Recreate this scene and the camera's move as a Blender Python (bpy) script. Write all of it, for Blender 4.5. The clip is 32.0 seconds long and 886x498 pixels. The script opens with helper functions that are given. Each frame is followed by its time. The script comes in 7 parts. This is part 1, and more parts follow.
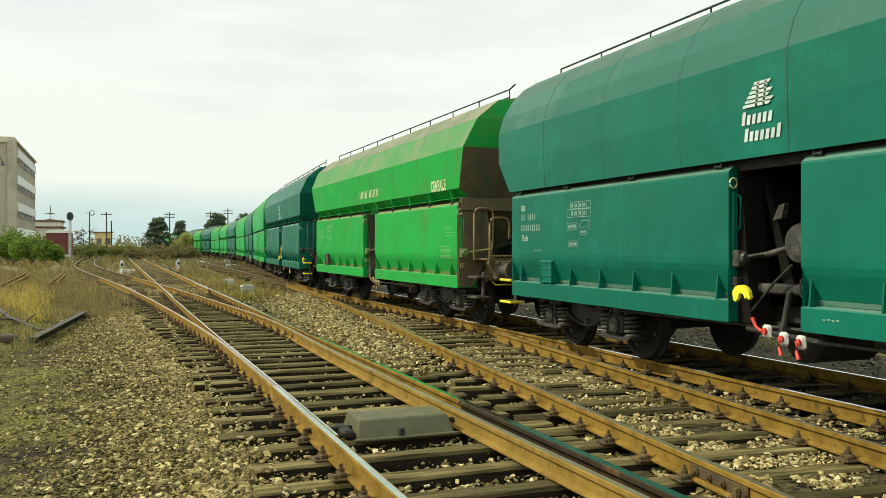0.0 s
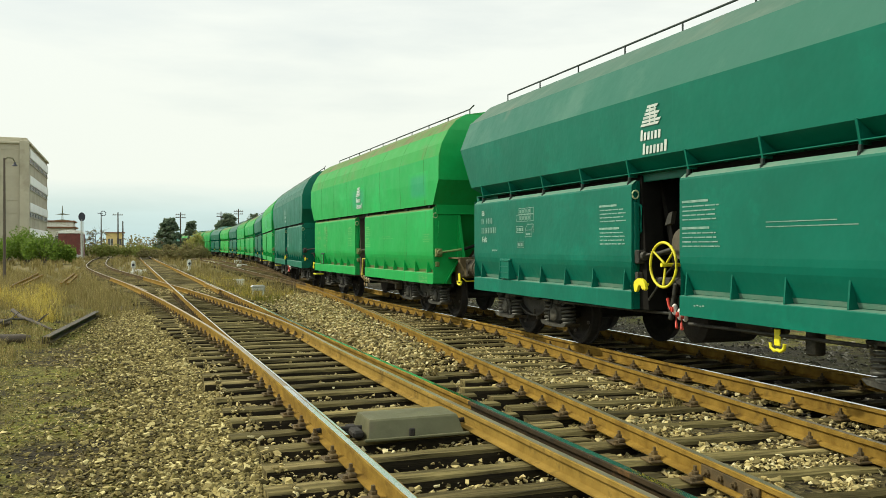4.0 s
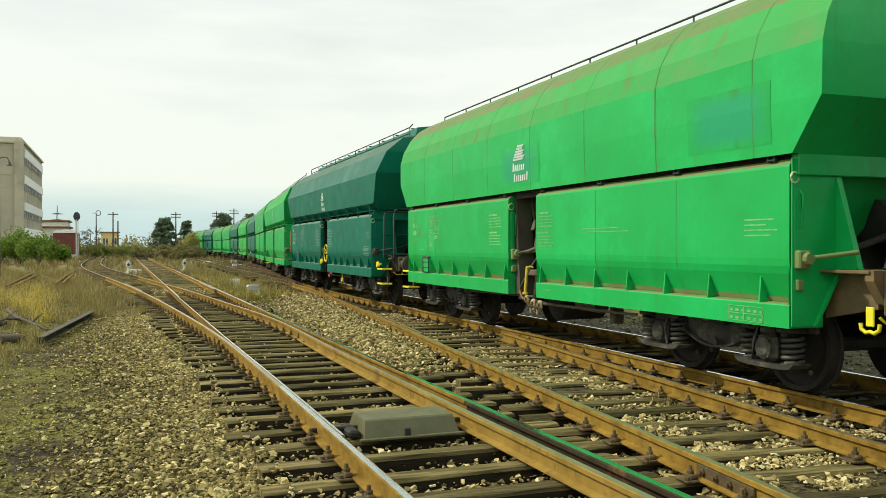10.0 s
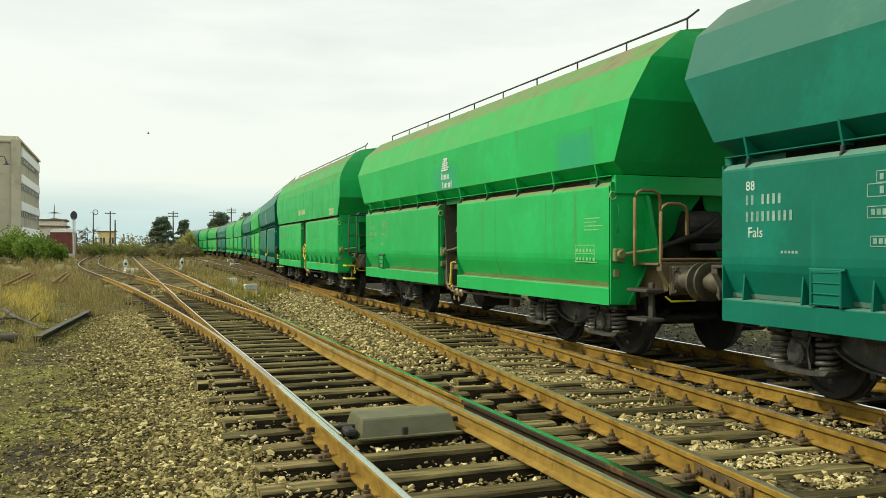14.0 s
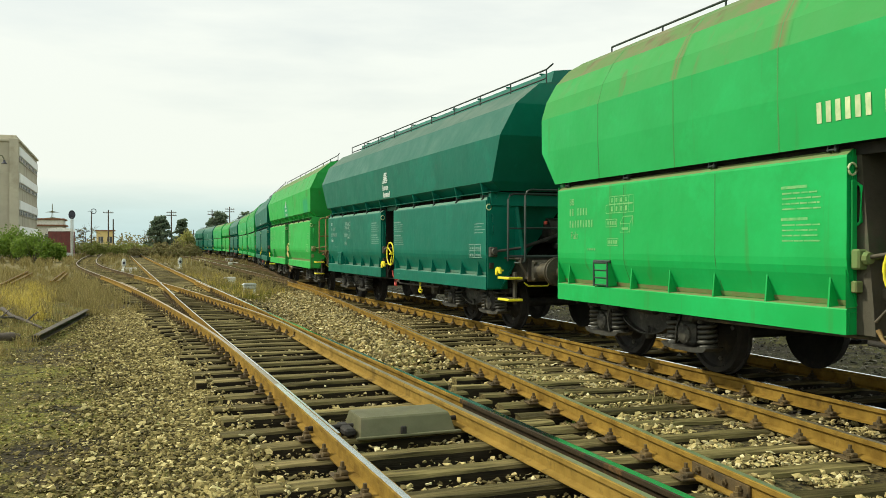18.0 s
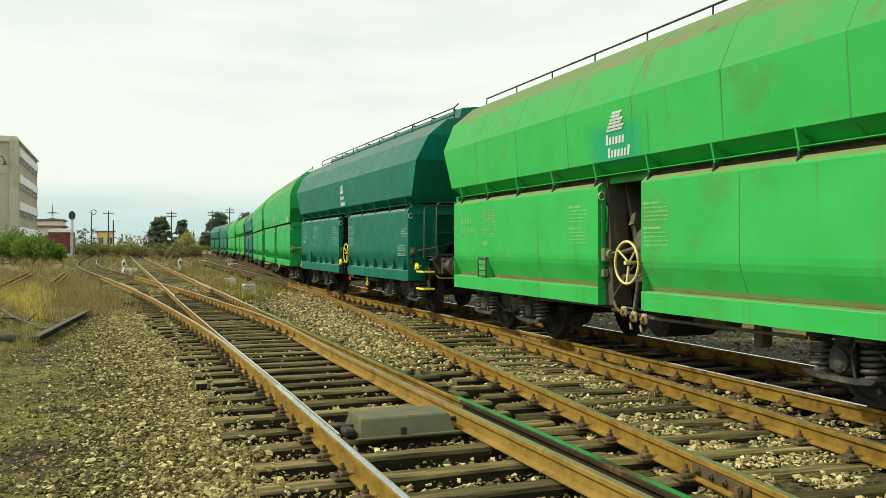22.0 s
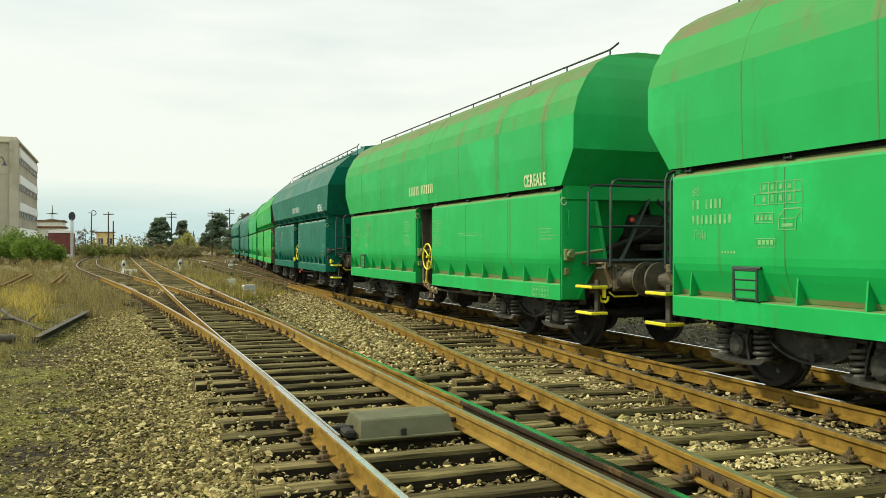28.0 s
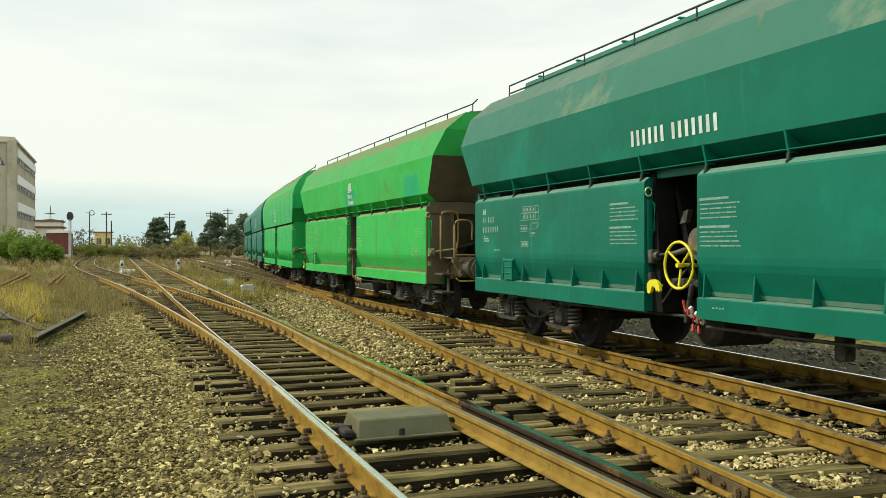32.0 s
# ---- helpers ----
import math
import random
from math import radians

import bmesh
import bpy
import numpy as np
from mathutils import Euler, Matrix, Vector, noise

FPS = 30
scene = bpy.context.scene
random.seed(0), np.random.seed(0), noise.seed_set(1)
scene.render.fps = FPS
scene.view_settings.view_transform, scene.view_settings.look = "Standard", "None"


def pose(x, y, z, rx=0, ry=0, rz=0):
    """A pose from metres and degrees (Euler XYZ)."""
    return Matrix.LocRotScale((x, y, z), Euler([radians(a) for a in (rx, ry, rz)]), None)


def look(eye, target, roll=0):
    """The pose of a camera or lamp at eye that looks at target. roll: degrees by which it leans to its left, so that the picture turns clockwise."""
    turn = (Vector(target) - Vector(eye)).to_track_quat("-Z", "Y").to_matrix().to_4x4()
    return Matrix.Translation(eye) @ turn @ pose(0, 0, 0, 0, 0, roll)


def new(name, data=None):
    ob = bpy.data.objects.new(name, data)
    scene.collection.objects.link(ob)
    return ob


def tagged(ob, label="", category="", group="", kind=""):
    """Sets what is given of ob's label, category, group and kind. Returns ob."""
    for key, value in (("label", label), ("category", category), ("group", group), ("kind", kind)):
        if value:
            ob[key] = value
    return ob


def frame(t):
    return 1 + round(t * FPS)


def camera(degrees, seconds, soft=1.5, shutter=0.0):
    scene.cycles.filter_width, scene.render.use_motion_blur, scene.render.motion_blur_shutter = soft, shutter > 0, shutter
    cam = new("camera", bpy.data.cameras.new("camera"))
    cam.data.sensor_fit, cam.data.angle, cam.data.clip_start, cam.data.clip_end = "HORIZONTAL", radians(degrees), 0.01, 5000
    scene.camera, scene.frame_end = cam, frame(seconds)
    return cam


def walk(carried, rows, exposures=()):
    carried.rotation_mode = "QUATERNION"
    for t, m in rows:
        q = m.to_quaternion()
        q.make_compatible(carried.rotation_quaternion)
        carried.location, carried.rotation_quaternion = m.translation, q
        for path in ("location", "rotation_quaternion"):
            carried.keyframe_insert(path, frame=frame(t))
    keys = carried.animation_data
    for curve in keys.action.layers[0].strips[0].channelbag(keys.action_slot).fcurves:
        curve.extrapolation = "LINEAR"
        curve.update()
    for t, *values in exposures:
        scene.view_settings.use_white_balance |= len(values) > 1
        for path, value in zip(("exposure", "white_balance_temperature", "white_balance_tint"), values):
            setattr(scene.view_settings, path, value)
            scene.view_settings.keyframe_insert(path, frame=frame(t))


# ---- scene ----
cam = camera(55.18, 32.0, soft=0.75)

# the camera stands on its tripod and turns by a little: seconds, tilt, heading
TURNS = [
    (0, 89.830, -21.147), (0.5, 89.830, -21.026), (1, 89.830, -20.879), (1.5, 89.865, -20.761), (2, 89.888, -20.657), (2.5, 89.888, -20.548),
    (3, 89.888, -20.440), (3.5, 89.865, -20.390), (5.5, 89.830, -20.930), (6, 89.859, -20.924), (6.5, 89.888, -20.891), (7, 89.888, -20.874),
    (7.5, 89.888, -20.874), (8, 89.888, -20.874), (8.5, 89.894, -20.825), (9, 89.888, -20.820), (9.5, 89.864, -20.777), (10, 89.830, -20.766),
    (10.5, 89.830, -20.766), (11, 89.830, -20.772), (11.5, 89.818, -20.772), (12, 89.771, -20.777), (12.5, 89.777, -20.782), (13, 89.771, -20.874),
    (13.5, 89.771, -20.907), (14, 89.771, -20.930), (14.5, 89.765, -20.935), (16.5, 89.713, -20.983), (17, 89.713, -20.983), (17.5, 89.713, -21.021),
    (18, 89.713, -21.037), (18.5, 89.713, -21.037), (19, 89.713, -21.037), (19.5, 89.713, -21.037), (20, 89.713, -21.037), (20.5, 89.713, -21.043),
    (21, 89.718, -21.043), (21.5, 89.725, -21.043), (22, 89.771, -21.032), (22.5, 89.771, -21.037), (23, 89.771, -21.037), (23.5, 89.771, -21.037),
    (24, 89.771, -21.037), (24.5, 89.771, -21.037), (25, 89.800, -21.043), (25.5, 89.830, -21.042), (27.5, 89.830, -21.042), (28, 89.824, -21.037),
    (28.5, 89.830, -21.042), (29, 89.771, -21.065), (29.5, 89.777, -21.093), (30, 89.771, -21.093), (30.5, 89.771, -21.054), (31, 89.777, -21.093),
    (31.5, 89.812, -21.136), (32, 89.824, -21.147),
]
walk(cam, [(t, pose(0, 0, 1.471, tilt, 0, turn)) for t, tilt, turn in TURNS],
     exposures=[(0, 0.40, 6760, 1), (32, 0.40, 6760, 1)])

# ---------------------------------------------------------------- light
world = bpy.data.worlds.new("world")
scene.world = world
world.use_nodes = True
wn, wl = world.node_tree.nodes, world.node_tree.links
wn.clear()
w_out = wn.new("ShaderNodeOutputWorld")
w_bg = wn.new("ShaderNodeBackground")
w_sky = wn.new("ShaderNodeTexSky")
w_sky.sky_type = "NISHITA"
w_sky.sun_disc = False
SUN_UP, SUN_TURN = radians(40), radians(300)
w_sky.sun_elevation, w_sky.sun_rotation = SUN_UP, SUN_TURN
w_sky.air_density, w_sky.dust_density, w_sky.ozone_density = 1.0, 2.5, 1.2
# high thin cloud over the blue
w_tc = wn.new("ShaderNodeTexCoord")
w_map = wn.new("ShaderNodeMapping")
w_map.inputs["Scale"].default_value = (1.0, 1.0, 5.0)
w_noise = wn.new("ShaderNodeTexNoise")
w_noise.inputs["Scale"].default_value = 1.6
w_noise.inputs["Detail"].default_value = 6.0
w_noise.inputs["Roughness"].default_value = 0.55
w_ramp = wn.new("ShaderNodeValToRGB")
w_ramp.color_ramp.elements[0].position = 0.30
w_ramp.color_ramp.elements[0].color = (0.62, 0.62, 0.62, 1)
w_ramp.color_ramp.elements[1].position = 0.58
w_ramp.color_ramp.elements[1].color = (1, 1, 1, 1)
w_mix = wn.new("ShaderNodeMix")
w_mix.data_type = "RGBA"
# cloud colour by height: bluish haze low down, white above
w_sep = wn.new("ShaderNodeSeparateXYZ")
w_wave = wn.new("ShaderNodeMath")
w_wave.operation = "MULTIPLY_ADD"
w_wave.inputs[1].default_value = 0.085
w_band = wn.new("ShaderNodeValToRGB")
stops = [(0.0, (6.3, 6.9, 6.6)), (0.045, (4.35, 5.7, 6.1)), (0.085, (5.3, 6.4, 6.6)), (0.125, (7.35, 7.5, 7.3)), (0.30, (7.5, 7.65, 7.7))]
while len(w_band.color_ramp.elements) < len(stops):
    w_band.color_ramp.elements.new(0.5)
for el, (at, c) in zip(w_band.color_ramp.elements, stops):
    el.position, el.color = at, (*c, 1)
wl.new(w_tc.outputs["Generated"], w_sep.inputs[0])
wl.new(w_noise.outputs["Fac"], w_wave.inputs[0])
wl.new(w_sep.outputs["Z"], w_wave.inputs[2])
wl.new(w_wave.outputs[0], w_band.inputs["Fac"])
wl.new(w_band.outputs["Color"], w_mix.inputs["B"])
w_bg.inputs["Strength"].default_value = 0.097
wl.new(w_tc.outputs["Generated"], w_map.inputs["Vector"])
wl.new(w_map.outputs["Vector"], w_noise.inputs["Vector"])
wl.new(w_noise.outputs["Fac"], w_ramp.inputs["Fac"])
wl.new(w_ramp.outputs["Color"], w_mix.inputs["Factor"])
wl.new(w_sky.outputs["Color"], w_mix.inputs["A"])
# unseen sky behind the camera is scaled brighter, added to light the wagon ends
w_back = wn.new("ShaderNodeMapRange")
w_back.interpolation_type = "SMOOTHSTEP"
for socket, value in (("From Min", -0.9), ("From Max", 0.45), ("To Min", 1.45), ("To Max", 1.0)):
    w_back.inputs[socket].default_value = value
wl.new(w_sep.outputs["Y"], w_back.inputs["Value"])
w_shade = wn.new("ShaderNodeVectorMath")
w_shade.operation = "SCALE"
wl.new(w_mix.outputs["Result"], w_shade.inputs[0])
wl.new(w_back.outputs["Result"], w_shade.inputs["Scale"])
wl.new(w_shade.outputs["Vector"], w_bg.inputs["Color"])
wl.new(w_bg.outputs["Background"], w_out.inputs["Surface"])

sun = new("sun", bpy.data.lights.new("sun", "SUN"))
sun.data.energy, sun.data.angle, sun.data.color = 2.8, radians(3), (1.0, 0.93, 0.80)
sun.matrix_world = look((0, 0, 60), (0 + 60 * math.cos(SUN_UP) * 0.87, -60 * math.cos(SUN_UP) * 0.49, 60 - 60 * math.sin(SUN_UP)))

# ---------------------------------------------------------------- mesh tools
class Solid:
    """Gathers the faces of one mesh."""

    def __init__(self):
        self.v, self.f, self.m, self.s = [], [], [], []

    def add(self, verts, faces, mat=0, smooth=False):
        n = len(self.v)
        self.v.extend(tuple(p) for p in verts)
        self.f.extend(tuple(i + n for i in f) for f in faces)
        self.m.extend([mat] * len(faces))
        self.s.extend([smooth] * len(faces))
        return self

    def box(self, c, s, mat=0, m=None):
        x, y, z = (a / 2 for a in s)
        vs = [Vector((i * x, j * y, k * z)) for k in (-1, 1) for j in (-1, 1) for i in (-1, 1)]
        if m is not None:
            vs = [m @ p for p in vs]
        vs = [p + Vector(c) for p in vs]
        return self.add(vs, [(0, 2, 3, 1), (4, 5, 7, 6), (0, 1, 5, 4), (2, 6, 7, 3), (0, 4, 6, 2), (1, 3, 7, 5)], mat)

    def cbox(self, c, s, r=0.01, mat=0, m=None):
        """A box with its edges cut off."""
        h = [a / 2 for a in s]
        r = min(r, min(h) * 0.9)
        vs, idx = [], {}
        for sx in (-1, 1):
            for sy in (-1, 1):
                for sz in (-1, 1):
                    sg = (sx, sy, sz)
                    for a in range(3):
                        p = [sg[i] * (h[i] if i == a else h[i] - r) for i in range(3)]
                        idx[sg, a] = len(vs)
                        vs.append(Vector(p))
        fs = []
        for a in range(3):
            b, d = (a + 1) % 3, (a + 2) % 3
            for sa in (-1, 1):
                loop = []
                for sb, sd in ((-1, -1), (1, -1), (1, 1), (-1, 1)):
                    sg = [0, 0, 0]
                    sg[a], sg[b], sg[d] = sa, sb, sd
                    loop.append(idx[tuple(sg), a])
                fs.append(tuple(loop if sa > 0 else loop[::-1]))
            for sb in (-1, 1):
                for sd in (-1, 1):
                    lo, hi = [0, 0, 0], [0, 0, 0]
                    lo[a], hi[a] = -1, 1
                    lo[b] = hi[b] = sb
                    lo[d] = hi[d] = sd
                    q = (idx[tuple(lo), b], idx[tuple(hi), b], idx[tuple(hi), d], idx[tuple(lo), d])
                    fs.append(q if sb * sd > 0 else q[::-1])
        for sx in (-1, 1):
            for sy in (-1, 1):
                for sz in (-1, 1):
                    q = tuple(idx[(sx, sy, sz), a] for a in range(3))
                    fs.append(q if sx * sy * sz > 0 else q[::-1])
        if m is not None:
            vs = [m @ p for p in vs]
        return self.add([p + Vector(c) for p in vs], fs, mat)

    def prism(self, poly, axis, a, b, mat=0):
        """A polygon, given in the two other axes in their order, drawn out along an axis from a to b."""
        def put(p, q):
            p = list(p)
            p.insert("xyz".index(axis), q)
            return tuple(p)
        n = len(poly)
        area = sum(poly[i][0] * poly[(i + 1) % n][1] - poly[(i + 1) % n][0] * poly[i][1] for i in range(n))
        if (area > 0) != (axis != "y"):
            poly = poly[::-1]
        if b < a:
            a, b = b, a
        vs = [put(p, a) for p in poly] + [put(p, b) for p in poly]
        fs = [tuple(range(n))[::-1], tuple(range(n, 2 * n))]
        fs += [(i, (i + 1) % n, n + (i + 1) % n, n + i) for i in range(n)]
        return self.add(vs, fs, mat)

    def tube(self, pts, r, n=8, mat=0, caps=True):
        pts = [Vector(p) for p in pts]
        rings = []
        up = Vector((0, 0, 1))
        for i, p in enumerate(pts):
            d = (pts[min(i + 1, len(pts) - 1)] - pts[max(i - 1, 0)]).normalized()
            side = d.cross(up)
            if side.length < 0.05:
                side = d.cross(Vector((1, 0, 0)))
            side.normalize()
            over = side.cross(d)
            rr = r[i] if isinstance(r, (list, tuple)) else r
            rings.append([p + (side * math.cos(2 * math.pi * k / n) + over * math.sin(2 * math.pi * k / n)) * rr for k in range(n)])
        vs = [q for ring in rings for q in ring]
        fs = [(i * n + k, i * n + (k + 1) % n, (i + 1) * n + (k + 1) % n, (i + 1) * n + k) for i in range(len(pts) - 1) for k in range(n)]
        fs = [f[::-1] for f in fs]
        self.add(vs, fs, mat, True)
        if caps:
            self.add(rings[0], [tuple(range(n))], mat)
            self.add(rings[-1], [tuple(range(n))[::-1]], mat)
        return self

    def lathe(self, c, axis, prof, n=20, mat=0):
        """A profile of (along, radius) turned about an axis through c."""
        k = "xyz".index(axis)
        vs = []
        for a, r in prof:
            for i in range(n):
                t = 2 * math.pi * i / n
                p = [0, 0, 0]
                p[k], p[(k + 1) % 3], p[(k + 2) % 3] = a, r * math.cos(t), r * math.sin(t)
                vs.append(Vector(p) + Vector(c))
        fs = [(j * n + i, j * n + (i + 1) % n, (j + 1) * n + (i + 1) % n, (j + 1) * n + i) for j in range(len(prof) - 1) for i in range(n)]
        fs = [f[::-1] for f in fs]
        self.add(vs, fs, mat, False)
        self.add(vs[:n], [tuple(range(n))[::-1]], mat)
        self.add(vs[-n:], [tuple(range(n))], mat)
        return self

    def mesh(self, name, mats):
        me = bpy.data.meshes.new(name)
        me.from_pydata(self.v, [], self.f)
        for m in mats if isinstance(mats, (list, tuple)) else [mats]:
            me.materials.append(m)
        me.polygons.foreach_set("material_index", self.m)
        me.polygons.foreach_set("use_smooth", self.s)
        me.update()
        return me


def part(name, shape, mats, parent=None, label="", at=None):
    """Links one mesh object: a Solid, or a mesh that is shared."""
    ob = new(name, shape.mesh(name, mats) if isinstance(shape, Solid) else shape)
    if parent is not None:
        ob.parent = parent
    if at is not None:
        ob.matrix_basis = at
    if label:
        ob["label"] = label
    return ob


def thing(name, label, category, group="", kind="", at=None):
    ob = new(name)
    ob.empty_display_size = 0.2
    if at is not None:
        ob.matrix_basis = at
    return tagged(ob, label, category, group, kind)


def along(knots):
    """A smooth curve x(y) through (y, x) knots."""
    ys, xs = np.array([k[0] for k in knots], float), np.array([k[1] for k in knots], float)
    n = len(ys)
    h, d = np.diff(ys), np.diff(xs) / np.diff(ys)
    m = np.zeros(n)
    m[0], m[-1] = d[0], d[-1]
    for i in range(1, n - 1):
        m[i] = (d[i - 1] * h[i] + d[i] * h[i - 1]) / (h[i] + h[i - 1])
    def at(y):
        if y <= ys[0]:
            return float(xs[0] + m[0] * (y - ys[0]))
        if y >= ys[-1]:
            return float(xs[-1] + m[-1] * (y - ys[-1]))
        i = int(np.searchsorted(ys, y) - 1)
        t = (y - ys[i]) / h[i]
        return float((2 * t**3 - 3 * t**2 + 1) * xs[i] + (t**3 - 2 * t**2 + t) * h[i] * m[i] + (3 * t**2 - 2 * t**3) * xs[i + 1] + (t**3 - t**2) * h[i] * m[i + 1])
    return at

# ---------------------------------------------------------------- materials
def material(name, a, b, scale=4.0, rough=0.7, metal=0.0, bump=0.25, grain=60.0, third=None, third_at=0.62, third_scale=1.2,
             spread=0.12, stretch=(1, 1, 1), coord="Object", rough_spread=0.15, streak=None, spec=0.5):
    """Two tones mixed by noise, a third in patches, fine relief, and a little difference from piece to piece."""
    m = bpy.data.materials.new(name)
    m.use_nodes = True
    n, l = m.node_tree.nodes, m.node_tree.links
    bsdf = n["Principled BSDF"]
    tc = n.new("ShaderNodeTexCoord")
    mp = n.new("ShaderNodeMapping")
    mp.inputs["Scale"].default_value = stretch
    l.new(tc.outputs[coord], mp.inputs["Vector"])
    info = n.new("ShaderNodeObjectInfo")
    shift = n.new("ShaderNodeVectorMath")
    shift.operation = "MULTIPLY_ADD"
    comb = n.new("ShaderNodeCombineXYZ")
    for i in "XYZ":
        l.new(info.outputs["Random"], comb.inputs[i])
    shift.inputs[1].default_value = (37, 23, 51)
    l.new(comb.outputs[0], shift.inputs[0])
    l.new(mp.outputs["Vector"], shift.inputs[2])
    src = shift.outputs[0]

    def noise_of(sc, det=5.0, r=0.6):
        t = n.new("ShaderNodeTexNoise")
        t.inputs["Scale"].default_value, t.inputs["Detail"].default_value, t.inputs["Roughness"].default_value = sc, det, r
        l.new(src, t.inputs["Vector"])
        return t.outputs["Fac"]

    def ramp(fac, lo, hi):
        r = n.new("ShaderNodeMapRange")
        r.inputs["From Min"].default_value, r.inputs["From Max"].default_value = lo, hi
        l.new(fac, r.inputs["Value"])
        return r.outputs["Result"]

    def mix(f, x, y):
        t = n.new("ShaderNodeMix")
        t.data_type = "RGBA"
        l.new(f, t.inputs["Factor"])
        for s, v in (("A", x), ("B", y)):
            if isinstance(v, tuple):
                t.inputs[s].default_value = (*v, 1)
            else:
                l.new(v, t.inputs[s])
        return t.outputs["Result"]

    col = mix(ramp(noise_of(scale), 0.32, 0.68), a, b)
    if third:
        col = mix(ramp(noise_of(third_scale, 8.0, 0.7), third_at - 0.06, third_at + 0.08), col, third)
    if streak:
        sm = n.new("ShaderNodeMapping")
        sm.inputs["Scale"].default_value = (1, 1, 0.06)
        l.new(src, sm.inputs["Vector"])
        st = n.new("ShaderNodeTexNoise")
        st.inputs["Scale"].default_value, st.inputs["Detail"].default_value = streak[1], 4.0
        l.new(sm.outputs["Vector"], st.inputs["Vector"])
        col = mix(ramp(st.outputs["Fac"], streak[2], streak[2] + 0.14), col, streak[0])
    if spread:
        hsv = n.new("ShaderNodeHueSaturation")
        r2 = n.new("ShaderNodeMapRange")
        r2.inputs["To Min"].default_value, r2.inputs["To Max"].default_value = 1 - spread, 1 + spread
        l.new(info.outputs["Random"], r2.inputs["Value"])
        l.new(r2.outputs["Result"], hsv.inputs["Value"])
        l.new(col, hsv.inputs["Color"])
        col = hsv.outputs["Color"]
    l.new(col, bsdf.inputs["Base Color"])
    bsdf.inputs["Metallic"].default_value = metal
    bsdf.inputs["Specular IOR Level"].default_value = spec
    fine = noise_of(grain, 3.0)
    rr = n.new("ShaderNodeMapRange")
    rr.inputs["To Min"].default_value, rr.inputs["To Max"].default_value = max(0.03, rough - rough_spread), min(1, rough + rough_spread)
    l.new(noise_of(scale * 2.3), rr.inputs["Value"])
    l.new(rr.outputs["Result"], bsdf.inputs["Roughness"])
    if bump:
        bp = n.new("ShaderNodeBump")
        bp.inputs["Strength"].default_value, bp.inputs["Distance"].default_value = bump, 0.012
        l.new(fine, bp.inputs["Height"])
        l.new(bp.outputs["Normal"], bsdf.inputs["Normal"])
    return m


LG = material("light_green_paint", (0.0092, 0.315, 0.062), (0.012, 0.365, 0.080), 1.1, 0.42, 0, 0.5, 2.6, (0.013, 0.415, 0.098), 0.58, 0.7, 0.06, streak=((0.040, 0.235, 0.042), 6.0, 0.63), spec=0.32)
LG_WORN = material("worn_light_green_paint", (0.026, 0.335, 0.055), (0.040, 0.39, 0.082), 1.4, 0.55, 0, 0.22, 3.5, (0.060, 0.27, 0.055), 0.60, 0.9, 0.06, streak=((0.070, 0.23, 0.05), 5.0, 0.62), spec=0.2)
LG_DUSTY = material("dusty_light_green_paint", (0.022, 0.27, 0.045), (0.012, 0.33, 0.055), 1.2, 0.6, 0, 0.22, 3.5, (0.055, 0.24, 0.05), 0.60, 0.9, 0.06, streak=((0.075, 0.18, 0.045), 5.0, 0.63), spec=0.15)
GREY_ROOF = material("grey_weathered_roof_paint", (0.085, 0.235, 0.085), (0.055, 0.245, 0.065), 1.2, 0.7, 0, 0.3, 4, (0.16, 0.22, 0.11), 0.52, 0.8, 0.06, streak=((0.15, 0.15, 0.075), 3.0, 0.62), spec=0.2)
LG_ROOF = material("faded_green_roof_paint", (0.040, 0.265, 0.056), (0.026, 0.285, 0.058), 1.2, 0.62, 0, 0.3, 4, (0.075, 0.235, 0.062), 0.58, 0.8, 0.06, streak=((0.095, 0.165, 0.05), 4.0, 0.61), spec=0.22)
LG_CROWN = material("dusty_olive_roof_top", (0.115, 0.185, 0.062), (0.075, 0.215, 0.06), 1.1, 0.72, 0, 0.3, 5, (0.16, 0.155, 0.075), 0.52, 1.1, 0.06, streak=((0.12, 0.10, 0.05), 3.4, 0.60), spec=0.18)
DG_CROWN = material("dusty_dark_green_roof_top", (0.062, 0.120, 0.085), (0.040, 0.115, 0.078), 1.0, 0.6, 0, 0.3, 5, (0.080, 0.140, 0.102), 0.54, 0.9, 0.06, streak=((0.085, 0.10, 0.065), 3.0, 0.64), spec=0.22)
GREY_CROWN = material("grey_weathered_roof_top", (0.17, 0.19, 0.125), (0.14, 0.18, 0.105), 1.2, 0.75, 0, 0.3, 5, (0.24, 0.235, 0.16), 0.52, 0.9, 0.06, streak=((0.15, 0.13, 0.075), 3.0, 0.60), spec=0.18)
DG = material("dark_green_paint", (0.0038, 0.112, 0.072), (0.0045, 0.138, 0.090), 1.1, 0.40, 0, 0.7, 2.6, (0.005, 0.165, 0.106), 0.6, 0.9, 0.06, streak=((0.012, 0.18, 0.12), 5.0, 0.66), spec=0.20)
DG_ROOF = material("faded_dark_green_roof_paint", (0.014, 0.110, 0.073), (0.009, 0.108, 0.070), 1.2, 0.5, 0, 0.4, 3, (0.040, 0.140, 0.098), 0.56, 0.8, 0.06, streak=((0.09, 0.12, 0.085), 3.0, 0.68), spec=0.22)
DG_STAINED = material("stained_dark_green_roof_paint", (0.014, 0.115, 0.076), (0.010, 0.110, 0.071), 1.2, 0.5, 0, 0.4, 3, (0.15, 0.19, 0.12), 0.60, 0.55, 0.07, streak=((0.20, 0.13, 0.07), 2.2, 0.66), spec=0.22)
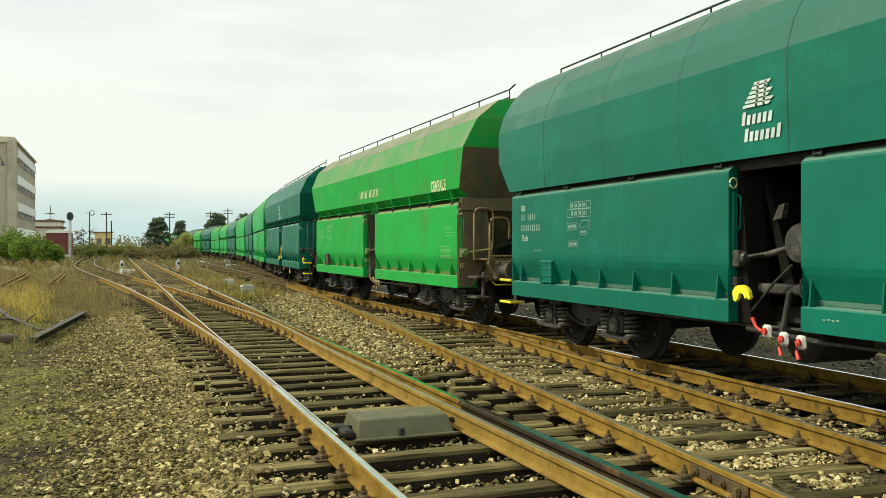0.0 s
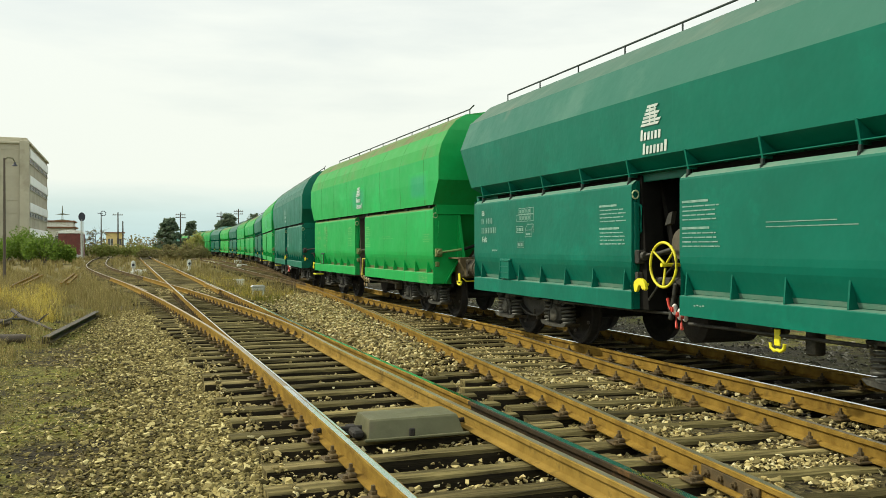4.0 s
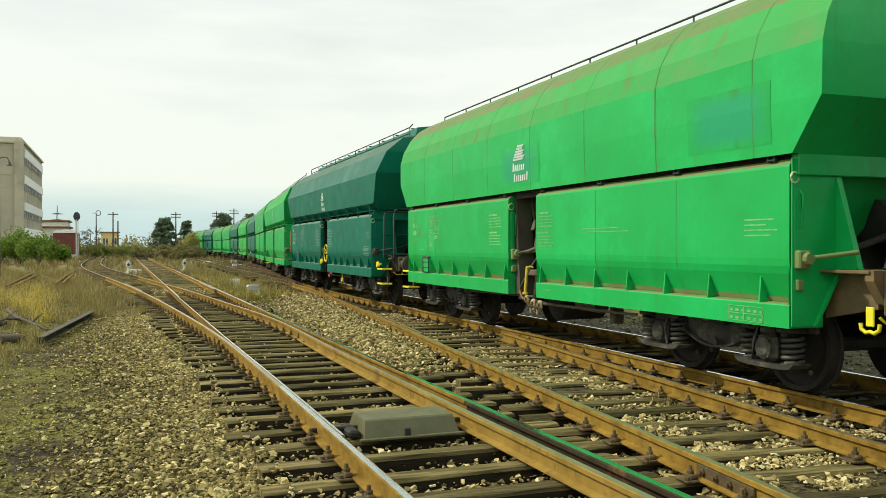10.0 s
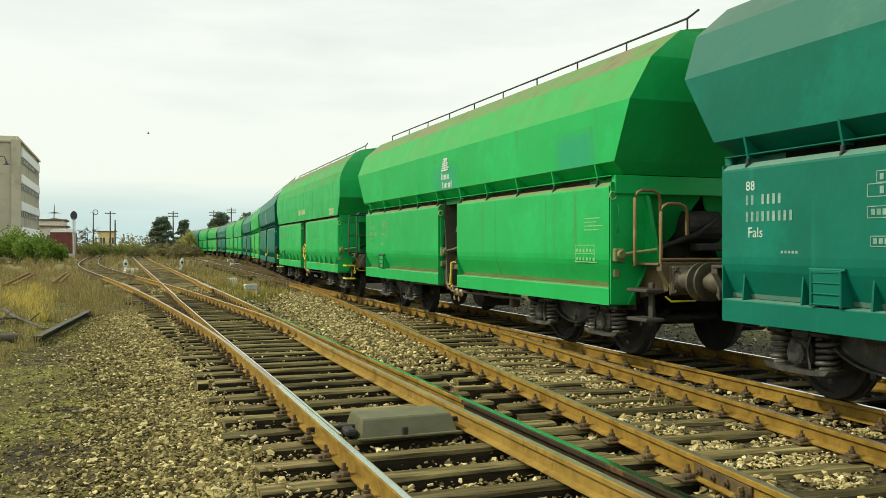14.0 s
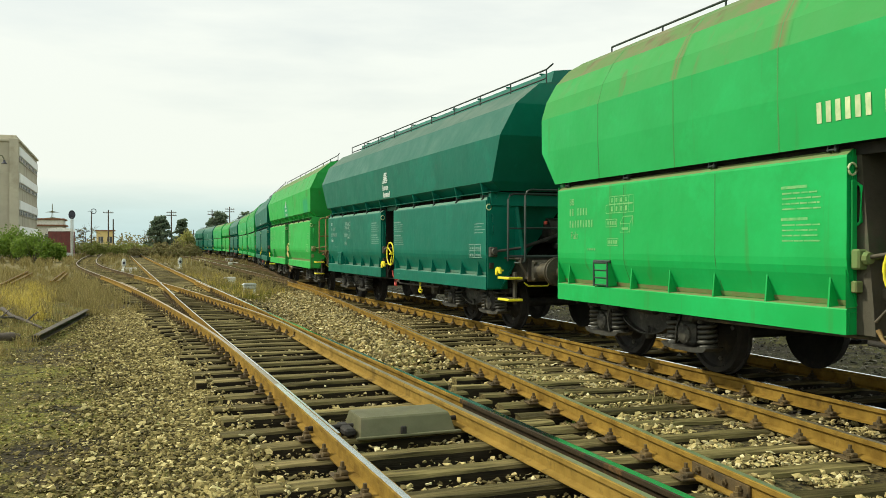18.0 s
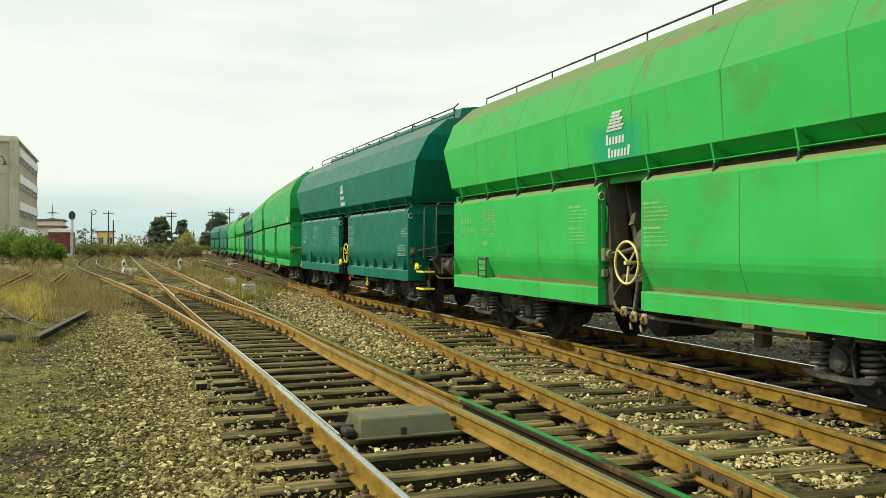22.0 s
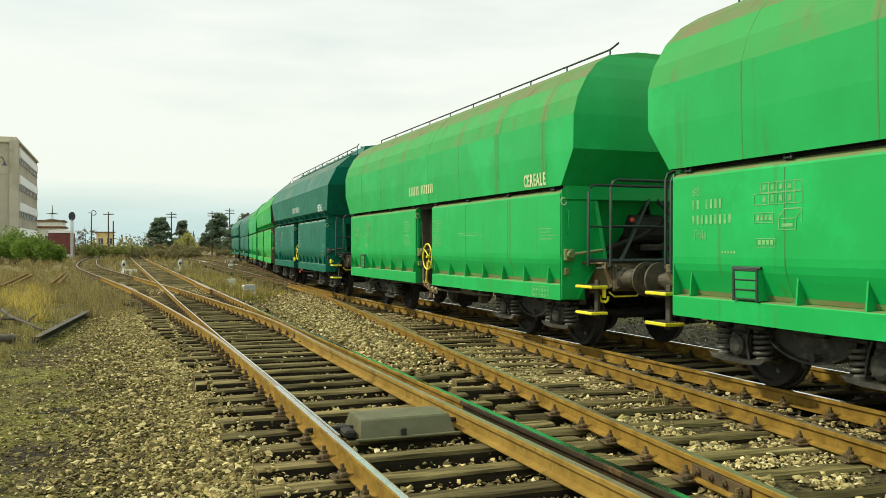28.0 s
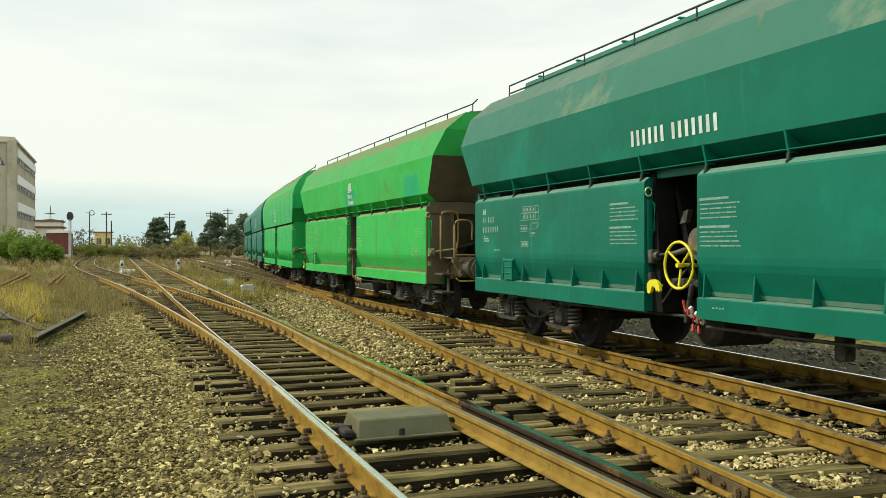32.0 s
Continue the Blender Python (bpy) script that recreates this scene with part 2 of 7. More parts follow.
GRIME = material("grimy_iron", (0.014, 0.013, 0.011), (0.03, 0.025, 0.019), 6, 0.8, 0.1, 0.4, 50, (0.06, 0.042, 0.026), 0.64, 3)
BROWN_DIRT = material("dirty_brown_plate", (0.080, 0.062, 0.033), (0.125, 0.095, 0.050), 2.5, 0.85, 0, 0.3, 40, (0.05, 0.085, 0.032), 0.58, 1.5)
BUFFER = material("greasy_buffer_iron", (0.045, 0.040, 0.028), (0.10, 0.084, 0.052), 7, 0.55, 0.3, 0.25, 50, (0.15, 0.105, 0.05), 0.62, 4)
YELLOW = material("yellow_paint", (0.76, 0.69, 0.02), (0.66, 0.58, 0.03), 8, 0.5, 0, 0.1, 60, (0.4, 0.32, 0.03), 0.7, 5)
RED = material("red_paint", (0.62, 0.05, 0.03), (0.5, 0.06, 0.04), 8, 0.5, 0, 0.1, 60)
FADED = material("worn_white_stencil_paint", (0.24, 0.36, 0.30), (0.09, 0.23, 0.17), 14, 0.6, 0, 0.05, 60)
FADED_CREAM = material("worn_cream_stencil_paint", (0.22, 0.44, 0.17), (0.05, 0.36, 0.09), 12, 0.6, 0, 0.05, 60)
HEAD = material("grimy_headstock", (0.028, 0.025, 0.019), (0.055, 0.048, 0.034), 4, 0.75, 0.1, 0.3, 50, (0.12, 0.07, 0.03), 0.62, 3)
RUSTY_HEAD = material("rusty_headstock", (0.10, 0.078, 0.038), (0.155, 0.11, 0.05), 4, 0.8, 0.1, 0.3, 50, (0.20, 0.12, 0.045), 0.6, 3)
# worn lever yellow, made darker for the shade it hangs in
SHADED_YELLOW = material("shaded_worn_lever_paint", (0.50, 0.40, 0.025), (0.36, 0.28, 0.03), 8, 0.6, 0, 0.1, 60, (0.2, 0.15, 0.04), 0.6, 5)
DUSTY_YELLOW = material("dusty_yellow_paint", (0.66, 0.58, 0.16), (0.55, 0.50, 0.22), 8, 0.6, 0, 0.1, 60, (0.40, 0.33, 0.14), 0.64, 5)
WHITE = material("white_stencil_paint", (0.50, 0.58, 0.52), (0.30, 0.42, 0.35), 12, 0.6, 0, 0.05, 60)
RUSTY_TUBE = material("rusty_painted_tube", (0.24, 0.15, 0.05), (0.16, 0.10, 0.035), 8, 0.7, 0.1, 0.2, 60, (0.34, 0.24, 0.09), 0.6, 4)
TUBE = material("dark_handrail", (0.018, 0.034, 0.028), (0.032, 0.045, 0.038), 6, 0.55, 0.3, 0.2, 60)
LG_SEAM = material("dirty_light_green_weld", (0.024, 0.235, 0.045), (0.036, 0.205, 0.042), 5, 0.7, 0, 0.3, 20, (0.06, 0.15, 0.04), 0.60, 3)
DG_SEAM = material("dirty_dark_green_weld", (0.006, 0.088, 0.060), (0.008, 0.076, 0.053), 5, 0.7, 0, 0.3, 20)
CREAM = material("cream_stencil_paint", (0.60, 0.64, 0.38), (0.36, 0.50, 0.24), 9, 0.6, 0, 0.05, 60)


def sprayed_material(name, older, teal, axes=("Y", "Z"), soft=0.26):
    """Touch-up paint or rust with a soft edge on a copy of the older paint."""
    m = older.copy()
    m.name = name
    n, l = m.node_tree.nodes, m.node_tree.links
    tc = n.new("ShaderNodeTexCoord")
    sep = n.new("ShaderNodeSeparateXYZ")
    l.new(tc.outputs["Generated"], sep.inputs[0])
    cover = None
    for axis in axes:
        to = n.new("ShaderNodeMath")
        to.operation = "PINGPONG"
        to.inputs[1].default_value = 0.5
        l.new(sep.outputs[axis], to.inputs[0])
        r = n.new("ShaderNodeMapRange")
        r.interpolation_type = "SMOOTHSTEP"
        r.inputs["From Max"].default_value = soft
        l.new(to.outputs[0], r.inputs["Value"])
        if cover is None:
            cover = r.outputs["Result"]
        else:
            k = n.new("ShaderNodeMath")
            k.operation = "MULTIPLY"
            l.new(cover, k.inputs[0])
            l.new(r.outputs["Result"], k.inputs[1])
            cover = k.outputs[0]
    socket = n["Principled BSDF"].inputs["Base Color"]
    under = socket.links[0].from_socket
    t = n.new("ShaderNodeMix")
    t.data_type = "RGBA"
    l.new(cover, t.inputs["Factor"])
    l.new(under, t.inputs["A"])
    t.inputs["B"].default_value = (*teal, 1)
    l.new(t.outputs["Result"], socket)
    return m


BLUE_PATCH = sprayed_material("blue_green_patch_paint", LG, (0.014, 0.30, 0.125))
WORN_PATCH = sprayed_material("worn_blue_green_patch_paint", LG_WORN, (0.014, 0.30, 0.125))
RUST_STREAK = sprayed_material("rusty_water_streak", LG, (0.050, 0.235, 0.050), ("Y",), 0.5)
ROOF_STREAK = sprayed_material("rusty_roof_streak", LG_ROOF, (0.125, 0.165, 0.052), ("Y",), 0.5)
RUST_RAIL = material("rusty_rail_side", (0.150, 0.088, 0.016), (0.29, 0.182, 0.036), 5, 0.85, 0.0, 0.4, 80, (0.08, 0.048, 0.014), 0.63, 2.2, 0.05, spec=0.1)
OLD_RAIL = material("old_brown_rail_side", (0.075, 0.052, 0.024), (0.13, 0.09, 0.04), 5, 0.85, 0.0, 0.4, 80, (0.05, 0.036, 0.018), 0.56, 2.2, 0.05, spec=0.1)
BLADE_SIDE = material("greasy_tan_blade_side", (0.185, 0.116, 0.024), (0.30, 0.196, 0.046), 4, 0.8, 0.0, 0.3, 60, (0.06, 0.040, 0.014), 0.62, 2.6, 0.05, spec=0.1)
# rust-patched side facing the blade, the gap's shade put into its dark colour
SHADED_RAIL = material("shaded_dark_rail_side", (0.020, 0.015, 0.008), (0.045, 0.030, 0.013), 5, 0.7, 0.0, 0.4, 80, (0.17, 0.09, 0.03), 0.62, 2.4, 0.05, spec=0.2)
BRIGHT_RAIL = material("polished_rail_head", (0.62, 0.64, 0.62), (0.74, 0.75, 0.72), 3, 0.16, 1.0, 0.02, 80, None, spread=0, rough_spread=0.06)
DULL_RAIL = material("dull_rail_head", (0.27, 0.225, 0.145), (0.38, 0.33, 0.23), 3, 0.36, 0.7, 0.08, 80, None, spread=0)
SLEEPER = material("weathered_oak_sleeper", (0.040, 0.033, 0.014), (0.175, 0.143, 0.058), 7, 0.9, 0, 0.9, 30, (0.285, 0.228, 0.100), 0.58, 2.2, 0.45, stretch=(0.25, 3, 3), spec=0.12)
CHAIR = material("rusty_chair_iron", (0.115, 0.074, 0.024), (0.052, 0.038, 0.017), 9, 0.85, 0.1, 0.4, 60, (0.19, 0.125, 0.04), 0.6, 4)
# sleeper sides: creosote, with the gaps' shade put into the near-black colour
CREOSOTE_SHADE = material("shaded_creosoted_side", (0.012, 0.010, 0.007), (0.032, 0.026, 0.014), 7, 0.9, 0, 0.7, 30, (0.075, 0.06, 0.03), 0.64, 2.2, 0.3, stretch=(0.25, 3, 3), spec=0.12)

# ---------------------------------------------------------------- ground and tracks
MAIN = along([(-60, 2.33), (80, 2.36), (200, 2.7)])
YARD = along([(8, 2.33), (14, 2.26), (21, 1.92), (35, 0.88), (40, 0.42), (52, -0.75), (64, -1.75), (75, -2.3), (88, -2.6), (140, -2.85), (200, -2.9)])
CROSS = along([(-22, 2.36), (-14, 2.75), (-6, 3.45), (4, 4.46), (11.3, 5.2), (18, 5.9), (23, 6.4), (30.4, 7.0), (36, 7.24)])
TRAIN = along([(-90, 6.2), (-40, 6.7), (-10, 6.95), (4, 7.12), (10, 7.24), (18, 7.25), (26, 7.23), (33, 7.5), (40, 8.1), (54, 9.56), (67.5, 10.96), (81, 12.0), (95, 12.9), (108, 13.55), (122, 13.85), (136, 13.8), (150, 13.7), (200, 13.3), (330, 12.4)])
THROUGH = along([(30, 7.25), (40, 7.45), (60, 7.95), (80, 8.4), (110, 8.7), (160, 8.3), (200, 7.6)])
GAUGE = 1.505


def ground_height(x, y):
    near = min(abs(x - MAIN(y)), abs(x - TRAIN(y)), abs(x - CROSS(y)) if y < 36 else 9, abs(x - YARD(y)) if y > 8 else 9)
    rise = max(0.0, min(1.0, (2.6 - near) / 1.2))
    h = -0.36 + 0.10 * rise - (0.10 if abs(x - MAIN(y)) < 1.25 and y < 30 else 0)
    if 3.35 < x < 6.5 and y < 34:
        bank = max(0.0, min(1.0, (x - CROSS(y) + 1.05) / 0.35)) if y < 11 else 1.0
        h += -0.06 + 0.10 * bank + 0.03 * noise.noise((x * 1.1, y * 1.1, 3))
    h += 0.035 * noise.noise((x * 0.6, y * 0.6, 0)) + 0.012 * noise.noise((x * 2.7, y * 2.7, 5))
    if x < -1.5:
        h += 0.05 * noise.noise((x * 0.2, y * 0.2, 9)) + 0.04
    return h


def ground_material():
    m = bpy.data.materials.new("yard_ground")
    m.use_nodes = True
    n, l = m.node_tree.nodes, m.node_tree.links
    bsdf = n["Principled BSDF"]
    bsdf.inputs["Roughness"].default_value = 0.95
    bsdf.inputs["Specular IOR Level"].default_value = 0.2
    tc = n.new("ShaderNodeTexCoord")

    def noise_of(sc, det=6.0, r=0.6):
        t = n.new("ShaderNodeTexNoise")
        t.inputs["Scale"].default_value, t.inputs["Detail"].default_value, t.inputs["Roughness"].default_value = sc, det, r
        l.new(tc.outputs["Object"], t.inputs["Vector"])
        return t.outputs["Fac"]

    def ramp(fac, lo, hi):
        r = n.new("ShaderNodeMapRange")
        r.inputs["From Min"].default_value, r.inputs["From Max"].default_value = lo, hi
        l.new(fac, r.inputs["Value"])
        return r.outputs["Result"]

    def mix(f, x, y):
        t = n.new("ShaderNodeMix")
        t.data_type = "RGBA"
        l.new(f, t.inputs["Factor"])
        for s, v in (("A", x), ("B", y)):
            if isinstance(v, tuple):
                t.inputs[s].default_value = (*v, 1)
            else:
                l.new(v, t.inputs[s])
        return t.outputs["Result"]

    soil = mix(ramp(noise_of(9), 0.35, 0.65), (0.020, 0.0155, 0.0055), (0.120, 0.092, 0.032))
    moss = mix(ramp(noise_of(14), 0.35, 0.65), (0.066, 0.074, 0.011), (0.185, 0.168, 0.031))
    earth = mix(ramp(noise_of(0.7), 0.38, 0.56), soil, moss)
    earth = mix(ramp(noise_of(1.6, 8.0, 0.75), 0.51, 0.60), earth, (0.024, 0.019, 0.009))
    grain = n.new("ShaderNodeHueSaturation")
    fine = n.new("ShaderNodeMapRange")
    fine.inputs["From Min"].default_value, fine.inputs["From Max"].default_value = 0.36, 0.64
    fine.inputs["To Min"].default_value, fine.inputs["To Max"].default_value = 0.45, 1.5
    l.new(noise_of(42, 3.0, 0.7), fine.inputs["Value"])
    l.new(fine.outputs["Result"], grain.inputs["Value"])
    l.new(earth, grain.inputs["Color"])
    earth = grain.outputs["Color"]
    vor = n.new("ShaderNodeTexVoronoi")
    vor.inputs["Scale"].default_value = 22.0
    l.new(tc.outputs["Object"], vor.inputs["Vector"])
    sep = n.new("ShaderNodeSeparateColor")
    l.new(vor.outputs["Color"], sep.inputs["Color"])
    grit = mix(ramp(sep.outputs[0], 0.0, 1.0), (0.014, 0.011, 0.006), (0.11, 0.088, 0.038))
    at = n.new("ShaderNodeAttribute")
    at.attribute_name = "gravel"
    edge = n.new("ShaderNodeMath")
    edge.operation = "ADD"
    l.new(at.outputs["Fac"], edge.inputs[0])
    off = n.new("ShaderNodeMapRange")
    off.inputs["To Min"].default_value, off.inputs["To Max"].default_value = -0.45, 0.45
    l.new(noise_of(1.8), off.inputs["Value"])
    l.new(off.outputs["Result"], edge.inputs[1])
    col = mix(ramp(edge.outputs[0], 0.35, 0.65), earth, grit)
    far = n.new("ShaderNodeAttribute")
    far.attribute_name = "field"
    weeds = mix(ramp(noise_of(0.35), 0.4, 0.62), (0.175, 0.14, 0.060), (0.12, 0.11, 0.04))
    col = mix(far.outputs["Fac"], col, weeds)
    # oily bed along the train's track, gap shade painted between the main rails
    oil_shade = n.new("ShaderNodeAttribute")
    oil_shade.attribute_name = "oil_shade"
    col = mix(oil_shade.outputs["Fac"], col, mix(ramp(sep.outputs[1], 0.0, 1.0), (0.012, 0.010, 0.008), (0.07, 0.06, 0.045)))
    l.new(col, bsdf.inputs["Base Color"])
    bp = n.new("ShaderNodeBump")
    bp.inputs["Strength"].default_value, bp.inputs["Distance"].default_value = 0.8, 0.03
    l.new(vor.outputs["Distance"], bp.inputs["Height"])
    l.new(bp.outputs["Normal"], bsdf.inputs["Normal"])
    return m


def build_ground():
    def steps(lo, a, b, hi, fine, grow):
        out = list(np.arange(a, b + 1e-6, fine))
        s, q = fine, b
        while q < hi:
            s *= grow
            q += s
            out.append(q)
        s, q = fine, a
        while q > lo:
            s *= grow
            q -= s
            out.insert(0, q)
        return out
    xs = steps(-2500, -7, 14, 2500, 0.25, 1.3)
    ys = steps(-600, 2, 40, 3500, 0.25, 1.12)
    vs, gravel, field, oil_shade = [], [], [], []
    for y in ys:
        for x in xs:
            near = abs(x) < 60 and -30 < y < 260
            vs.append((x, y, ground_height(x, y) if near else -0.36))
            d = min(abs(x - MAIN(y)), abs(x - TRAIN(y)), abs(x - CROSS(y)) if y < 36 else 9, abs(x - YARD(y)) if 8 < y < 40 else 9)
            g = max(0.0, min(1.0, (3.0 - d) / 1.6)) if y < 40 or x > 5 else max(0.0, min(1.0, (1.7 - d) / 0.6))
            if 3 < x < 9 and y < 30:
                g = 1.0
            gravel.append(g if near else 0.0)
            # main track: the sleeper gaps' shade is put into the bed colour
            gap_shade = max(0.0, min(0.85, (1.5 - abs(x - MAIN(y))) / 0.3)) if y < 60 else 0.0
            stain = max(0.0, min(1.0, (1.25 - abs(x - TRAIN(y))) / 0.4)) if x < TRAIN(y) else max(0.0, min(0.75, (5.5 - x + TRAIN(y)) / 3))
            oil_shade.append(max(gap_shade, stain) if near else 0.0)
            field.append(max(0.0, min(1.0, (y - 26) / 10)) * (1 - 0.8 * g) if near else 1.0)
    nx = len(xs)
    fs = [(j * nx + i, j * nx + i + 1, (j + 1) * nx + i + 1, (j + 1) * nx + i) for j in range(len(ys) - 1) for i in range(nx - 1)]
    me = bpy.data.meshes.new("ground")
    me.from_pydata(vs, [], fs)
    for name, vals in (("gravel", gravel), ("field", field), ("oil_shade", oil_shade)):
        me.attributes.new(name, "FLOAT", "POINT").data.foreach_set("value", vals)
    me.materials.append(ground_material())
    me.polygons.foreach_set("use_smooth", [True] * len(fs))
    return tagged(new("ground", me), "stony brown earth with moss, dry weeds and ballast gravel", "ground", kind="structure")


build_ground()

RAIL_PROFILE = [(-0.036, -0.004), (-0.036, -0.035), (-0.010, -0.050), (-0.010, -0.125), (-0.065, -0.140), (-0.065, -0.152),
                (0.065, -0.152), (0.065, -0.140), (0.010, -0.125), (0.010, -0.050), (0.036, -0.035), (0.036, -0.004), (0.026, 0), (-0.022, 0)]


def rail(curve, off, y0, y1, parent, head, step=0.6, wide=1.0, dz=0.0, label="", side=None):
    """One rail beside a centre line."""
    n = max(2, int((y1 - y0) / step) + 1)
    s, k = Solid(), len(RAIL_PROFILE)
    vs = []
    for i in range(n):
        y = y0 + (y1 - y0) * i / (n - 1)
        dx = (curve(y + 0.2) - curve(y - 0.2)) / 0.4
        nn = math.hypot(1, dx)
        for px, pz in RAIL_PROFILE:
            o = off + px * wide
            vs.append((curve(y) + o / nn, y - o * dx / nn, pz + dz))
    fs, ms = [], []
    for i in range(n - 1):
        for j in range(k):
            fs.append((i * k + j, i * k + (j + 1) % k, (i + 1) * k + (j + 1) % k, (i + 1) * k + j))
            ms.append(1 if j == k - 2 else 0)
    s.add(vs, [f[::-1] for f in fs])
    s.m = ms
    s.add([vs[j] for j in range(k)], [tuple(range(k))])
    s.add([vs[(n - 1) * k + j] for j in range(k)], [tuple(range(k))[::-1]])
    return part("rail", s, [side or RUST_RAIL, head], parent, label)


def timber_mesh(seed, length, width=0.195, depth=0.17):
    """A worn sleeper lying along x, with hollows and split ends."""
    r = random.Random(seed)
    s = Solid()
    n, ring = 10, 8
    vs = []
    prof = [(-0.5, -1), (-0.5, -0.15), (-0.42, 0), (0.0, 0.02), (0.42, 0), (0.5, -0.15), (0.5, -1), (0, -1)]
    for i in range(n):
        x = -length / 2 + length * i / (n - 1)
        for a, b in prof:
            k = 1 + r.uniform(-0.06, 0.06)
            vs.append((x + r.uniform(-0.012, 0.012), a * width * k, b * depth + r.uniform(-0.008, 0.006)))
    fs = [(i * ring + j, i * ring + (j + 1) % ring, (i + 1) * ring + (j + 1) % ring, (i + 1) * ring + j) for i in range(n - 1) for j in range(ring)]
    s.add(vs, fs)
    # tops keep the weathered oak, sides take the shade-darkened tone
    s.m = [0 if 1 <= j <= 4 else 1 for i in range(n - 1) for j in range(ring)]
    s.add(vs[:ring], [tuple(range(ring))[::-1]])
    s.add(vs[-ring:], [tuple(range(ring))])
    return s.mesh("sleeper", [SLEEPER, CREOSOTE_SHADE])


def chair_mesh():
    """A rail chair with its coach screws, at its rail's foot."""
    s = Solid()
    s.cbox((0, 0, 0.008), (0.34, 0.17, 0.016), 0.004)
    for sx in (-1, 1):
        s.cbox((sx * 0.088, 0, 0.032), (0.055, 0.11, 0.034), 0.008)
        s.lathe((sx * 0.092, 0.0, 0.05), "z", [(0, 0.028), (0.02, 0.028), (0.022, 0.016), (0.055, 0.014)], 6)
        s.lathe((sx * 0.145, 0.05 * sx, 0.016), "z", [(0, 0.02), (0.022, 0.018)], 6)
    return s.mesh("rail_chair", CHAIR)


TIMBERS = {}
CHAIR_MESH = chair_mesh()
SLEEPER_TOP = -0.165


def timber(length):
    key = round(length * 4) / 4
    if key not in TIMBERS:
        TIMBERS[key] = [timber_mesh(hash((key, i)) % 9999, key) for i in range(3)]
    return random.choice(TIMBERS[key])


def sleepers(parent, curve, y0, y1, rails_at, length=2.6, shift=0.0, step=0.6, chairs_to=22.0, skew=True, wide=None):
    """Sleepers as single parts, near ones with the chairs under each rail. rails_at: y -> offsets of the rails."""
    y = y0
    while y < y1:
        lo, hi = wide(y) if wide else (-length / 2, length / 2)
        dx = (curve(y + 0.2) - curve(y - 0.2)) / 0.4 if skew else 0
        ob = part("sleeper", timber(hi - lo), None, parent)
        c = curve(y) + (lo + hi) / 2 + shift + random.uniform(-0.10, 0.10)
        yy = y + random.uniform(-0.03, 0.03)
        turn = -math.degrees(math.atan(dx)) + random.uniform(-0.8, 0.8)
        ob.matrix_basis = pose(c, yy, SLEEPER_TOP + random.uniform(-0.012, 0.004), random.uniform(-1, 1), random.uniform(-0.4, 0.4), turn)
        if y < chairs_to:
            for o in rails_at(y):
                part("rail_chair", CHAIR_MESH, None, ob, at=ob.matrix_basis.inverted() @ pose(curve(yy) + o, yy, -0.158, 0, 0, turn))
        y += step


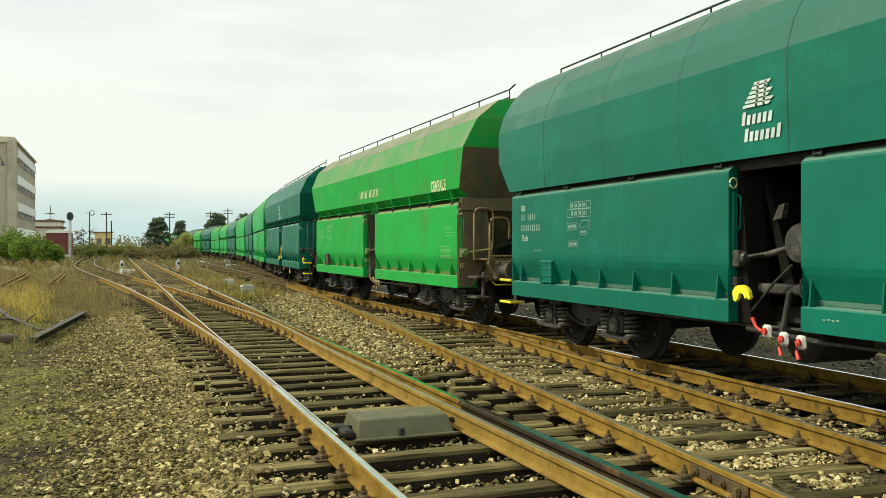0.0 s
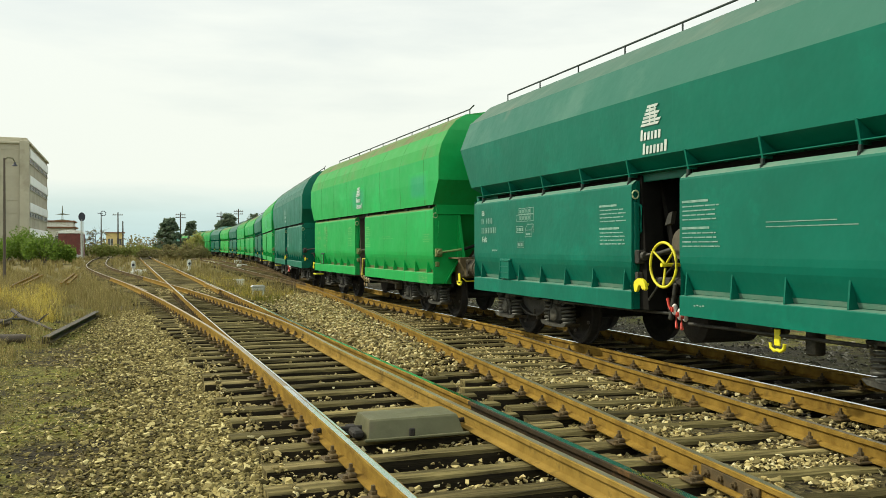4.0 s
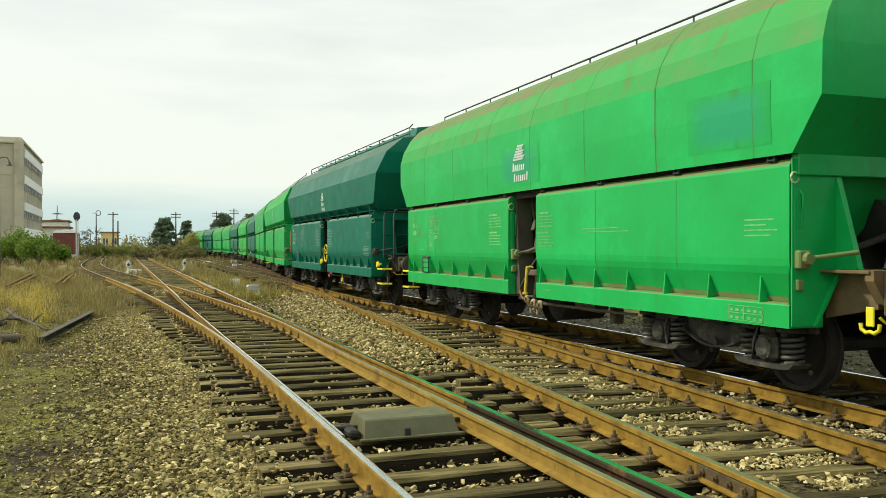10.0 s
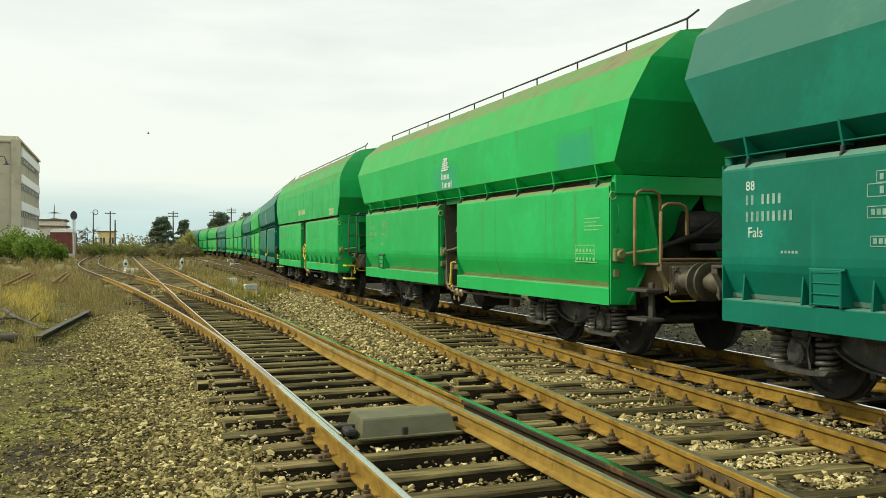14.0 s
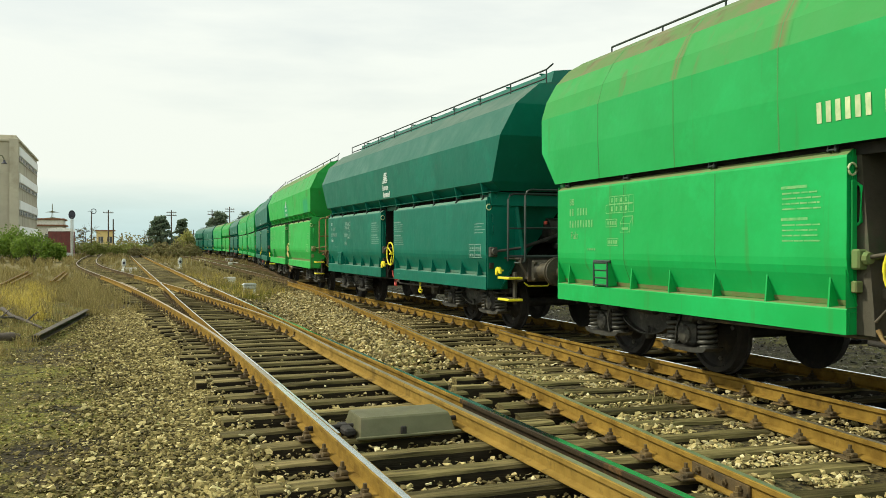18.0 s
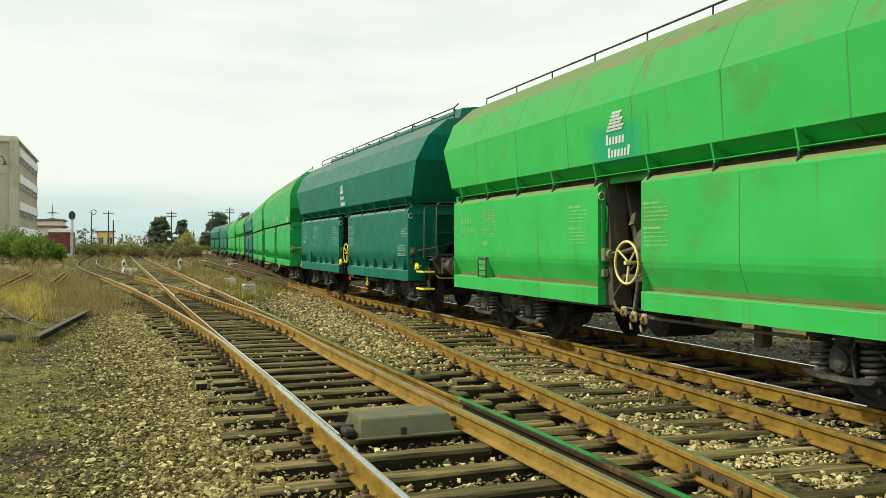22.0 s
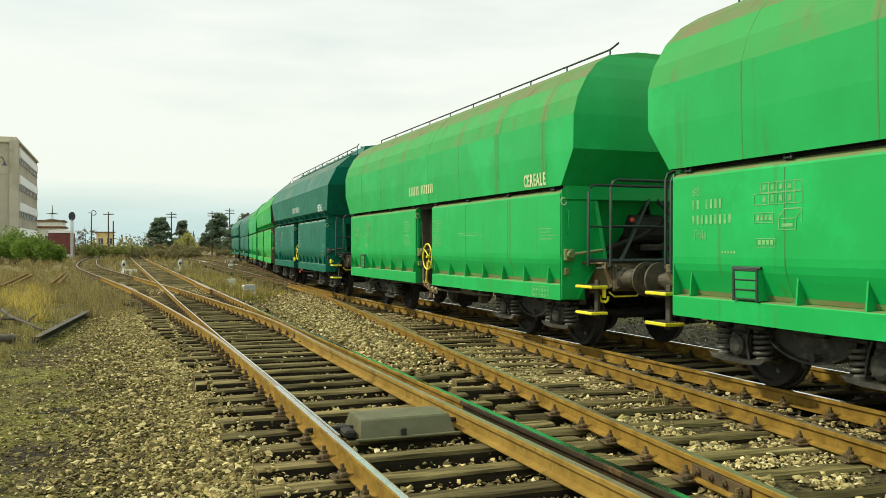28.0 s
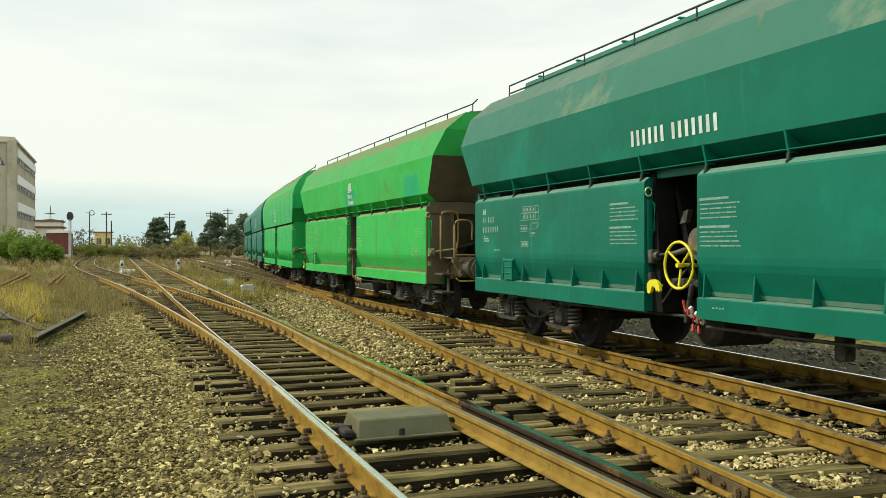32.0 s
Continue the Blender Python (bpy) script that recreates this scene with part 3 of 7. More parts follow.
def build_tracks():
    h = GAUGE / 2
    a = thing("railway_track", "turnout track with rusty rails on weathered wooden sleepers", "railway track", kind="structure")
    rail(MAIN, -h, -8, 9, a, BRIGHT_RAIL)
    rail(YARD, -h, 9, 44, a, DULL_RAIL)
    # blade and straight rails
    tongue = along([(6.5, MAIN(6.5) - h + 0.056), (9, MAIN(9) - h + 0.052), (14, MAIN(14) - h + 0.016), (19, MAIN(19) - h), (60, MAIN(60) - h), (170, MAIN(170) - h)])
    rail(tongue, 0, 6.5, 26, a, BRIGHT_RAIL, 0.6, 0.45, -0.008)
    rail(MAIN, -h, 26, 170, a, BRIGHT_RAIL, 1.0, 0.9, -0.003)
    stock = along([(-8, MAIN(-8) + h), (1, MAIN(1) + h + 0.012), (4.5, MAIN(4.5) + h + 0.034), (7, MAIN(7) + h + 0.026), (13, MAIN(13) + h), (60, MAIN(60) + h)])
    rail(stock, 0, -8, 7.5, a, BRIGHT_RAIL, 0.6, 1.2, side=SHADED_RAIL)
    rail(stock, 0, 7.5, 20, a, BRIGHT_RAIL, 0.6, 1.0)
    rail(MAIN, h, 20, 170, a, BRIGHT_RAIL, 1.0)
    blade = along([(2.0, 2.905), (5, 2.895), (8, 2.875), (12, 2.865), (16.5, YARD(16.5) + h), (24, YARD(24) + h), (44, YARD(44) + h)])
    rail(blade, 0, 2.0, 15, a, DULL_RAIL, 0.5, 1.0, side=BLADE_SIDE)
    rail(blade, 0, 15, 44, a, DULL_RAIL, 0.6, 0.9)
    # check rail beside the crossing
    rail(MAIN, h - 0.085, 30, 36, a, DULL_RAIL, 1.0, 0.8)
    rail(YARD, -h + 0.085, 30, 36, a, DULL_RAIL, 1.0, 0.8)
    sleepers(a, MAIN, -7.4, 112, lambda y: (-h, h) if y < 12 else (-h, h, YARD(y) - MAIN(y) - h, YARD(y) - MAIN(y) + h), skew=False, step=0.6, chairs_to=30,
             wide=lambda y: (-1.33 + (YARD(y) - MAIN(y) if 12 < y < 38 else 0), 1.33))
    y = thing("railway_track", "overgrown siding track with rusty rails curving away", "railway track", kind="structure")
    rail(YARD, -h, 44, 170, y, DULL_RAIL, 1.5, side=OLD_RAIL)
    rail(YARD, h, 44, 170, y, DULL_RAIL, 1.5, side=OLD_RAIL)
    sleepers(y, YARD, 39, 110, lambda q: (), step=0.65)
    c = thing("railway_track", "crossover track with brown rusty rails on wooden sleepers", "railway track", kind="structure")
    rail(CROSS, -h, -8, 34, c, DULL_RAIL)
    rail(CROSS, h, -8, 13.4, c, DULL_RAIL)
    rail(CROSS, -h + 0.085, 13.5, 19.0, c, DULL_RAIL, wide=0.8)
    sleepers(c, CROSS, -7.86, 13, lambda q: (-h, h), step=0.58, chairs_to=16)
    turn = -math.degrees(math.atan((CROSS(4.8) - CROSS(4.4)) / 0.4))
    plate = part("fishplate", Solid().cbox((0, 0, 0), (0.022, 0.66, 0.085), 0.006), CHAIR, c, at=pose(CROSS(4.6) - h - 0.022, 4.6, -0.088, 0, 0, turn))
    for i in range(4):
        part("bolt", Solid().lathe((-0.01, -0.24 + 0.16 * i, 0), "x", [(-0.035, 0.014), (-0.018, 0.014), (-0.017, 0.026), (0, 0.026)], 6), CHAIR, plate)
    t = thing("railway_track", "running track with polished rail heads under the goods train", "railway track", kind="structure")
    for o in (-h, h):
        rail(TRAIN, o, -30, 34, t, BRIGHT_RAIL, 1.0)
        rail(TRAIN, o, 34, 200, t, BRIGHT_RAIL, 1.5, side=OLD_RAIL)
    sleepers(t, TRAIN, -8.2, 13, lambda q: (-h, h), step=0.6, chairs_to=16)
    sleepers(t, TRAIN, 13.2, 38, lambda q: (-h, h, CROSS(q) - TRAIN(q) - h), step=0.58, chairs_to=26, wide=lambda q: (CROSS(q) - TRAIN(q) - 1.33, 1.33))
    sleepers(t, TRAIN, 38.3, 100, lambda q: (), step=0.65)
    g = thing("railway_track", "rusty through track running on between weeds", "railway track", kind="structure")
    rail(THROUGH, -h, 34, 180, g, DULL_RAIL, 1.5, side=OLD_RAIL)
    rail(THROUGH, h, 34, 180, g, DULL_RAIL, 1.5, side=OLD_RAIL)
    sleepers(g, THROUGH, 40, 90, lambda q: (), step=0.65)


build_tracks()

# ---------------------------------------------------------------- ballast, weeds
def island_material(name, cols, rough=0.9, back=0.0, spec=0.25):
    """A few tones, one for each loose piece of the mesh, with a little mottling."""
    m = bpy.data.materials.new(name)
    m.use_nodes = True
    n, l = m.node_tree.nodes, m.node_tree.links
    bsdf = n["Principled BSDF"]
    geo = n.new("ShaderNodeNewGeometry")
    ramp = n.new("ShaderNodeValToRGB")
    el = ramp.color_ramp.elements
    while len(el) < len(cols):
        el.new(0.5)
    for i, c in enumerate(cols):
        el[i].position = i / (len(cols) - 1)
        el[i].color = (*c, 1)
    l.new(geo.outputs["Random Per Island"], ramp.inputs["Fac"])
    tc = n.new("ShaderNodeTexCoord")
    nz = n.new("ShaderNodeTexNoise")
    nz.inputs["Scale"].default_value, nz.inputs["Detail"].default_value = 45.0, 4.0
    l.new(tc.outputs["Object"], nz.inputs["Vector"])
    mr = n.new("ShaderNodeMapRange")
    mr.inputs["To Min"].default_value, mr.inputs["To Max"].default_value = 0.55, 1.4
    l.new(nz.outputs["Fac"], mr.inputs["Value"])
    hsv = n.new("ShaderNodeHueSaturation")
    l.new(mr.outputs["Result"], hsv.inputs["Value"])
    l.new(ramp.outputs["Color"], hsv.inputs["Color"])
    l.new(hsv.outputs["Color"], bsdf.inputs["Base Color"])
    bsdf.inputs["Roughness"].default_value = rough
    bsdf.inputs["Specular IOR Level"].default_value = spec
    if back:
        tr = n.new("ShaderNodeBsdfTranslucent")
        l.new(hsv.outputs["Color"], tr.inputs["Color"])
        mx = n.new("ShaderNodeMixShader")
        mx.inputs["Fac"].default_value = back
        l.new(bsdf.outputs["BSDF"], mx.inputs[1])
        l.new(tr.outputs["BSDF"], mx.inputs[2])
        l.new(mx.outputs["Shader"], n["Material Output"].inputs["Surface"])
    return m


STONE = island_material("ballast_stone", [(0.080, 0.063, 0.025), (0.245, 0.193, 0.078), (0.42, 0.335, 0.142), (0.56, 0.458, 0.205), (0.165, 0.130, 0.053), (0.74, 0.65, 0.37)])
GREY_STONE = island_material("sooty_stone", [(0.04, 0.036, 0.026), (0.11, 0.098, 0.074), (0.24, 0.215, 0.16), (0.07, 0.062, 0.048), (0.36, 0.33, 0.26)])
PATH_STONE = island_material("earthy_stone", [(0.026, 0.021, 0.008), (0.160, 0.127, 0.043), (0.36, 0.292, 0.110), (0.065, 0.052, 0.018), (0.235, 0.186, 0.066), (0.62, 0.53, 0.25)])


def stone_shapes(k, rng):
    """Broken stones: cubes with cut, uneven corners."""
    out = []
    for _ in range(k):
        bm = bmesh.new()
        pts = rng.normal(size=(8, 3))
        pts /= np.abs(pts).max(1)[:, None] ** 0.8 * np.linalg.norm(pts, axis=1)[:, None] ** 0.2
        for p in pts * rng.uniform(0.45, 1.15, 3):
            bm.verts.new(p)
        bmesh.ops.convex_hull(bm, input=bm.verts)
        bmesh.ops.delete(bm, geom=[q for q in bm.verts if not q.link_faces], context="VERTS")
        bmesh.ops.triangulate(bm, faces=bm.faces)
        bm.verts.index_update()
        out.append((np.array([p.co[:] for p in bm.verts]), np.array([[q.index for q in t.verts] for t in bm.faces])))
        bm.free()
    return out


HX, HY = np.arange(-8, 15, 0.2), np.arange(-9, 37, 0.2)
HZ = np.array([[ground_height(float(x), float(y)) for x in HX] for y in HY])


def bed_heights(x, y):
    """Ground heights near the tracks, from a fine grid."""
    u, v = np.clip((x + 8) / 0.2, 0, len(HX) - 1.001), np.clip((y + 9) / 0.2, 0, len(HY) - 1.001)
    i, j = u.astype(int), v.astype(int)
    a, b = u - i, v - j
    return (HZ[j, i] * (1 - a) + HZ[j, i + 1] * a) * (1 - b) + (HZ[j + 1, i] * (1 - a) + HZ[j + 1, i + 1] * a) * b


def scatter_stones(name, label, mat, count, place, size, seed, sink=0.35, pile=0.0):
    rng = np.random.default_rng(seed)
    shapes = stone_shapes(24, rng)
    spots = np.array([p for p in (place(rng) for _ in range(count)) if p is not None])
    n = len(spots)
    kind = rng.integers(len(shapes), size=n)
    turns, _r = np.linalg.qr(rng.normal(size=(n, 3, 3)))
    grow = size * (0.5 + 1.1 * rng.random(n) ** 1.8)
    z = bed_heights(spots[:, 0], spots[:, 1]) + grow * (0.62 - sink) + pile * rng.random(n)
    base = np.column_stack([spots, z])
    vs, fs, start = [], [], 0
    for k, (w, f) in enumerate(shapes):
        pick = np.nonzero(kind == k)[0]
        v = (w[None] @ turns[pick]) * grow[pick, None, None] * np.array((1.08, 1.08, 0.72)) + base[pick, None, :]
        vs.append(v.reshape(-1, 3))
        fs.append((f[None] + (start + np.arange(len(pick)) * len(w))[:, None, None]).reshape(-1, 3))
        start += len(pick) * len(w)
    me = bpy.data.meshes.new(name)
    V, F = np.concatenate(vs), np.concatenate(fs)
    me.vertices.add(len(V))
    me.vertices.foreach_set("co", V.ravel())
    me.loops.add(F.size)
    me.loops.foreach_set("vertex_index", F.ravel())
    me.polygons.add(len(F))
    me.polygons.foreach_set("loop_start", np.arange(0, F.size, 3))
    me.polygons.foreach_set("use_smooth", np.zeros(len(F), dtype=bool))
    me.materials.append(mat)
    me.update(calc_edges=True)
    return tagged(new(name, me), label, "gravel", kind="stuff")


def strip(x0, x1, y0, y1, pack=1.6):
    """Random places, closer together where the strip is near."""
    def at(rng):
        y = y0 + (y1 - y0) * rng.random() ** pack
        a, b = (x0(y) if callable(x0) else x0), (x1(y) if callable(x1) else x1)
        return (a + (b - a) * rng.random(), y)
    return at


def cribs(place, curve, y0, step, clear=0.125, stray=0.04, clump=0.0):
    """Keeps only the places between sleepers, but for a few strays."""
    def at(rng):
        p = place(rng)
        x, y = p
        dx = 0 if curve is MAIN else (curve(y + 0.2) - curve(y - 0.2)) / 0.4
        q = (y + (x - curve(y)) * dx - y0) / step
        off = abs(q - round(q)) * step
        if off < clear and rng.random() > stray:
            return None
        if clump and noise.noise((x * 1.9, y * 1.9, 8)) < clump:
            return None
        return p
    return at


def shoulder(rng):
    y = 2.6 + 22 * rng.random() ** 1.5
    x = 1.25 - abs(rng.normal()) * 0.70 - rng.random() * 0.35 + min(0, (YARD(y) - MAIN(y)) if y > 12 else 0)
    return (x, y)


scatter_stones("ballast_shoulder", "loose tan ballast stones beside the sleepers", PATH_STONE, 46000, shoulder, 0.0225, 1, 0.42, 0.022)
scatter_stones("track_ballast", "pale ballast stones lying between dark sleepers", STONE, 60000, cribs(strip(1.0, 3.5, 2.6, 34, 1.4), MAIN, 1.78, 0.6, 0.13, 0.01, -0.28), 0.0215, 2, -0.1, 0.13)
scatter_stones("six_foot_ballast", "pale tan ballast heaped between two tracks", STONE, 26000, cribs(strip(lambda y: 3.2, lambda y: CROSS(y) - 0.4 if y < 30 else 6.4, 2.6, 33, 1.4), CROSS, 2.0, 0.58, 0.115, 0.05, -0.12), 0.0240, 3, 0.0, 0.02)


def heap(rng):
    """The pale heap that buries the sleeper ends between the two tracks."""
    y = 10.5 + 17.5 * rng.random() ** 1.2
    x = 3.45 + (y - 11) * 0.115 + 0.42 * rng.normal()
    return (x, y) if MAIN(y) + 0.95 < x < CROSS(y) - 0.85 else None


scatter_stones("heaped_ballast", "pale tan ballast heaped over the sleeper ends", STONE, 20000, heap, 0.0250, 9, -1.2, 0.11)
scatter_stones("crossing_ballast", "pale ballast stones between rusty crossover rails", STONE, 46000, cribs(strip(lambda y: CROSS(y) - 0.7, lambda y: 6.6, 2.6, 20, 1.4), CROSS, 2.0, 0.58, 0.125, 0.05, -0.22), 0.0225, 4, 0.0, 0.025)
scatter_stones("sooty_ballast", "dark oily ballast under the running track", GREY_STONE, 9000, strip(6.3, 13, 3.5, 34, 1.5), 0.0360, 5, 0.25)
scatter_stones("near_ballast", "tan ballast stones between the nearest sleepers", STONE, 7000, cribs(strip(1.2, 6.5, -7, 2.6, 1.0), MAIN, 1.78, 0.6, 0.13, 0.03, -0.3), 0.0240, 7, -0.1, 0.08)
scatter_stones("near_shoulder", "loose tan stones beside the nearest sleepers", PATH_STONE, 5000, strip(0.2, 1.3, -7, 2.6, 1.0), 0.0240, 8, 0.36, 0.018)
scatter_stones("path_gravel", "small stones trodden into the earth path", PATH_STONE, 13000, strip(-3.8, 0.7, 3.0, 21, 1.5), 0.0140, 6, 0.4)
scatter_stones("path_stones", "scattered broken stones on the earth path", PATH_STONE, 6000, lambda rng: (0.9 - abs(rng.normal()) * 1.5, 3.0 + 18 * rng.random() ** 1.4), 0.0220, 10, 0.42)


def blades(name, label, mat, clumps, per, height, lean, width, seed, category="grass", ground=None):
    """Tufts of narrow bent blades."""
    rng = np.random.default_rng(seed)
    vs, fs = [], []
    for cx, cy, k in clumps:
        for _ in range(int(per * k)):
            a = rng.random() * 2 * math.pi
            r = abs(rng.normal()) * 0.10 * (0.5 + k)
            x, y = cx + r * math.cos(a), cy + r * math.sin(a)
            z = ground_height(x, y) - 0.02
            h = height * k * rng.uniform(0.45, 1.15)
            d = rng.random() * 2 * math.pi
            dx, dy = math.cos(d), math.sin(d)
            w = width * rng.uniform(0.6, 1.3)
            px, py = -dy * w, dx * w
            b = h * lean * rng.uniform(0.2, 1.2)
            n = len(vs)
            vs += [(x - px, y - py, z), (x + px, y + py, z), (x + px * 0.7 + dx * b * 0.35, y + py * 0.7 + dy * b * 0.35, z + h * 0.6),
                   (x - px * 0.7 + dx * b * 0.35, y - py * 0.7 + dy * b * 0.35, z + h * 0.6), (x + dx * b, y + dy * b, z + h * (1 - 0.2 * lean))]
            fs += [(n, n + 1, n + 2, n + 3), (n + 3, n + 2, n + 4)]
    me = bpy.data.meshes.new(name)
    me.from_pydata(vs, [], fs)
    me.materials.append(mat)
    return tagged(new(name, me), label, category, kind="stuff")


STRAW = island_material("dry_straw_grass", [(0.36, 0.275, 0.05), (0.62, 0.50, 0.115), (0.52, 0.41, 0.09), (0.20, 0.165, 0.04), (0.74, 0.61, 0.20)], 0.8, 0.3)
WEED = island_material("withered_brown_weed", [(0.16, 0.127, 0.048), (0.30, 0.24, 0.092), (0.17, 0.148, 0.048), (0.43, 0.35, 0.145), (0.21, 0.18, 0.075)], 0.9, 0.25)
GREEN_GRASS = island_material("autumn_green_grass", [(0.11, 0.13, 0.02), (0.20, 0.20, 0.035), (0.27, 0.23, 0.05), (0.14, 0.145, 0.025)], 0.8, 0.3)


def tufts(n, x0, x1, y0, y1, seed, keep=lambda x, y: True, pack=1.0, lo=0.5):
    rng = np.random.default_rng(seed)
    out = []
    while len(out) < n:
        y = y0 + (y1 - y0) * rng.random() ** pack
        a, b = (x0(y) if callable(x0) else x0), (x1(y) if callable(x1) else x1)
        x = a + (b - a) * rng.random()
        if keep(x, y):
            out.append((x, y, rng.uniform(lo, 1.15)))
    return out


def off_rails(x, y):
    return min(abs(x - MAIN(y)), abs(x - TRAIN(y)), abs(x - YARD(y)) if y > 8 else 9, abs(x - THROUGH(y)) if y > 34 else 9, abs(x - CROSS(y)) if y < 36 else 9) > 1.25


blades("dry_grass", "tall yellow dry grass on the verge", STRAW, tufts(520, lambda y: -7.0 - (y - 20) * 0.25, lambda y: -1.55 - (y - 20) * 0.03, 20, 38, 11, lambda x, y: noise.noise((x * 0.8, y * 0.35, 2)) > 0.0), 44, 0.48, 0.55, 0.006, 21)
blades("withered_weeds", "withered brown weeds among the sidings", WEED, tufts(780, -12, 6.0, 27, 62, 12, off_rails), 34, 0.55, 0.5, 0.008, 22)
blades("far_weeds", "brown weeds spreading over the far yard", WEED, tufts(800, -24, 12, 60, 150, 13, off_rails), 26, 0.8, 0.5, 0.02, 23)
blades("verge_tufts", "short greenish tufts on trodden earth", GREEN_GRASS, tufts(1500, -5.8, -0.3, 4.2, 22, 14, lambda x, y: x < -0.9 - 0.5 * noise.noise((x, y * 0.5, 4)) and noise.noise((x * 0.7, y * 0.5, 6)) > -0.25, pack=1.2, lo=0.25), 16, 0.07, 0.9, 0.0035, 24)
blades("green_tufts", "green and straw tufts between the tracks", GREEN_GRASS, tufts(34, lambda y: 3.55, lambda y: 3.7 + (y - 24) * 0.10 + 0.5, 25, 33, 15), 40, 0.36, 0.45, 0.006, 25)
blades("straw_tufts", "pale straw tufts between the tracks", STRAW, tufts(130, 3.5, lambda y: 5.2 + (y - 27) * 0.05, 27, 50, 16, lambda x, y: abs(x - CROSS(min(y, 36))) > 1.3), 26, 0.36, 0.5, 0.006, 26)
blades("rail_weeds", "small weeds growing against the rails", WEED, [(5.42, 7.55, 0.9), (5.50, 7.8, 0.8), (5.36, 7.3, 0.7), (4.05, 9.0, 0.5), (4.45, 11.1, 0.5), (3.4, 8.8, 0.5)], 60, 0.20, 0.5, 0.004, 27)
blades("beam_weeds", "brown weeds and straw round the fallen beam", WEED, tufts(170, -5.0, -0.9, 14, 22, 17, lambda x, y: x < -1.5 + (y - 15) * 0.06 or y > 19, lo=0.3), 30, 0.30, 0.6, 0.005, 28)
blades("verge_straw", "thin straw scattered on the earth path", STRAW, tufts(260, -4.5, 0.6, 4.5, 20, 18, pack=1.2, lo=0.2), 9, 0.07, 1.2, 0.003, 29)
blades("track_weeds", "dry weeds growing between far sleepers", WEED, tufts(260, lambda y: MAIN(y) - 1.1, lambda y: MAIN(y) + 1.1, 40, 120, 19), 14, 0.16, 0.6, 0.008, 30)
blades("siding_weeds", "dry weeds growing in the siding track", WEED, tufts(420, lambda y: YARD(y) - 1.1, lambda y: YARD(y) + 1.1, 33, 120, 20), 18, 0.24, 0.6, 0.008, 31)
blades("mid_weeds", "brown weeds and straw beside the turnout", WEED, tufts(420, lambda y: -3.6, lambda y: min(0.9, YARD(y) - 1.3), 22, 44, 32, lo=0.35), 34, 0.42, 0.55, 0.006, 33)

# ---------------------------------------------------------------- the goods wagons
END = 5.60      # half length of the sides
HULLS = {
    # half width, height, overhang of the end wall
    "a": [(1.52, 2.315, 0.05), (1.54, 2.79, 0.42), (1.54, 3.26, 0.43), (1.47, 3.51, 0.42), (1.32, 3.78, 0.40), (1.14, 3.98, 0.36), (0.92, 4.11, 0.32), (0.45, 4.19, 0.30)],
    "c": [(1.29, 2.37, 0.02), (1.51, 2.52, 0.10), (1.56, 3.23, 0.40), (1.33, 3.73, 0.50), (0.92, 4.07, 0.52), (0.40, 4.15, 0.52)],
    "b": [(1.29, 2.37, 0.02), (1.51, 2.52, 0.13), (1.56, 3.23, 0.55), (1.33, 3.73, 0.66), (0.92, 4.07, 0.66), (0.40, 4.15, 0.66)],
}
CACHE = {}


def shared(key, make):
    if key not in CACHE:
        CACHE[key] = make()
    return CACHE[key]


def hull_mesh(kind, paint, roof, top, under, end):
    s = Solid()
    prof = HULLS[kind]
    n = len(prof)
    full = [(w, z, o) for w, z, o in prof] + [(-w, z, o) for w, z, o in prof[::-1]]
    k = len(full)
    ny = 14
    crown = 4 if kind == "a" else 3
    r = random.Random(5)
    vs = []
    for i in range(ny + 1):
        f = -1 + 2 * i / ny
        for w, z, o in full:
            dent = r.uniform(-0.0022, 0.0022) if 0 < i < ny else 0
            vs.append((w + (dent if w > 0 else -dent), f * (END + o), z))
    for i in range(ny):
        for j in range(k - 1):
            a, b = i * k + j, i * k + j + 1
            row = min(j, k - 2 - j)
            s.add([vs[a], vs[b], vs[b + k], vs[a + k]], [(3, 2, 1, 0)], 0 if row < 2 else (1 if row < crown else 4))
    for side in (-1, 1):
        ring = vs[:k] if side < 0 else vs[-k:]
        for j in range(n - 1):
            quad = [ring[j], ring[j + 1], ring[k - 2 - j], ring[k - 1 - j]]
            s.add(quad, [(0, 1, 2, 3) if side < 0 else (3, 2, 1, 0)], 1 if j >= n - 2 else (3 if j < 2 else 0))
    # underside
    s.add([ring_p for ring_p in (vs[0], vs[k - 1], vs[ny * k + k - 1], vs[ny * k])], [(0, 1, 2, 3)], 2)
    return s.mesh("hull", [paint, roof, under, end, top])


DOOR = END - 0.485


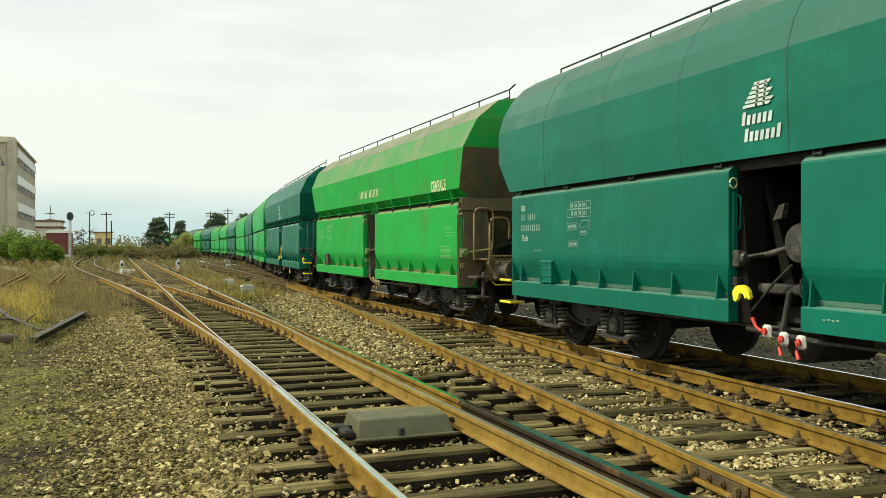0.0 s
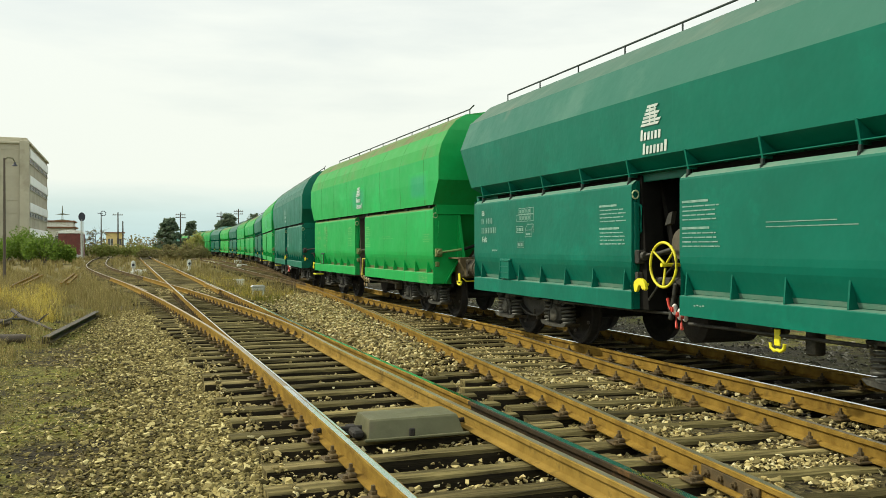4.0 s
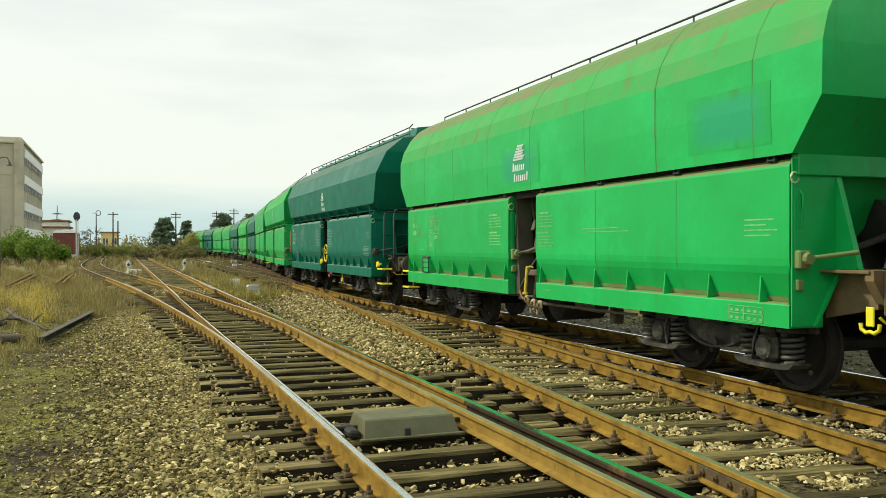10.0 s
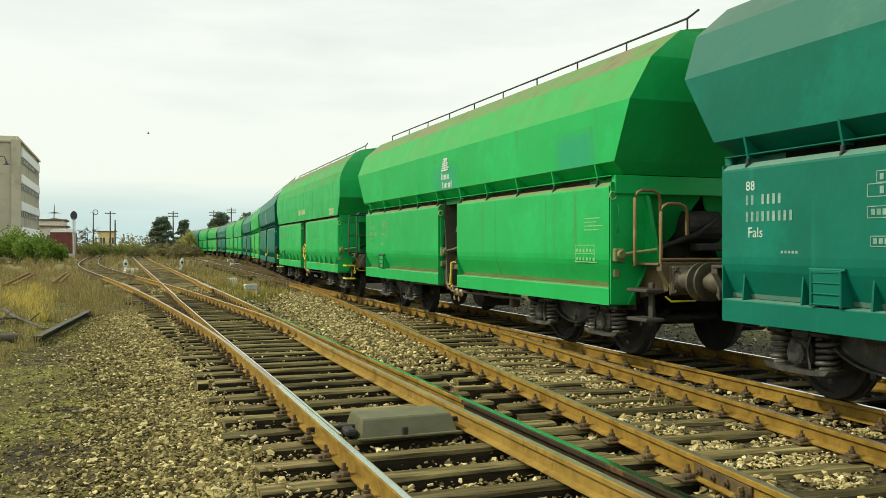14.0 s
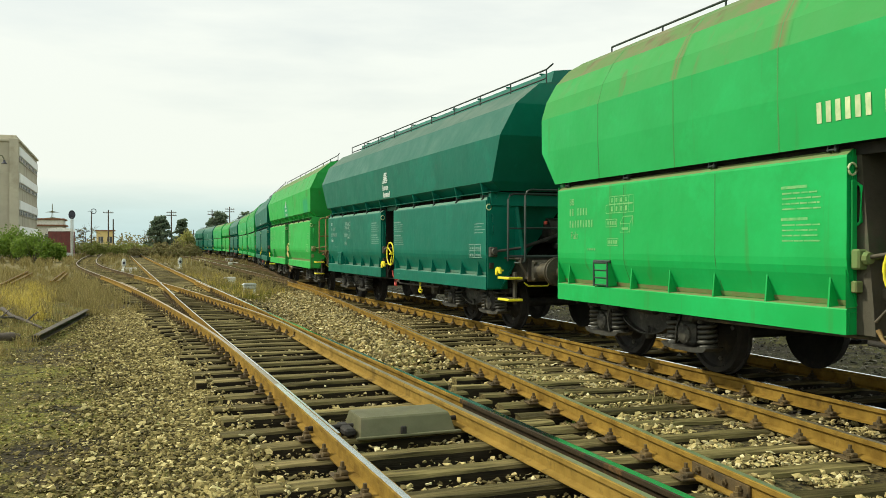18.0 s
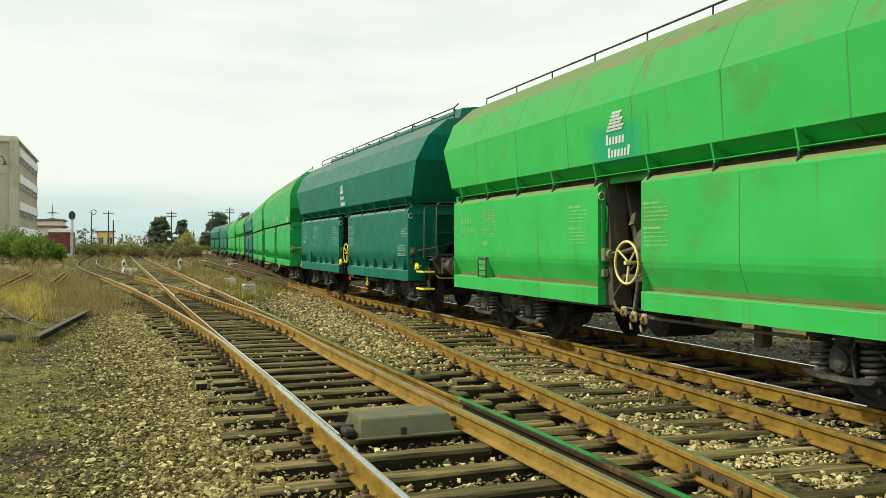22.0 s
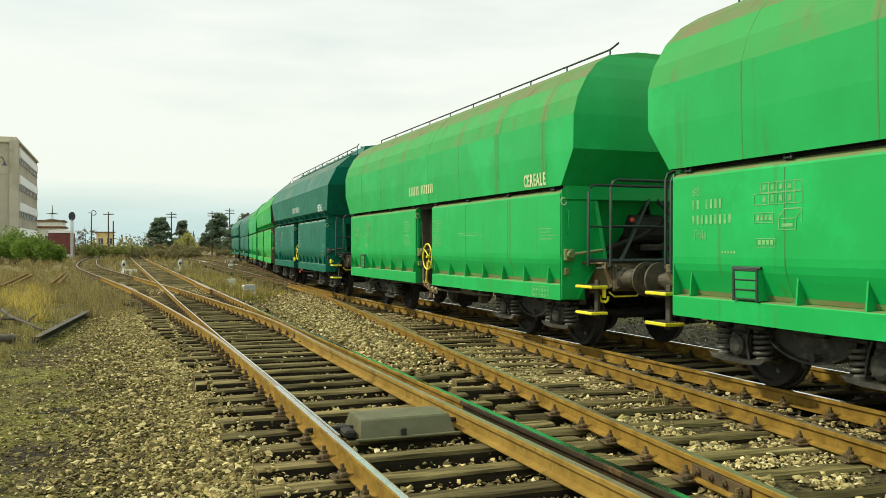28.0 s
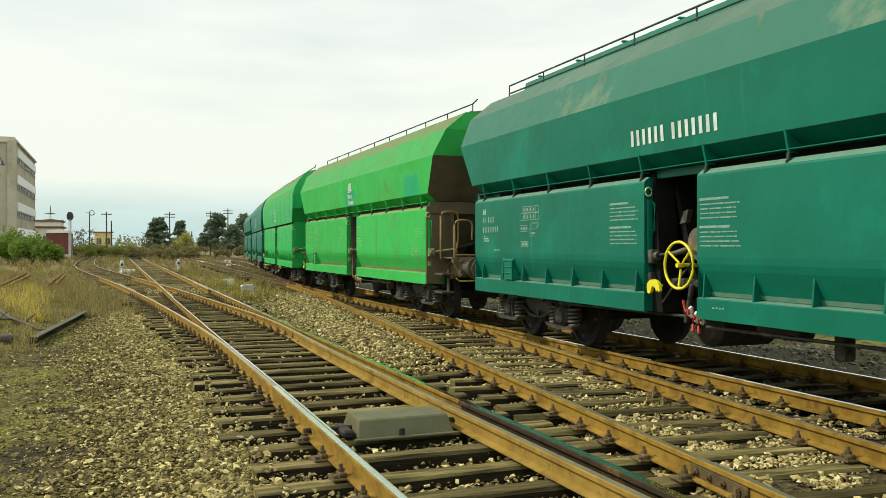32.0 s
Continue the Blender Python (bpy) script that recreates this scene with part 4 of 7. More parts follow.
def door_mesh(paint, ledge):
    """A long discharge door: dusty top edge, upright plate, rounded tuck at the foot, ledge and skirt. Built for the side x < 0, from y 0."""
    s = Solid()
    L = DOOR
    prof = [(-1.43, 2.275), (-1.497, 2.222), (-1.503, 2.20), (-1.503, 1.36), (-1.498, 1.29), (-1.482, 1.22), (-1.455, 1.15), (-1.375, 0.95), (-1.497, 0.938), (-1.503, 0.928),
            (-1.503, 0.72), (-1.47, 0.72), (-1.47, 0.90), (-1.32, 0.91), (-1.43, 1.22), (-1.43, 2.22)]
    n = len(prof)
    r = random.Random(31)
    rows = 9
    vs = [(x + (r.uniform(-0.0025, 0.0025) if 0 < i < rows and 2 < j < 8 else 0), L * i / rows, z + (r.uniform(-0.003, 0.003) if 0 < i < rows and j in (9, 10) else 0))
          for i in range(rows + 1) for j, (x, z) in enumerate(prof)]
    for i in range(rows):
        for j in range(n):
            a, b = i * n + j, i * n + (j + 1) % n
            s.add([vs[a], vs[b], vs[b + n], vs[a + n]], [(0, 1, 2, 3)], 1 if j in (0, 7) else 0, 2 < j < 7)
    s.add([(-1.382, 0.02, 0.955), (-1.382, L - 0.02, 0.955), (-1.402, L - 0.02, 1.002), (-1.402, 0.02, 1.002)], [(3, 2, 1, 0)], 1)
    # closed ends
    for y, flip in ((0, 1), (L, -1)):
        e = [(-1.499, y, 2.215), (-1.499, y, 0.72), (-1.10, y, 0.72), (-1.10, y, 2.27), (-1.43, y, 2.27)]
        q = [(x, y + 0.012 * flip, z) for x, y, z in e]
        s.add(q, [(0, 1, 2, 3, 4)[:: -1 if flip > 0 else 1]], 0)
    return s.mesh("side_door", [paint, ledge])


def door_seam_mesh(mat):
    """A flat weld down a door's plate and over its tuck."""
    s = Solid()
    path = [(-1.5045, 2.19), (-1.5045, 1.36), (-1.4995, 1.29), (-1.4835, 1.22), (-1.4565, 1.15), (-1.385, 0.97)]
    for (xa, za), (xb, zb) in zip(path, path[1:]):
        s.prism([(xa, za), (xb, zb), (xb + 0.006, zb), (xa + 0.006, za)], "y", -0.006, 0.006)
    return s.mesh("door_seam", mat)


def gusset_mesh(paint):
    s = Solid()
    s.prism([(-1.492, 0.94), (-1.36, 0.94), (-1.36, 1.00), (-1.462, 1.20), (-1.470, 1.20)], "y", -0.010, 0.010)
    return s.mesh("gusset", paint)


def eave_bracket_mesh(paint):
    s = Solid()
    s.prism([(-1.30, 2.315), (-1.47, 2.315), (-1.518, 2.53), (-1.49, 2.54), (-1.30, 2.40)], "y", -0.014, 0.014)
    # hinge drop: shadow under the eave is put into its dark colour
    s.cbox((-1.465, 0, 2.283), (0.035, 0.036, 0.066), 0.006, 1)
    s.cbox((-1.485, 0.0, 2.232), (0.024, 0.024, 0.045), 0.005, 1)
    return s.mesh("eave_bracket", [paint, TUBE])


def eave_hinge_mesh(paint):
    """A hinge clip in the gap over a door."""
    s = Solid()
    for y in (-0.04, 0.04):
        s.cbox((-1.475, y, 2.287), (0.045, 0.016, 0.06), 0.004)
    s.tube([(-1.485, -0.055, 2.276), (-1.485, 0.055, 2.276)], 0.011, 6)
    return s.mesh("eave_hinge", paint)


def wheel_profile():
    return [(-0.005, 0.09), (0.0, 0.30), (-0.03, 0.40), (-0.03, 0.485), (0.0, 0.485), (0.004, 0.462), (0.10, 0.452), (0.105, 0.40), (0.065, 0.38), (0.03, 0.28), (0.085, 0.11), (0.10, 0.09)]


def wheelset_mesh():
    s = Solid()
    for side in (-1, 1):
        prof = [(side * (0.68 + a), r) for a, r in wheel_profile()]
        s.lathe((0, 0, 0), "x", prof if side > 0 else prof[::-1], 28)
        s.lathe((0, 0, 0), "x", [(side * 0.74, 0.085), (side * 1.02, 0.08)][:: side], 12)
        for a in range(4):
            t = a * math.pi / 2 + 0.4
            s.cbox((side * 0.765, 0.30 * math.cos(t), 0.30 * math.sin(t)), (0.03, 0.05, 0.05), 0.01, 1)
    s.lathe((0, 0, 0), "x", [(-0.7, 0.08), (0.7, 0.08)], 12)
    return s.mesh("wheelset", [GRIME, WHEEL_MARK])


def side_frame_mesh():
    """One side of a bogie, at x 1.0: a fish-bellied frame with horns, axle boxes and the boat-shaped tie plates under the springs."""
    s = Solid()
    low = [(-0.56 + 1.12 * i / 10, 0.58 - 0.20 * math.sin(math.pi * i / 10) ** 0.7) for i in range(11)]
    s.prism([(-1.42, 0.64), (-1.42, 0.72), (-0.6, 0.78), (0.6, 0.78), (1.42, 0.72), (1.42, 0.64), (0.62, 0.62)] + low[::-1] + [(-0.62, 0.62)], "x", 0.99, 1.05)
    for (y0, z0), (y1, z1) in zip(low, low[1:]):
        s.prism([(y0, z0 - 0.016), (y1, z1 - 0.016), (y1, z1 + 0.006), (y0, z0 + 0.006)], "x", 0.94, 1.12)
    for y in (-AXLE, AXLE):
        s.cbox((1.07, y, 0.475), (0.24, 0.27, 0.30), 0.05)
        s.cbox((1.09, y, 0.64), (0.16, 0.20, 0.09), 0.02)
        s.lathe((1.185, y, 0.46), "x", [(0, 0.115), (0.025, 0.11), (0.045, 0.075), (0.05, 0.03)], 14)
        for q in (-0.075, 0.075):
            for v in (-0.075, 0.075):
                s.lathe((1.20, y + q, 0.46 + v), "x", [(0, 0.014), (0.018, 0.012)], 6)
        boat = [(-0.42, 0.335), (-0.36, 0.29), (-0.20, 0.272), (0.20, 0.272), (0.36, 0.29), (0.42, 0.335), (0.40, 0.345), (0.2, 0.318), (-0.2, 0.318), (-0.40, 0.345)]
        s.prism([(y + u, v) for u, v in boat], "x", 0.98, 1.22)
        for q in (-0.28, 0.28):
            s.cbox((1.08, y + q, 0.655), (0.24, 0.25, 0.05), 0.015)
        m = 1 if y > 0 else -1
        s.tube([(1.15, y - m * 0.14, 0.66), (1.20, y - m * 0.15, 0.5), (1.19, y - m * 0.17, 0.33)], 0.014, 6)
        s.cbox((0.86, y - m * 0.60, 0.44), (0.10, 0.06, 0.34), 0.015)
    s.cbox((1.07, 0, 0.70), (0.14, 0.40, 0.16), 0.03)
    s.lathe((1.10, 0.05, 0.43), "x", [(0, 0.05), (0.03, 0.04)], 10)
    return s.mesh("side_frame", BOGIE_IRON)


def spring_mesh():
    s = Solid()
    pts = []
    for i in range(41):
        t = i / 40 * 5.0 * 2 * math.pi
        pts.append((0.092 * math.cos(t), 0.092 * math.sin(t), 0.025 + 0.28 * i / 40))
    s.tube(pts, 0.023, 5)
    s.lathe((0, 0, 0), "z", [(0, 0.11), (0.02, 0.11)], 12)
    return s.mesh("coil_spring", SPRING)


GREY_LIGHT_PLATE = material("white_cock_plate", (0.62, 0.62, 0.58), (0.48, 0.47, 0.42), 9, 0.6, 0, 0.1, 60)
CREAM_PLATE = material("dusty_cream_plate", (0.42, 0.34, 0.18), (0.30, 0.24, 0.13), 9, 0.7, 0, 0.2, 60, (0.5, 0.42, 0.26), 0.6, 5)
LETTER_WHITE = material("white_letter_paint", (0.58, 0.64, 0.60), (0.42, 0.52, 0.47), 12, 0.6, 0, 0.05, 60)
SPRING = material("sooty_spring_steel", (0.045, 0.046, 0.040), (0.105, 0.10, 0.082), 9, 0.5, 0.3, 0.2, 60)
BOGIE_IRON = material("dusty_bogie_iron", (0.022, 0.021, 0.018), (0.058, 0.056, 0.045), 5, 0.6, 0.2, 0.4, 40, (0.13, 0.122, 0.095), 0.58, 3.5, spec=0.4)
AXLE = 0.90
WHEEL_MARK = material("chalk_marked_iron", (0.16, 0.15, 0.13), (0.08, 0.07, 0.06), 20, 0.8, 0, 0.2, 60)
LG_LEDGE = material("dusty_light_green_ledge", (0.12, 0.25, 0.07), (0.17, 0.16, 0.06), 4, 0.85, 0, 0.2, 60)
DG_LEDGE = material("dusty_dark_green_ledge", (0.07, 0.20, 0.14), (0.13, 0.22, 0.16), 4, 0.85, 0, 0.2, 60)
# dust tone of the chutes, taken darker for the bay's deep shade
DUSTY_INSIDE = material("dusty_hopper_steel", (0.046, 0.041, 0.027), (0.082, 0.072, 0.048), 3, 0.9, 0, 0.3, 30, (0.045, 0.075, 0.035), 0.6, 1.6, streak=((0.15, 0.125, 0.085), 5.0, 0.6))
DUSTY_GEAR = material("dusty_brake_iron", (0.062, 0.054, 0.038), (0.115, 0.098, 0.066), 6, 0.75, 0.1, 0.3, 50, (0.20, 0.13, 0.06), 0.6, 4)
# near-black colour stands in for the shade inside hopper and bay
SHADED_INSIDE = material("shade_dark_hopper_inside", (0.007, 0.007, 0.006), (0.013, 0.012, 0.010), 3, 0.95, 0, 0.2, 30, spec=0.1)


def letters(text, size, depth=0.004, bold=0.0):
    cu = bpy.data.curves.new("text", "FONT")
    cu.body, cu.size, cu.extrude = text, size, depth
    cu.align_x = "CENTER"
    cu.offset = size * bold
    cu.resolution_u = 2
    ob = bpy.data.objects.new("text", cu)
    scene.collection.objects.link(ob)
    me = bpy.data.meshes.new_from_object(ob.evaluated_get(bpy.context.evaluated_depsgraph_get()))
    bpy.data.objects.remove(ob)
    bpy.data.curves.remove(cu)
    return me



def hull_x(kind, z):
    pr = HULLS[kind]
    return float(np.interp(z, [q[1] for q in pr], [q[0] for q in pr]))


def on_hull(s, kind, y0, y1, z0, z1, proud=0.012, mat=0):
    """A thin painted patch that follows the hull on the side x < 0."""
    zs = [z0] + [q[1] for q in HULLS[kind] if z0 < q[1] < z1] + [z1]
    for a, b in zip(zs, zs[1:]):
        y0, y1 = min(y0, y1), max(y0, y1)
        xa, xb = -hull_x(kind, a) - proud, -hull_x(kind, b) - proud
        s.add([(xa, y0, a), (xa, y1, a), (xb, y1, b), (xb, y0, b)], [(3, 2, 1, 0)], mat)


def text_mesh(key, text, size, mat, bold=0.0):
    def make():
        me = letters(text, size, 0.001, bold)
        me.materials.append(mat)
        return me
    return shared(("txt", key), make)


def seam_mesh(kind, mat):
    s = Solid()
    pr = HULLS[kind]
    pts = [(-w, z) for w, z, o in pr] + [(w, z) for w, z, o in pr[::-1]]
    for a, b in zip(pts, pts[1:]):
        out = lambda p: (p[0] * 1.002, p[1] + 0.002)
        pa, pb = out(a), out(b)
        s.add([(pa[0], -0.007, pa[1]), (pa[0], 0.007, pa[1]), (pb[0], 0.007, pb[1]), (pb[0], -0.007, pb[1])], [(3, 2, 1, 0)])
        s.add([(pa[0], -0.007, pa[1]), (pb[0], -0.007, pb[1]), (b[0], -0.011, b[1]), (a[0], -0.011, a[1])], [(3, 2, 1, 0)])
        s.add([(pa[0], 0.007, pa[1]), (pb[0], 0.007, pb[1]), (b[0], 0.011, b[1]), (a[0], 0.011, a[1])], [(0, 1, 2, 3)])
    return s.mesh("weld_seam", mat)


def stencil(shapes, name, mat):
    """Flat paint marks on a door: bars given as y0, y1, z0, z1."""
    s = Solid()
    for y0, y1, z0, z1 in shapes:
        s.add([(-1.5065, y0, z0), (-1.5065, y1, z0), (-1.5065, y1, z1), (-1.5065, y0, z1)], [(3, 2, 1, 0)])
    return s.mesh(name, mat)


def outline(y0, y1, z0, z1, t=0.008):
    return [(y0, y1, z0, z0 + t), (y0, y1, z1 - t, z1), (y0, y0 - t, z0, z1), (y1 + t, y1, z0, z1)]


def number_marks(g):
    """The wagon's number and data, mark by mark: rows of plain bars, a load table, framed weights and a drawing."""
    y = 5.0
    out = []
    for z, n in ((1.86, 7), (1.70, 9)):
        out.append(("stencilled_number", [(y + 0.25 - 0.072 * i, y + 0.214 - 0.072 * i, z, z + 0.095) for i in range(n) if i != 2 or n == 9]))
    table = outline(g, g - 0.54, 1.97, 2.07) + outline(g + 0.09, g - 0.54, 1.86, 1.97)
    for i in range(1, 5):
        table += [(g - 0.108 * i, g - 0.108 * i - 0.01, 1.86, 2.07), (g - 0.108 * i + 0.075, g - 0.108 * i + 0.035, 1.885, 1.945), (g - 0.108 * i + 0.075, g - 0.108 * i + 0.035, 1.995, 2.045)]
    out.append(("load_table", table))
    out.append(("weight_box", outline(g + 0.09, g - 0.17, 1.69, 1.79) + [(g + 0.05 - i * 0.055, g + 0.012 - i * 0.055, 1.715, 1.765) for i in range(4)]))
    out.append(("length_box", outline(g + 0.06, g - 0.20, 1.46, 1.55) + [(g + 0.03 - i * 0.055, g - 0.008 - i * 0.055, 1.483, 1.530) for i in range(4)]))
    out.append(("volume_drawing", outline(g - 0.24, g - 0.46, 1.62, 1.73) + [(g - 0.31, g - 0.53, 1.808, 1.820), (g - 0.518, g - 0.53, 1.69, 1.82), (g - 0.28, g - 0.42, 1.65, 1.68)]
                + [(g - 0.24 - i * 0.009, g - 0.252 - i * 0.009, 1.73 + i * 0.010, 1.744 + i * 0.010) for i in range(8)]
                + [(g - 0.46 - i * 0.009, g - 0.472 - i * 0.009, 1.73 + i * 0.010, 1.744 + i * 0.010) for i in range(8)]))
    out.append(("stencilled_date", [(4.78 - i * 0.045, 4.75 - i * 0.045, 1.40, 1.425) for i in range(5)]))
    return out


def notice_marks(seed, y, z, w, h, framed):
    """A stencilled notice of small unreadable lines with a heading, in a thin frame on some wagons."""
    r = random.Random(seed)
    out = []
    for half in (0, 1):
        top = z - half * h * 0.54
        out.append((y, y - w * r.uniform(0.6, 0.75), top - 0.026, top))
        for i in range(1, 5):
            zz = top - 0.012 - i * 0.047
            a, end = y - 0.01, y - w * r.uniform(0.86, 0.98)
            while a > end:
                b = max(end, a - r.uniform(0.07, 0.20))
                out.append((a, b, zz - 0.014, zz))
                a = b - 0.012
    return out + (outline(y + 0.03, y - w - 0.03, z - h - 0.03, z + 0.03, 0.009) if framed else [])


def plate_table_mesh(mat):
    s = Solid()
    for y0, y1, z0, z1 in [(-4.62, -5.12, 1.47, 1.482), (-4.62, -5.12, 1.36, 1.372), (-4.62, -5.18, 1.25, 1.262), (-4.62, -4.632, 1.25, 1.48), (-4.85, -4.862, 1.25, 1.48), (-5.11, -5.122, 1.25, 1.48)]:
        s.add([(-1.5065, y0, z0), (-1.5065, y1, z0), (-1.5065, y1, z1), (-1.5065, y0, z1)], [(3, 2, 1, 0)])
    for i in range(6):
        for z in (1.275, 1.39):
            y = -4.65 - i * 0.085
            s.add([(-1.5065, y, z), (-1.5065, y - 0.045, z), (-1.5065, y - 0.045, z + 0.04), (-1.5065, y, z + 0.04)], [(3, 2, 1, 0)])
    return s.mesh("stencilled_table", mat)


def plate_lines_mesh(mat):
    s = Solid()
    for i, w in enumerate((0.4, 0.3, 0.45, 0.36)):
        z = 1.82 - i * 0.05
        s.add([(-1.5065, -4.75, z), (-1.5065, -4.75 - w, z), (-1.5065, -4.75 - w, z + 0.014), (-1.5065, -4.75, z + 0.014)], [(3, 2, 1, 0)])
    return s.mesh("stencilled_line", mat)


def handwheel_mesh(mat):
    s = Solid()
    R = 0.255
    s.tube([(0, R * math.cos(t), R * math.sin(t)) for t in [2 * math.pi * i / 28 for i in range(31)]], 0.0165, 8, 0, False)
    for a in (38, 142, 270):
        t = math.radians(a)
        s.tube([(0.03, 0.04 * math.cos(t), 0.04 * math.sin(t)), (0, R * math.cos(t), R * math.sin(t))], 0.014, 6)
    s.lathe((0, 0, 0), "x", [(-0.025, 0.026), (0.05, 0.026)], 10)
    s.tube([(0.04, 0, 0), (0.5, 0, 0)], 0.025, 6)
    return s.mesh("hand_wheel", mat)


def crescent_mesh(mat):
    """A brake lever's weight: half a disc with a notched rim."""
    s = Solid()
    pts = [(0.135 * math.cos(t), 0.005 + 0.095 * math.sin(t)) for t in [math.pi * i / 10 for i in range(11)]]
    pts += [(-0.15, -0.03), (-0.12, -0.055), (-0.095, -0.02), (-0.07, -0.05), (-0.04, 0.0), (0.0, 0.015), (0.035, -0.005), (0.045, -0.05), (0.085, -0.085), (0.12, -0.07), (0.128, -0.03)]
    s.prism(pts, "x", -0.02, 0.02)
    s.tube([(0, 0, 0.02), (0.12, 0, 0.02)], 0.02, 6)
    return s.mesh("lever_weight", mat)


def hook_mesh(mat):
    s = Solid()
    s.cbox((0, 0, 0.10), (0.025, 0.10, 0.20), 0.008)
    pts = [(0, 0.12, 0.03), (0, 0.11, -0.03), (0, 0.05, -0.065), (0, 0, -0.05), (0, -0.05, -0.065), (0, -0.11, -0.03), (0, -0.12, 0.03)]
    s.tube(pts, 0.022, 6)
    return s.mesh("chain_hook", mat)


def headstock_mesh(mat):
    """The end beam with its cut corners, a platform and the brackets under it."""
    s = Solid()
    s.prism([(-1.16, 1.26), (1.16, 1.26), (1.16, 1.17), (1.03, 0.97), (0.62, 0.88), (-0.62, 0.88), (-1.03, 0.97), (-1.16, 1.17)], "y", -0.62, -0.52)
    s.cbox((0, -0.30, 1.245), (2.36, 0.56, 0.03), 0.006)
    for x in (-0.95, 0.95):
        s.prism([(-0.50, 1.22), (-0.50, 0.92), (0.10, 0.80), (0.10, 1.22)], "x", x - 0.03, x + 0.03)
        s.cbox((x * 0.92, -0.632, 1.05), (0.36, 0.03, 0.36), 0.01)
    s.cbox((0, -0.63, 1.03), (0.36, 0.04, 0.24), 0.01)
    return s.mesh("headstock", mat)


def buffer_mesh():
    s = Solid()
    s.cbox((0, -0.03, 0), (0.34, 0.06, 0.34), 0.02)
    s.lathe((0, 0, 0), "y", [(-0.34, 0.11), (-0.32, 0.125), (-0.10, 0.125), (-0.06, 0.16)], 30)
    s.lathe((0, 0, 0), "y", [(-0.52, 0.085), (-0.34, 0.085)], 16)
    for i in (-1, 1):
        for k in (-1, 1):
            s.lathe((0.13 * i, -0.06, 0.13 * k), "y", [(-0.03, 0.02), (0, 0.02)], 6)
    return s.mesh("buffer", BUFFER)


def buffer_head_mesh():
    s = Solid()
    s.lathe((0, 0, 0), "y", [(-0.045, 0.10), (-0.045, 0.18), (-0.03, 0.225), (0.0, 0.225), (0.03, 0.14), (0.05, 0.085)], 40)
    return s.mesh("buffer_head", BUFFER)


def loop_mesh(mat):
    """Rounded hand loops at both corners of the platform, joined by a low tie."""
    s = Solid()
    for m in (-1, 1):
        for y, x0, x1, top in ((-0.22, 1.27, 0.90, 2.16), (-0.52, 1.10, 0.72, 1.98)):
            pts = [(m * x0, y, 1.22), (m * x0, y, top - 0.10), (m * (x0 - 0.03), y, top - 0.03), (m * (x0 - 0.10), y, top), (m * (x1 + 0.10), y, top), (m * (x1 + 0.03), y, top - 0.03), (m * x1, y, top - 0.10), (m * x1, y, 1.60)]
            s.tube(pts, 0.02, 8)
        s.tube([(m * 0.90, -0.22, 1.60), (m * 1.0, -0.40, 1.45), (m * 1.10, -0.52, 1.30)], 0.018, 6)
    s.tube([(-1.10, -0.52, 1.30), (1.10, -0.52, 1.30)], 0.022, 6)
    return s.mesh("hand_loop", mat)


def step_mesh(top=None):
    s = Solid()
    s.cbox((0, 0, 0), (0.26, 0.42, 0.04), 0.008)
    for i in range(5):
        s.box((-0.09 + i * 0.045, 0, 0.022), (0.016, 0.38, 0.008), 1)
    return s.mesh("step", [top or YELLOW, GRIME])


def coupler_mesh():
    s = Solid()
    s.cbox((0, -0.12, 1.03), (0.07, 0.30, 0.10), 0.02)
    s.tube([(0, -0.25, 1.05), (0, -0.34, 1.08), (0, -0.36, 1.0), (0, -0.28, 0.95)], 0.035, 8)
    for x in (-0.09, 0.09):
        s.tube([(x, -0.22, 0.98), (x, -0.26, 0.74), (x, -0.18, 0.56)], 0.022, 6)
    s.tube([(-0.12, -0.2, 0.60), (0.12, -0.2, 0.60)], 0.03, 6)
    for x in (-0.38, 0.38):
        s.tube([(x, -0.02, 0.92), (x, -0.22, 0.80), (x * 0.9, -0.34, 0.62), (x * 0.75, -0.30, 0.52)], 0.027, 8)
    return s.mesh("screw_coupling", GRIME)


def railing_mesh(mat):
    """Two bent tube frames across the end platform."""
    s = Solid()
    for y, hw, top in ((-0.36, 1.27, 2.31), (-0.68, 1.12, 2.36)):
        b = 0.10
        pts = [(-hw, y, 1.20), (-hw, y, top - b), (-hw + b * 0.3, y, top - b * 0.3), (-hw + b, y, top), (hw - b, y, top), (hw - b * 0.3, y, top - b * 0.3), (hw, y, top - b), (hw, y, 1.20)]
        s.tube(pts, 0.020, 8)
        s.tube([(-hw, y, 1.74), (hw, y, 1.74)], 0.016, 6)
        s.tube([(-hw, y, 1.275), (hw, y, 1.275)], 0.03, 6)
    for x in (-1.12, 1.12):
        s.tube([(x, -0.68, 1.24), (x, -0.62, 1.18), (x * 1.06, -0.45, 1.17)], 0.021, 6)
    return s.mesh("platform_railing", mat)


